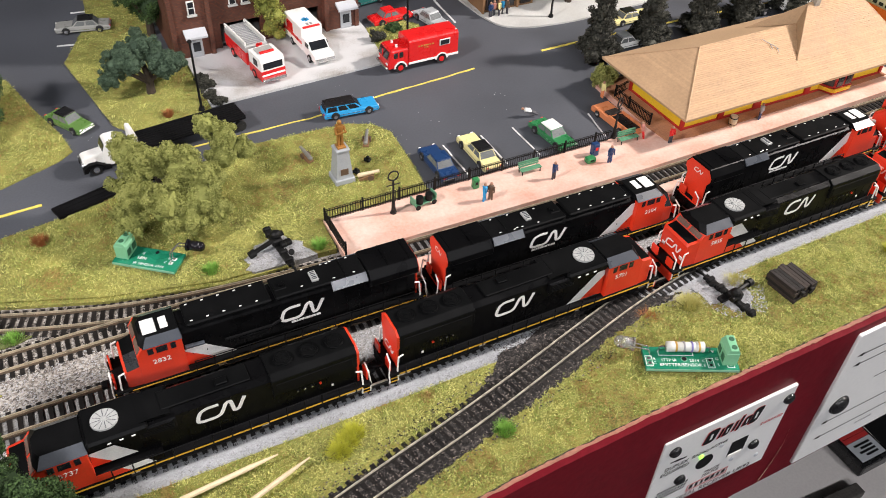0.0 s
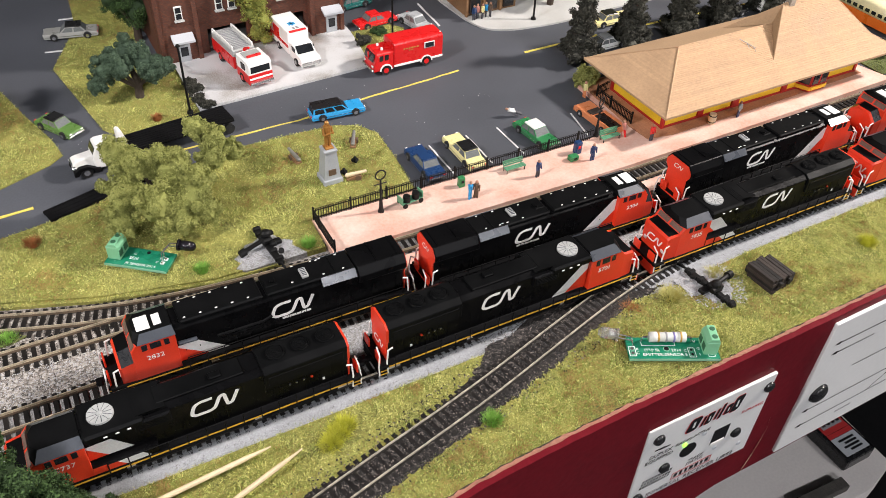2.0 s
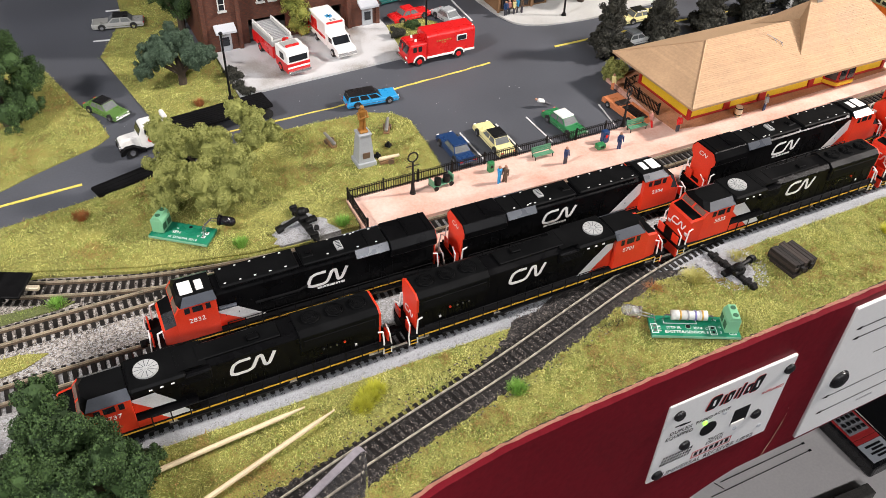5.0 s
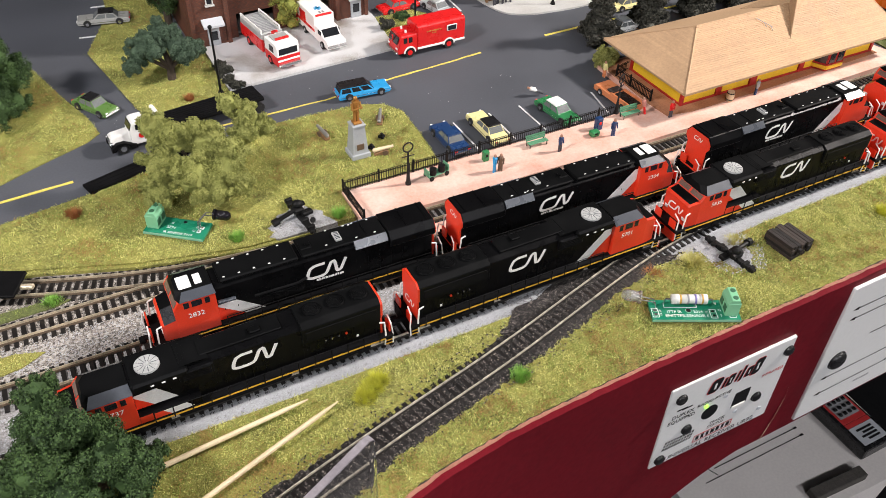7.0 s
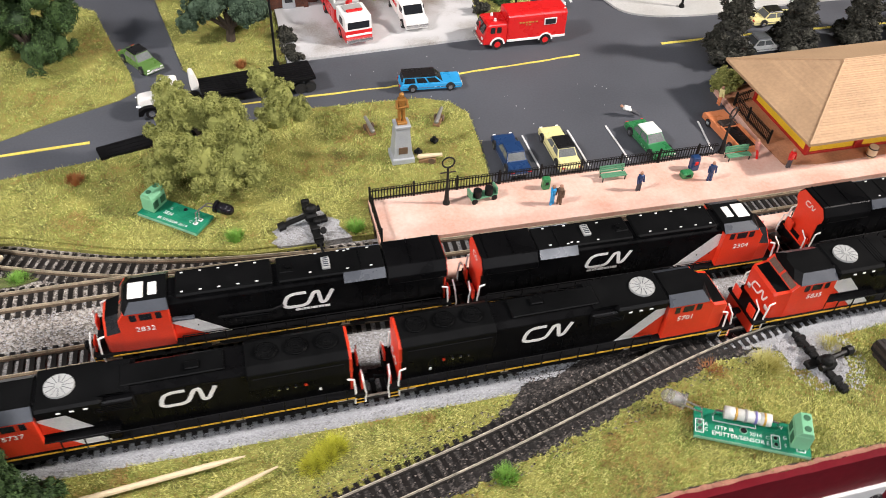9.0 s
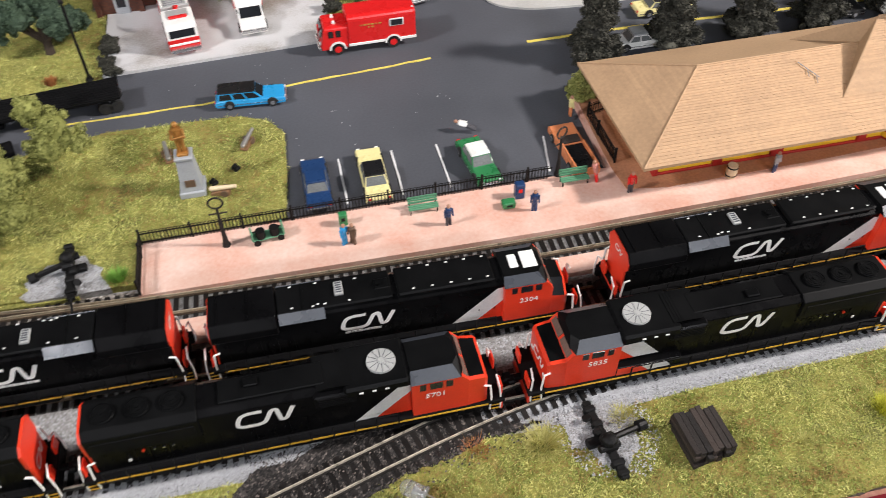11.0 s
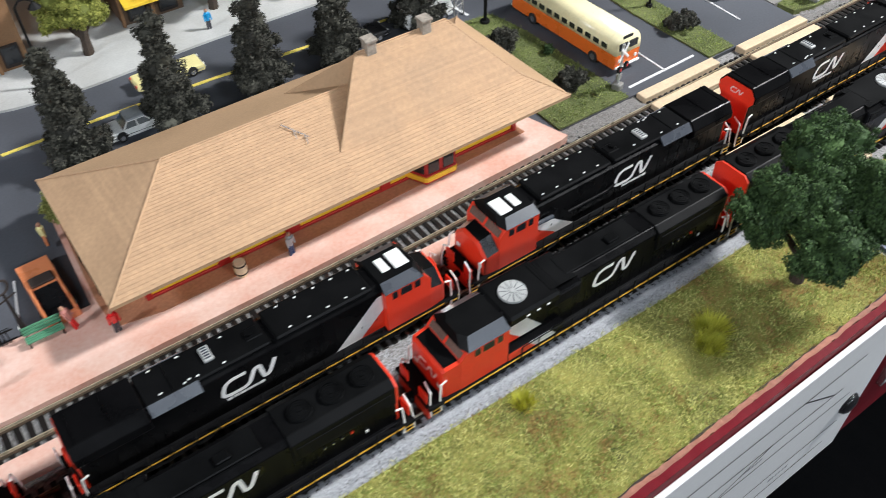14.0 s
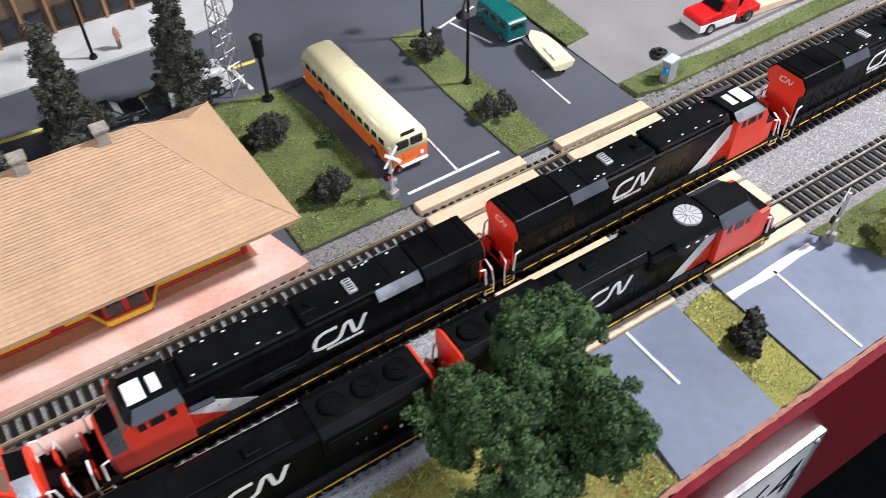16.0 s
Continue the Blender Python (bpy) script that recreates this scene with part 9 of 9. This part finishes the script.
for x, y in ((-0.1275, 0.136), (-0.1372, 0.1285)):
    ob = thing("shell_pile", pose(x, y, 0.0012), "small dark pile of shells on the lawn", "pile")
    bm = BM()
    for dx, dy, dz in ((0.001, 0, 0.001), (-0.001, 0.0006, 0.001), (0, -0.001, 0.001), (0, 0, 0.0024)):
        ball(bm, (dx, dy, dz), 0.0011, n=8)
    part("shells", bm, iron, ob)

# ---- street furniture ----
def street_lamp(m, h, label, arms=1):
    ob = thing("street_lamp", m, label, "street lamp", "street lamps")
    bm = BM()
    rod(bm, (0, 0, 0), (0, 0, 0.0016), 0.0019, 0.0015, 12)
    rod(bm, (0, 0, 0.0016), (0, 0, h), 0.00075, 0.0006, 8)
    part("pole", bm, iron, ob)
    if not arms:
        bm = BM()
        ball(bm, (0, 0, h + 0.0008), 0.0013, (1, 1, 0.9), 10)
        part("lamp_head", bm, iron, ob)
    for s in ((), (1,), (1, -1))[arms]:
        bm = BM()
        P = [(0, 0, h), (s * 0.0022, 0, h + 0.0024), (s * 0.005, 0, h + 0.0026), (s * 0.0072, 0, h + 0.0014), (s * 0.0078, 0, h - 0.0002)]
        limb(bm, P, 0.0005, 0.0004)
        arm = part("arm", bm, iron, ob)
        bm = BM()
        rod(bm, (s * 0.0078, 0, h + 0.0004), (s * 0.0078, 0, h - 0.0006), 0.0006, 0.0016, 14)
        rod(bm, (s * 0.0078, 0, h - 0.0006), (s * 0.0078, 0, h - 0.0022), 0.0016, 0.003, 14)
        ball(bm, (s * 0.0078, 0, h - 0.0022), 0.0013, (1, 1, 0.8), 10)
        part("shade", bm, iron, arm)


street_lamp(pose(-0.1945, 0.2215, 0.0014), 0.042, "tall black street lamp with a small head", 0)
street_lamp(pose(-0.0455, 0.26, 0.0014), 0.045, "black street lamp with a curved arm")
street_lamp(pose(0.0572, 0.2422, 0.0012), 0.04, "black street lamp with a curved arm")
street_lamp(pose(0.2012, 0.24, 0.0012), 0.04, "black street lamp with a curved arm")
street_lamp(pose(0.3318, 0.1298, 0.0008, 0, 0, 40), 0.0395, "black twin arm street lamp on the island", 2)
street_lamp(pose(0.3352, 0.1718, 0.0008, 0, 0, 40), 0.0395, "black twin arm street lamp on the island", 2)
sl = thing("signal_post", pose(0.2545, 0.1675, 0.0008), "black post with a dark cylindrical head", "signal")
bm = BM()
rod(bm, (0, 0, 0), (0, 0, 0.0012), 0.0026, 0.0024, 14)
rod(bm, (0, 0, 0.0012), (0, 0, 0.022), 0.0009, n=10)
part("post", bm, iron, sl)
bm = BM()
rod(bm, (0, 0, 0.022), (0, 0, 0.0305), 0.0021, 0.0025, 14)
rod(bm, (0, 0, 0.0305), (0, 0, 0.0318), 0.0029, 0.0012, 14)
part("head", bm, iron, sl)


def lattice_tower(m, h=0.055):
    ob = thing("lattice_tower", m, "thin grey lattice mast behind the depot", "mast")
    c = [(0.0042, 0.0042), (-0.0042, 0.0042), (-0.0042, -0.0042), (0.0042, -0.0042)]
    for x, y in c:
        bm = BM()
        rod(bm, (x, y, 0), (x * 0.45, y * 0.45, h), 0.0003, n=5)
        part("leg", bm, gun, ob)
    n = 8
    for k in range(n):
        z0, z1 = h * k / n, h * (k + 1) / n
        f0, f1 = 1 - 0.55 * k / n, 1 - 0.55 * (k + 1) / n
        for i in range(4):
            a, b = c[i], c[(i + 1) % 4]
            bm = BM()
            rod(bm, (a[0] * f0, a[1] * f0, z0), (b[0] * f1, b[1] * f1, z1), 0.0002, n=4)
            rod(bm, (a[0] * f1, a[1] * f1, z1), (b[0] * f1, b[1] * f1, z1), 0.0002, n=4)
            part("brace", bm, gun, ob)


lattice_tower(pose(0.2455, 0.1835, 0.0003, 0, 0, 20))


def crossing_signal(m, label):
    ob = thing("crossing_signal", m, label, "signal", "crossing signals")
    bm = BM()
    box(bm, (0, 0, 0.0018), (0.0042, 0.0042, 0.0036), 0.0005)
    part("base", bm, gun, ob)
    bm = BM()
    rod(bm, (0, 0, 0.0036), (0, 0, 0.0235), 0.00065, n=8)
    part("mast", bm, silver, ob)
    for s in (-1, 1):
        bm = BM()
        box(bm, (0, 0, 0), (0.0095, 0.0004, 0.0013), 0.0001)
        bmesh.ops.rotate(bm, verts=bm.verts[:], cent=(0, 0, 0), matrix=Matrix.Rotation(s * math.pi / 4, 3, "Y"))
        bmesh.ops.translate(bm, verts=bm.verts[:], vec=(0, -0.0009 - 0.0003 * s, 0.0195))
        part("crossbuck", bm, white, ob)
        bm = BM()
        rod(bm, (s * 0.0028, -0.0006, 0.0122), (s * 0.0028, -0.0016, 0.0122), 0.0016, n=12)
        l = part("lamp_disc", bm, iron, ob)
        bm = BM()
        rod(bm, (s * 0.0028, -0.0015, 0.0122), (s * 0.0028, -0.0019, 0.0122), 0.0007, n=10)
        part("lens", bm, inkred, l)
    bm = BM()
    rod(bm, (-0.003, 0, 0.0122), (0.003, 0, 0.0122), 0.0004, n=6)
    part("lamp_bar", bm, silver, ob)
    bm = BM()
    box(bm, (0.0022, 0.0012, 0.0052), (0.0024, 0.002, 0.003), 0.0003)
    part("mechanism_box", bm, gun, ob)
    return ob


crossing_signal(pose(0.2685, 0.0865, 0.0002, 0, 0, 15), "silver grade crossing signal with white crossbuck")
crossing_signal(pose(0.3865, -0.019, -0.0008, 0, 0, -165), "silver grade crossing signal with white crossbuck")
sh = thing("utility_cabinet", pose(0.4055, 0.0835, 0.0004, 0, 0, 12), "pale grey utility cabinet beside the yard", "cabinet")
bm = BM()
box(bm, (0, 0, 0.0052), (0.0064, 0.004, 0.0104), 0.0002)
part("body", bm, greyband, sh)
bm = BM()
box(bm, (0, 0, 0.0107), (0.0072, 0.0048, 0.0008), 0.0002)
part("lid", bm, awningmat, sh, "pale grey lid")
bm = BM()
box(bm, (-0.0042, -0.0005, 0.0068), (0.002, 0.0024, 0.0026), 0.0005)
part("meter_box", bm, C["blue"], sh, "small blue box")
tr = thing("tyre_pile", pose(0.4135, 0.0985, 0.0006), "small heap of black tyres in the yard", "tyres")
for dx, dy, dz in ((0, 0, 0.0008), (0.004, 0.001, 0.0008), (0.002, 0.003, 0.0008), (0.0018, 0.001, 0.0022)):
    bm = BM()
    rows = [[bm.verts.new((dx + (0.0017 + 0.0007 * math.cos(b)) * math.cos(a), dy + (0.0017 + 0.0007 * math.cos(b)) * math.sin(a), dz + 0.0007 * math.sin(b)))
             for b in (2 * math.pi * q / 6 for q in range(6))] for a in (2 * math.pi * k / 14 for k in range(14))]
    for k in range(14):
        for q in range(6):
            bm.faces.new((rows[k][q], rows[(k + 1) % 14][q], rows[(k + 1) % 14][(q + 1) % 6], rows[k][(q + 1) % 6]))
    bmesh.ops.recalc_face_normals(bm, faces=bm.faces[:])
    part("tyre", bm, rubber, tr)
ys = thing("yard_shed", pose(0.493, 0.118, 0.0006, 0, 0, -4), "pale cream loading dock with red trim", "shed")
bm = BM()
box(bm, (0, 0, 0.002), (0.05, 0.042, 0.004), 0.0003)
part("deck", bm, plankwood, ys)
bm = BM()
box(bm, (0.004, 0.003, 0.0105), (0.034, 0.03, 0.013), 0.0004)
part("wall", bm, depotred, ys)
fl = thing("flag", pose(-0.0715, 0.2905, 0.072), "small striped red and white flag", "flag")
bm = BM()
rod(bm, (0, 0, 0), (-0.003, -0.012, 0.006), 0.0004, n=6)
part("pole", bm, silver, fl)
for k in range(7):
    bm = BM()
    box(bm, (0.004, -0.009, 0.0008 + 0.001 * k), (0.0125, 0.0004, 0.001))
    part("stripe", bm, C["firered"] if k % 2 == 0 else white, fl)

# ---- old freight car on the siding ----
fc = thing("freight_car", pose(-0.366, 0.1135, 0.0013, 0, 0, -26), "weathered tan model freight car on the siding", "freight car")
bm = BM()
side(bm, [(-0.045, 0.0066), (0.03, 0.0066), (0.0355, 0.0095), (0.036, 0.0112), (0.028, 0.0135), (-0.045, 0.0135)], 0.0185, 0.0006, w_top=0.014, zt=0.0105)
part("body", bm, cardboard, fc)
bm = BM()
box(bm, (0.0, 0, 0.0054), (0.1, 0.0165, 0.0016), 0.0003)
part("underframe", bm, chassis, fc)
for cx in (-0.036, 0.036):
    bm = BM()
    for s in (-1, 1):
        box(bm, (cx, s * 0.0072, 0.0036), (0.014, 0.0014, 0.0026), 0.0004)
    t = part("truck", bm, chassis, fc)
    for wx in (-0.0048, 0.0048):
        bm = BM()
        for s in (-1, 1):
            rod(bm, (cx + wx, s * 0.0038, 0.0028), (cx + wx, s * 0.0055, 0.0028), 0.0028, n=14)
        rod(bm, (cx + wx, -0.005, 0.0028), (cx + wx, 0.005, 0.0028), 0.0008, n=8)
        part("wheelset", bm, chrome, t)
bm = BM()
box(bm, (0.0525, 0, 0.0042), (0.006, 0.0025, 0.002), 0.0004)
part("coupler", bm, rail, fc)

# ---- fascia fittings ----
def screw(ob, x, z, y, r=0.0029, name="screw"):
    bm = BM()
    rod(bm, (x, y, z), (x, y - 0.0008, z), r, r * 0.96, 20)
    ball(bm, (x, y - 0.0008, z), r * 0.93, (1, 0.42, 1), 16)
    part(name, bm, knobblack, ob, "", True)


YF = -0.0672
pn = thing("throttle_panel", pose(-0.0445, YF, -0.051, 0, 0, 0), "white throttle receiver panel with jacks and screws", "panel")
bm = BM()
box(bm, (0, -0.001, 0), (0.0752, 0.002, 0.0585), 0.0004)
part("plate", bm, panelwhite, pn)
FY = -0.0021


def bars(ob, name, x, z, n, w, h, mat, gap=0.3, slope=0.0, seed=1):
    rng = random.Random(seed)
    bm = BM()
    for k in range(n):
        ww = w * rng.uniform(0.6, 1.0)
        box(bm, (x + (k - (n - 1) / 2) * w * (1 + gap), FY, z + slope * (k - (n - 1) / 2)), (ww, 0.0001, h * rng.uniform(0.8, 1.0)))
    part(name, bm, mat, ob)["kind"] = "stuff"


def flat(x, z):
    return Matrix.Translation((x, FY, z)) @ Matrix.Rotation(math.pi / 2, 4, "X")


for x, z in ((-0.0305, 0.0205), (0.0345, 0.021), (0.0235, -0.007), (-0.0205, -0.007), (-0.0325, -0.024)):
    screw(pn, x, z, -0.0021, 0.0031)
# round and square jacks
bm = BM()
rod(bm, (-0.0075, -0.0019, -0.0018), (-0.0075, -0.0022, -0.0018), 0.0049, n=26)
part("round_jack", bm, inkblack, pn)
bm = BM()
box(bm, (0.0122, -0.0021, -0.002), (0.0096, 0.0004, 0.0112), 0.0001)
jk = part("square_jack", bm, inkblack, pn)
bm = BM()
box(bm, (0.0117, -0.0024, -0.0072), (0.0086, 0.0006, 0.0026), 0.0003)
part("jack_contact", bm, white, jk, "pale plastic latch")
bm = BM()
rod(bm, (-0.0115, -0.002, 0.0048), (-0.0115, -0.0028, 0.0048), 0.0013, n=12)
part("status_light", bm, lampgreen, pn, "lit green status light")
for x, z in ((0.0003, 0.0058), (0.0305, -0.0205), (0.012, -0.0125)):
    bm = BM()
    rod(bm, (x, -0.002, z), (x, -0.0024, z), 0.0014, 0.0011, 12)
    part("lens", bm, awningmat, pn)
# brand mark as plain slanted bars with a red rim
for x, w, h, z in ((-0.0102, 0.0068, 0.0098, 0.0188), (-0.0045, 0.0018, 0.0074, 0.0178), (-0.001, 0.0042, 0.0082, 0.0182), (0.0035, 0.0018, 0.0076, 0.0186), (0.0062, 0.002, 0.0106, 0.0192), (0.0103, 0.0042, 0.007, 0.0184), (0.0154, 0.0058, 0.0112, 0.0196)):
    for mt, o in ((inkred, 0.0), (inkblack, 0.0006)):
        bm = BM()
        hw, hh = w / 2 - o * 0.4, h / 2 - o * 0.6
        k = 0.22 * hh
        c = min(hw, hh) * 0.35
        pts = [(-hw - k + c, -hh), (hw - k - c, -hh), (hw - k * 0.8, -hh + c), (hw + k * 0.8, hh - c), (hw + k - c, hh), (-hw + k + c, hh), (-hw + k * 0.8, hh - c), (-hw - k * 0.8, -hh + c)]
        bm.faces.new([bm.verts.new((x + o * 0.5 + u, FY - 0.00006 - o * 0.1, z + v)) for u, v in pts])
        part("brand_mark", bm, mt, pn)
    if w > 0.004:
        bm = BM()
        box(bm, (x + 0.0003, FY - 0.00016, z - 0.0002), (w * 0.2, 0.00004, h * 0.42), 0, 0)
        part("brand_hole", bm, panelwhite, pn)
for txt, size, x, z, mt in (("DUPLEX", 0.0036, -0.026, 0.0072, inkblack), ("EQUIPPED", 0.0036, -0.026, 0.0036, inkblack), ("RADIO", 0.0032, -0.0125, 0.0076, inkblack), ("ACTIVE", 0.003, -0.002, 0.0082, inkblack),
                            ("TRACK", 0.003, 0.0004, -0.0126, inkblack), ("STATUS", 0.003, 0.0002, -0.0154, inkblack), ("INFRARED", 0.003, 0.029, 0.0086, inkred), ("UNIVERSAL RECEIVER UR92", 0.0047, 0.0, -0.0265, inkblack)):
    words(txt, size, flat(x, z), mt, pn, "lettering")
bm = BM()
for k in range(2):
    box(bm, (-0.0275 + 0.003 * k, FY, 0.0118 - 0.0006 * k), (0.006, 0.0001, 0.0008))
part("flash_mark", bm, inkblack, pn)
for k in range(3):
    bars(pn, "small_print", -0.0228 - 0.0004 * k, -0.0122 - 0.0024 * k, 10, 0.0014, 0.0017, inkblack, seed=3 + k)
bm = BM()
for x, z, sx, sz in ((0.0, -0.0184, 0.0245, 0.0005), (0.0, -0.0231, 0.0245, 0.0005), (-0.012, -0.0207, 0.0005, 0.0051), (0.012, -0.0207, 0.0005, 0.0051)):
    box(bm, (x, FY, z), (sx, 0.0001, sz))
part("label_frame", bm, inkred, pn)
bars(pn, "brand_bars", 0.0, -0.0207, 7, 0.0025, 0.0034, inkblack, seed=9)

dg = thing("track_diagram", pose(0.1565, -0.0651, -0.0545, 0, 0, 0.85), "white track diagram panel with printed lines, knob", "panel")
bm = BM()
box(bm, (-0.0075, -0.001, 0), (0.251, 0.002, 0.0995), 0.0004)
part("plate", bm, panelwhite, dg)


def inkline(pts, w=0.0007, mat=inkblack, tip=False):
    bm = BM()
    L_, R_ = ribbon(pts, w)
    a = [bm.verts.new((p.x, FY, p.y)) for p in L_]
    b = [bm.verts.new((p.x, FY, p.y)) for p in R_]
    for i in range(len(a) - 1):
        bm.faces.new((a[i], b[i], b[i + 1], a[i + 1]))
    if tip:
        x, z = pts[0]
        bm.faces.new([bm.verts.new((x - 0.001, FY, z)), bm.verts.new((x + 0.0035, FY, z - 0.0014)), bm.verts.new((x + 0.0035, FY, z + 0.0014))])
    part("printed_line", bm, mat, dg)


for z, x0, x1 in ((0.033, -0.126, 0.095), (0.0255, -0.125, -0.095), (0.0045, -0.1, 0.1), (-0.0195, -0.125, 0.105), (-0.033, -0.124, 0.102), (0.016, -0.07, 0.09)):
    inkline([(x0, z), (x1, z)], tip=x0 < -0.11)
inkline([(-0.07, -0.033), (-0.05, -0.0195)])
inkline([(0.02, 0.0045), (0.05, 0.016)])
inkline([(0.06, 0.033), (0.085, 0.016)])
for k, (x, z) in enumerate(((-0.07, 0.0375), (-0.03, 0.0225), (-0.085, -0.039), (0.04, 0.01), (0.07, -0.026), (-0.02, -0.039))):
    bars(dg, "caption", x, z, 6, 0.0016, 0.0018, greyband, seed=20 + k)
screw(dg, -0.1195, -0.0068, -0.002, 0.0062, "knob")
screw(dg, 0.106, -0.008, -0.002, 0.0055, "knob")
nb = thing("fascia_plate", pose(0.319, -0.0623, -0.0525, 0, 0, 0.8), "white framed plate with dark numerals on the fascia", "plate")
bm = BM()
box(bm, (0, -0.0008, 0), (0.048, 0.0016, 0.05), 0.0003)
part("plate", bm, white, nb)
bm = BM()
for x, z, sx, sz in ((0, 0.0255, 0.05, 0.001), (0, -0.0255, 0.05, 0.001), (-0.0245, 0, 0.001, 0.052), (0.0245, 0, 0.001, 0.052)):
    box(bm, (x, -0.0012, z), (sx, 0.0028, sz), 0.0002)
part("rim", bm, chrome, nb)
words("164", 0.03, Matrix.Translation((0, -0.00165, -0.002)) @ Matrix.Rotation(math.pi / 2, 4, "X"), inkblack, nb, "number_lettering", shear=0.1)
for s in (-1, 1):
    for q in (-1, 1):
        bm = BM()
        ball(bm, (s * 0.0215, -0.002, q * 0.0225), 0.0016, n=10)
        part("pin", bm, chrome, nb)

# ---- what stands below the fascia ----
# black panels, added to stand for the darkness under the layout
for nm, c, sz in (("skirt_back", (0.05, 0.735, -0.535), (1.4, 0.01, 0.93)), ("skirt_west", (-0.645, 0.3, -0.535), (0.01, 0.85, 0.93)), ("skirt_east", (0.79, 0.34, -0.535), (0.01, 0.76, 0.93))):
    bm = BM()
    box(bm, c, sz, 0.001)
    setting(nm, link(nm, bm, underdark), "black panel added for the darkness under the layout", "skirt")
ZS = -0.62
sf = thing("side_shelf", pose(0.0, 0.0, ZS), "pale grey low shelf standing under the layout", "shelf")
bm = BM()
prism(bm, [tuple(p) for p in rounded([(0.4, 0.34), (0.245, 0.34), (0.25, 0.04), (0.5, 0.032), (0.556, 0.046), (0.565, 0.34), (0.4, 0.34)], 0.008, 4)][:-1], -0.05, 0.0)
part("shelf_board", bm, skirtwood, sf)
for x0, x1, y in ((0.314, 0.454, 0.1415), (0.29, 0.454, 0.1295)):
    bm = BM()
    box(bm, ((x0 + x1) / 2, y, 0.0001), (x1 - x0, 0.0011, 0.0003))
    box(bm, (x1 - 0.002, y, 0.00012), (0.005, 0.003, 0.0003))
    part("printed_line", bm, inkblack, sf)
bm = BM()
box(bm, (0.309, 0.138, 0.0001), (0.0012, 0.014, 0.0003), 0, 25)
part("printed_line", bm, inkblack, sf)
for x in (0.275, 0.535):
    for y in (0.065, 0.315):
        bm = BM()
        box(bm, (x, y, -0.215), (0.03, 0.03, 0.33), 0.002)
        part("leg", bm, skirtwood, sf)
wb = thing("wooden_offcut", pose(0.431, 0.053, ZS, 0, 0, -3), "dark grey weathered wooden offcut on the shelf", "offcut")
bm = BM()
box(bm, (0, 0, 0.006), (0.083, 0.015, 0.012), 0.001)
part("block", bm, driftwood, wb)
rc = thing("remote_control", pose(0.5135, 0.149, ZS, 0, 0, 0), "black hand control with a red and grey face", "remote")
bm = BM()
box(bm, (0, 0, 0.011), (0.05, 0.168, 0.022), 0.004, seg=2)
part("case", bm, knobblack, rc)
for y0, y1, mt, lb in ((-0.078, -0.05, awningmat, "pale grey label"), (-0.05, -0.043, inkred, "red band"), (-0.043, 0.035, inkred, "red keypad field"), (0.04, 0.078, awningmat, "pale grey display surround")):
    bm = BM()
    box(bm, (0, (y0 + y1) / 2, 0.0221), (0.041, y1 - y0 - 0.0006, 0.0008), 0.0002)
    part("face_plate", bm, mt, rc, lb)
bm = BM()
box(bm, (0, -0.001, 0.0227), (0.034, 0.068, 0.0006), 0.0002)
part("key_bed", bm, greyband, rc)
for i in range(4):
    for j in range(7):
        bm = BM()
        box(bm, (-0.0123 + 0.0082 * i, -0.0295 + 0.0095 * j, 0.0241), (0.0056, 0.0056, 0.003), 0.0012)
        part("button", bm, knobblack, rc)
bm = BM()
for k in range(4):
    box(bm, (0.003 * (k % 2), -0.0565 - 0.005 * k, 0.02265), (0.026 - 0.006 * (k % 2), 0.003, 0.0002))
part("label_bar", bm, inkblack, rc)["kind"] = "stuff"
bm = BM()
box(bm, (0, 0.059, 0.0226), (0.031, 0.027, 0.0006), 0.0002)
part("display", bm, darkglass, rc)
ac = thing("clear_screen", pose(0, 0, 0), "clear acrylic guard sheet with a rounded corner", "screen")
bm = BM()
P = [Vector(p) for p in FRONT if p[0] < -0.245]
P.append(Vector((-0.2315, -0.0812)))
P.append(Vector((-0.2300, -0.0807)))
P.append(Vector((-0.2295, -0.0805)))
L_, R_ = ribbon([(p.x, p.y - 0.0042) for p in P], 0.0024)
cols, lip = [], []
for i, (l, r) in enumerate(zip(L_, R_)):
    top = 0.056 - (0.0 if i < len(L_) - 2 else 0.0006 if i < len(L_) - 1 else 0.002)
    cols.append([bm.verts.new((p.x, p.y, z)) for p, z in ((l, top), (r, top), (r, -0.06), (l, -0.06))])
    lip.append((l, r, top))
for i in range(len(cols) - 1):
    for j in range(4):
        bm.faces.new((cols[i][j], cols[i + 1][j], cols[i + 1][(j + 1) % 4], cols[i][(j + 1) % 4]))
bm.faces.new(cols[0])
bm.faces.new(cols[-1][::-1])
bmesh.ops.recalc_face_normals(bm, faces=bm.faces[:])
part("sheet", bm, acrylic, ac)
bm = BM()
cols = [[bm.verts.new((p.x, p.y, z)) for p, z in ((l, t + 0.0006), (r, t + 0.0006), (r, t + 0.0001), (l, t + 0.0001))] for l, r, t in lip]
for i in range(len(cols) - 1):
    for j in range(4):
        bm.faces.new((cols[i][j], cols[i + 1][j], cols[i + 1][(j + 1) % 4], cols[i][(j + 1) % 4]))
bm.faces.new(cols[0])
bm.faces.new(cols[-1][::-1])
bmesh.ops.recalc_face_normals(bm, faces=bm.faces[:])
part("cut_edge", bm, frosted, ac, "frosted sawn edge")
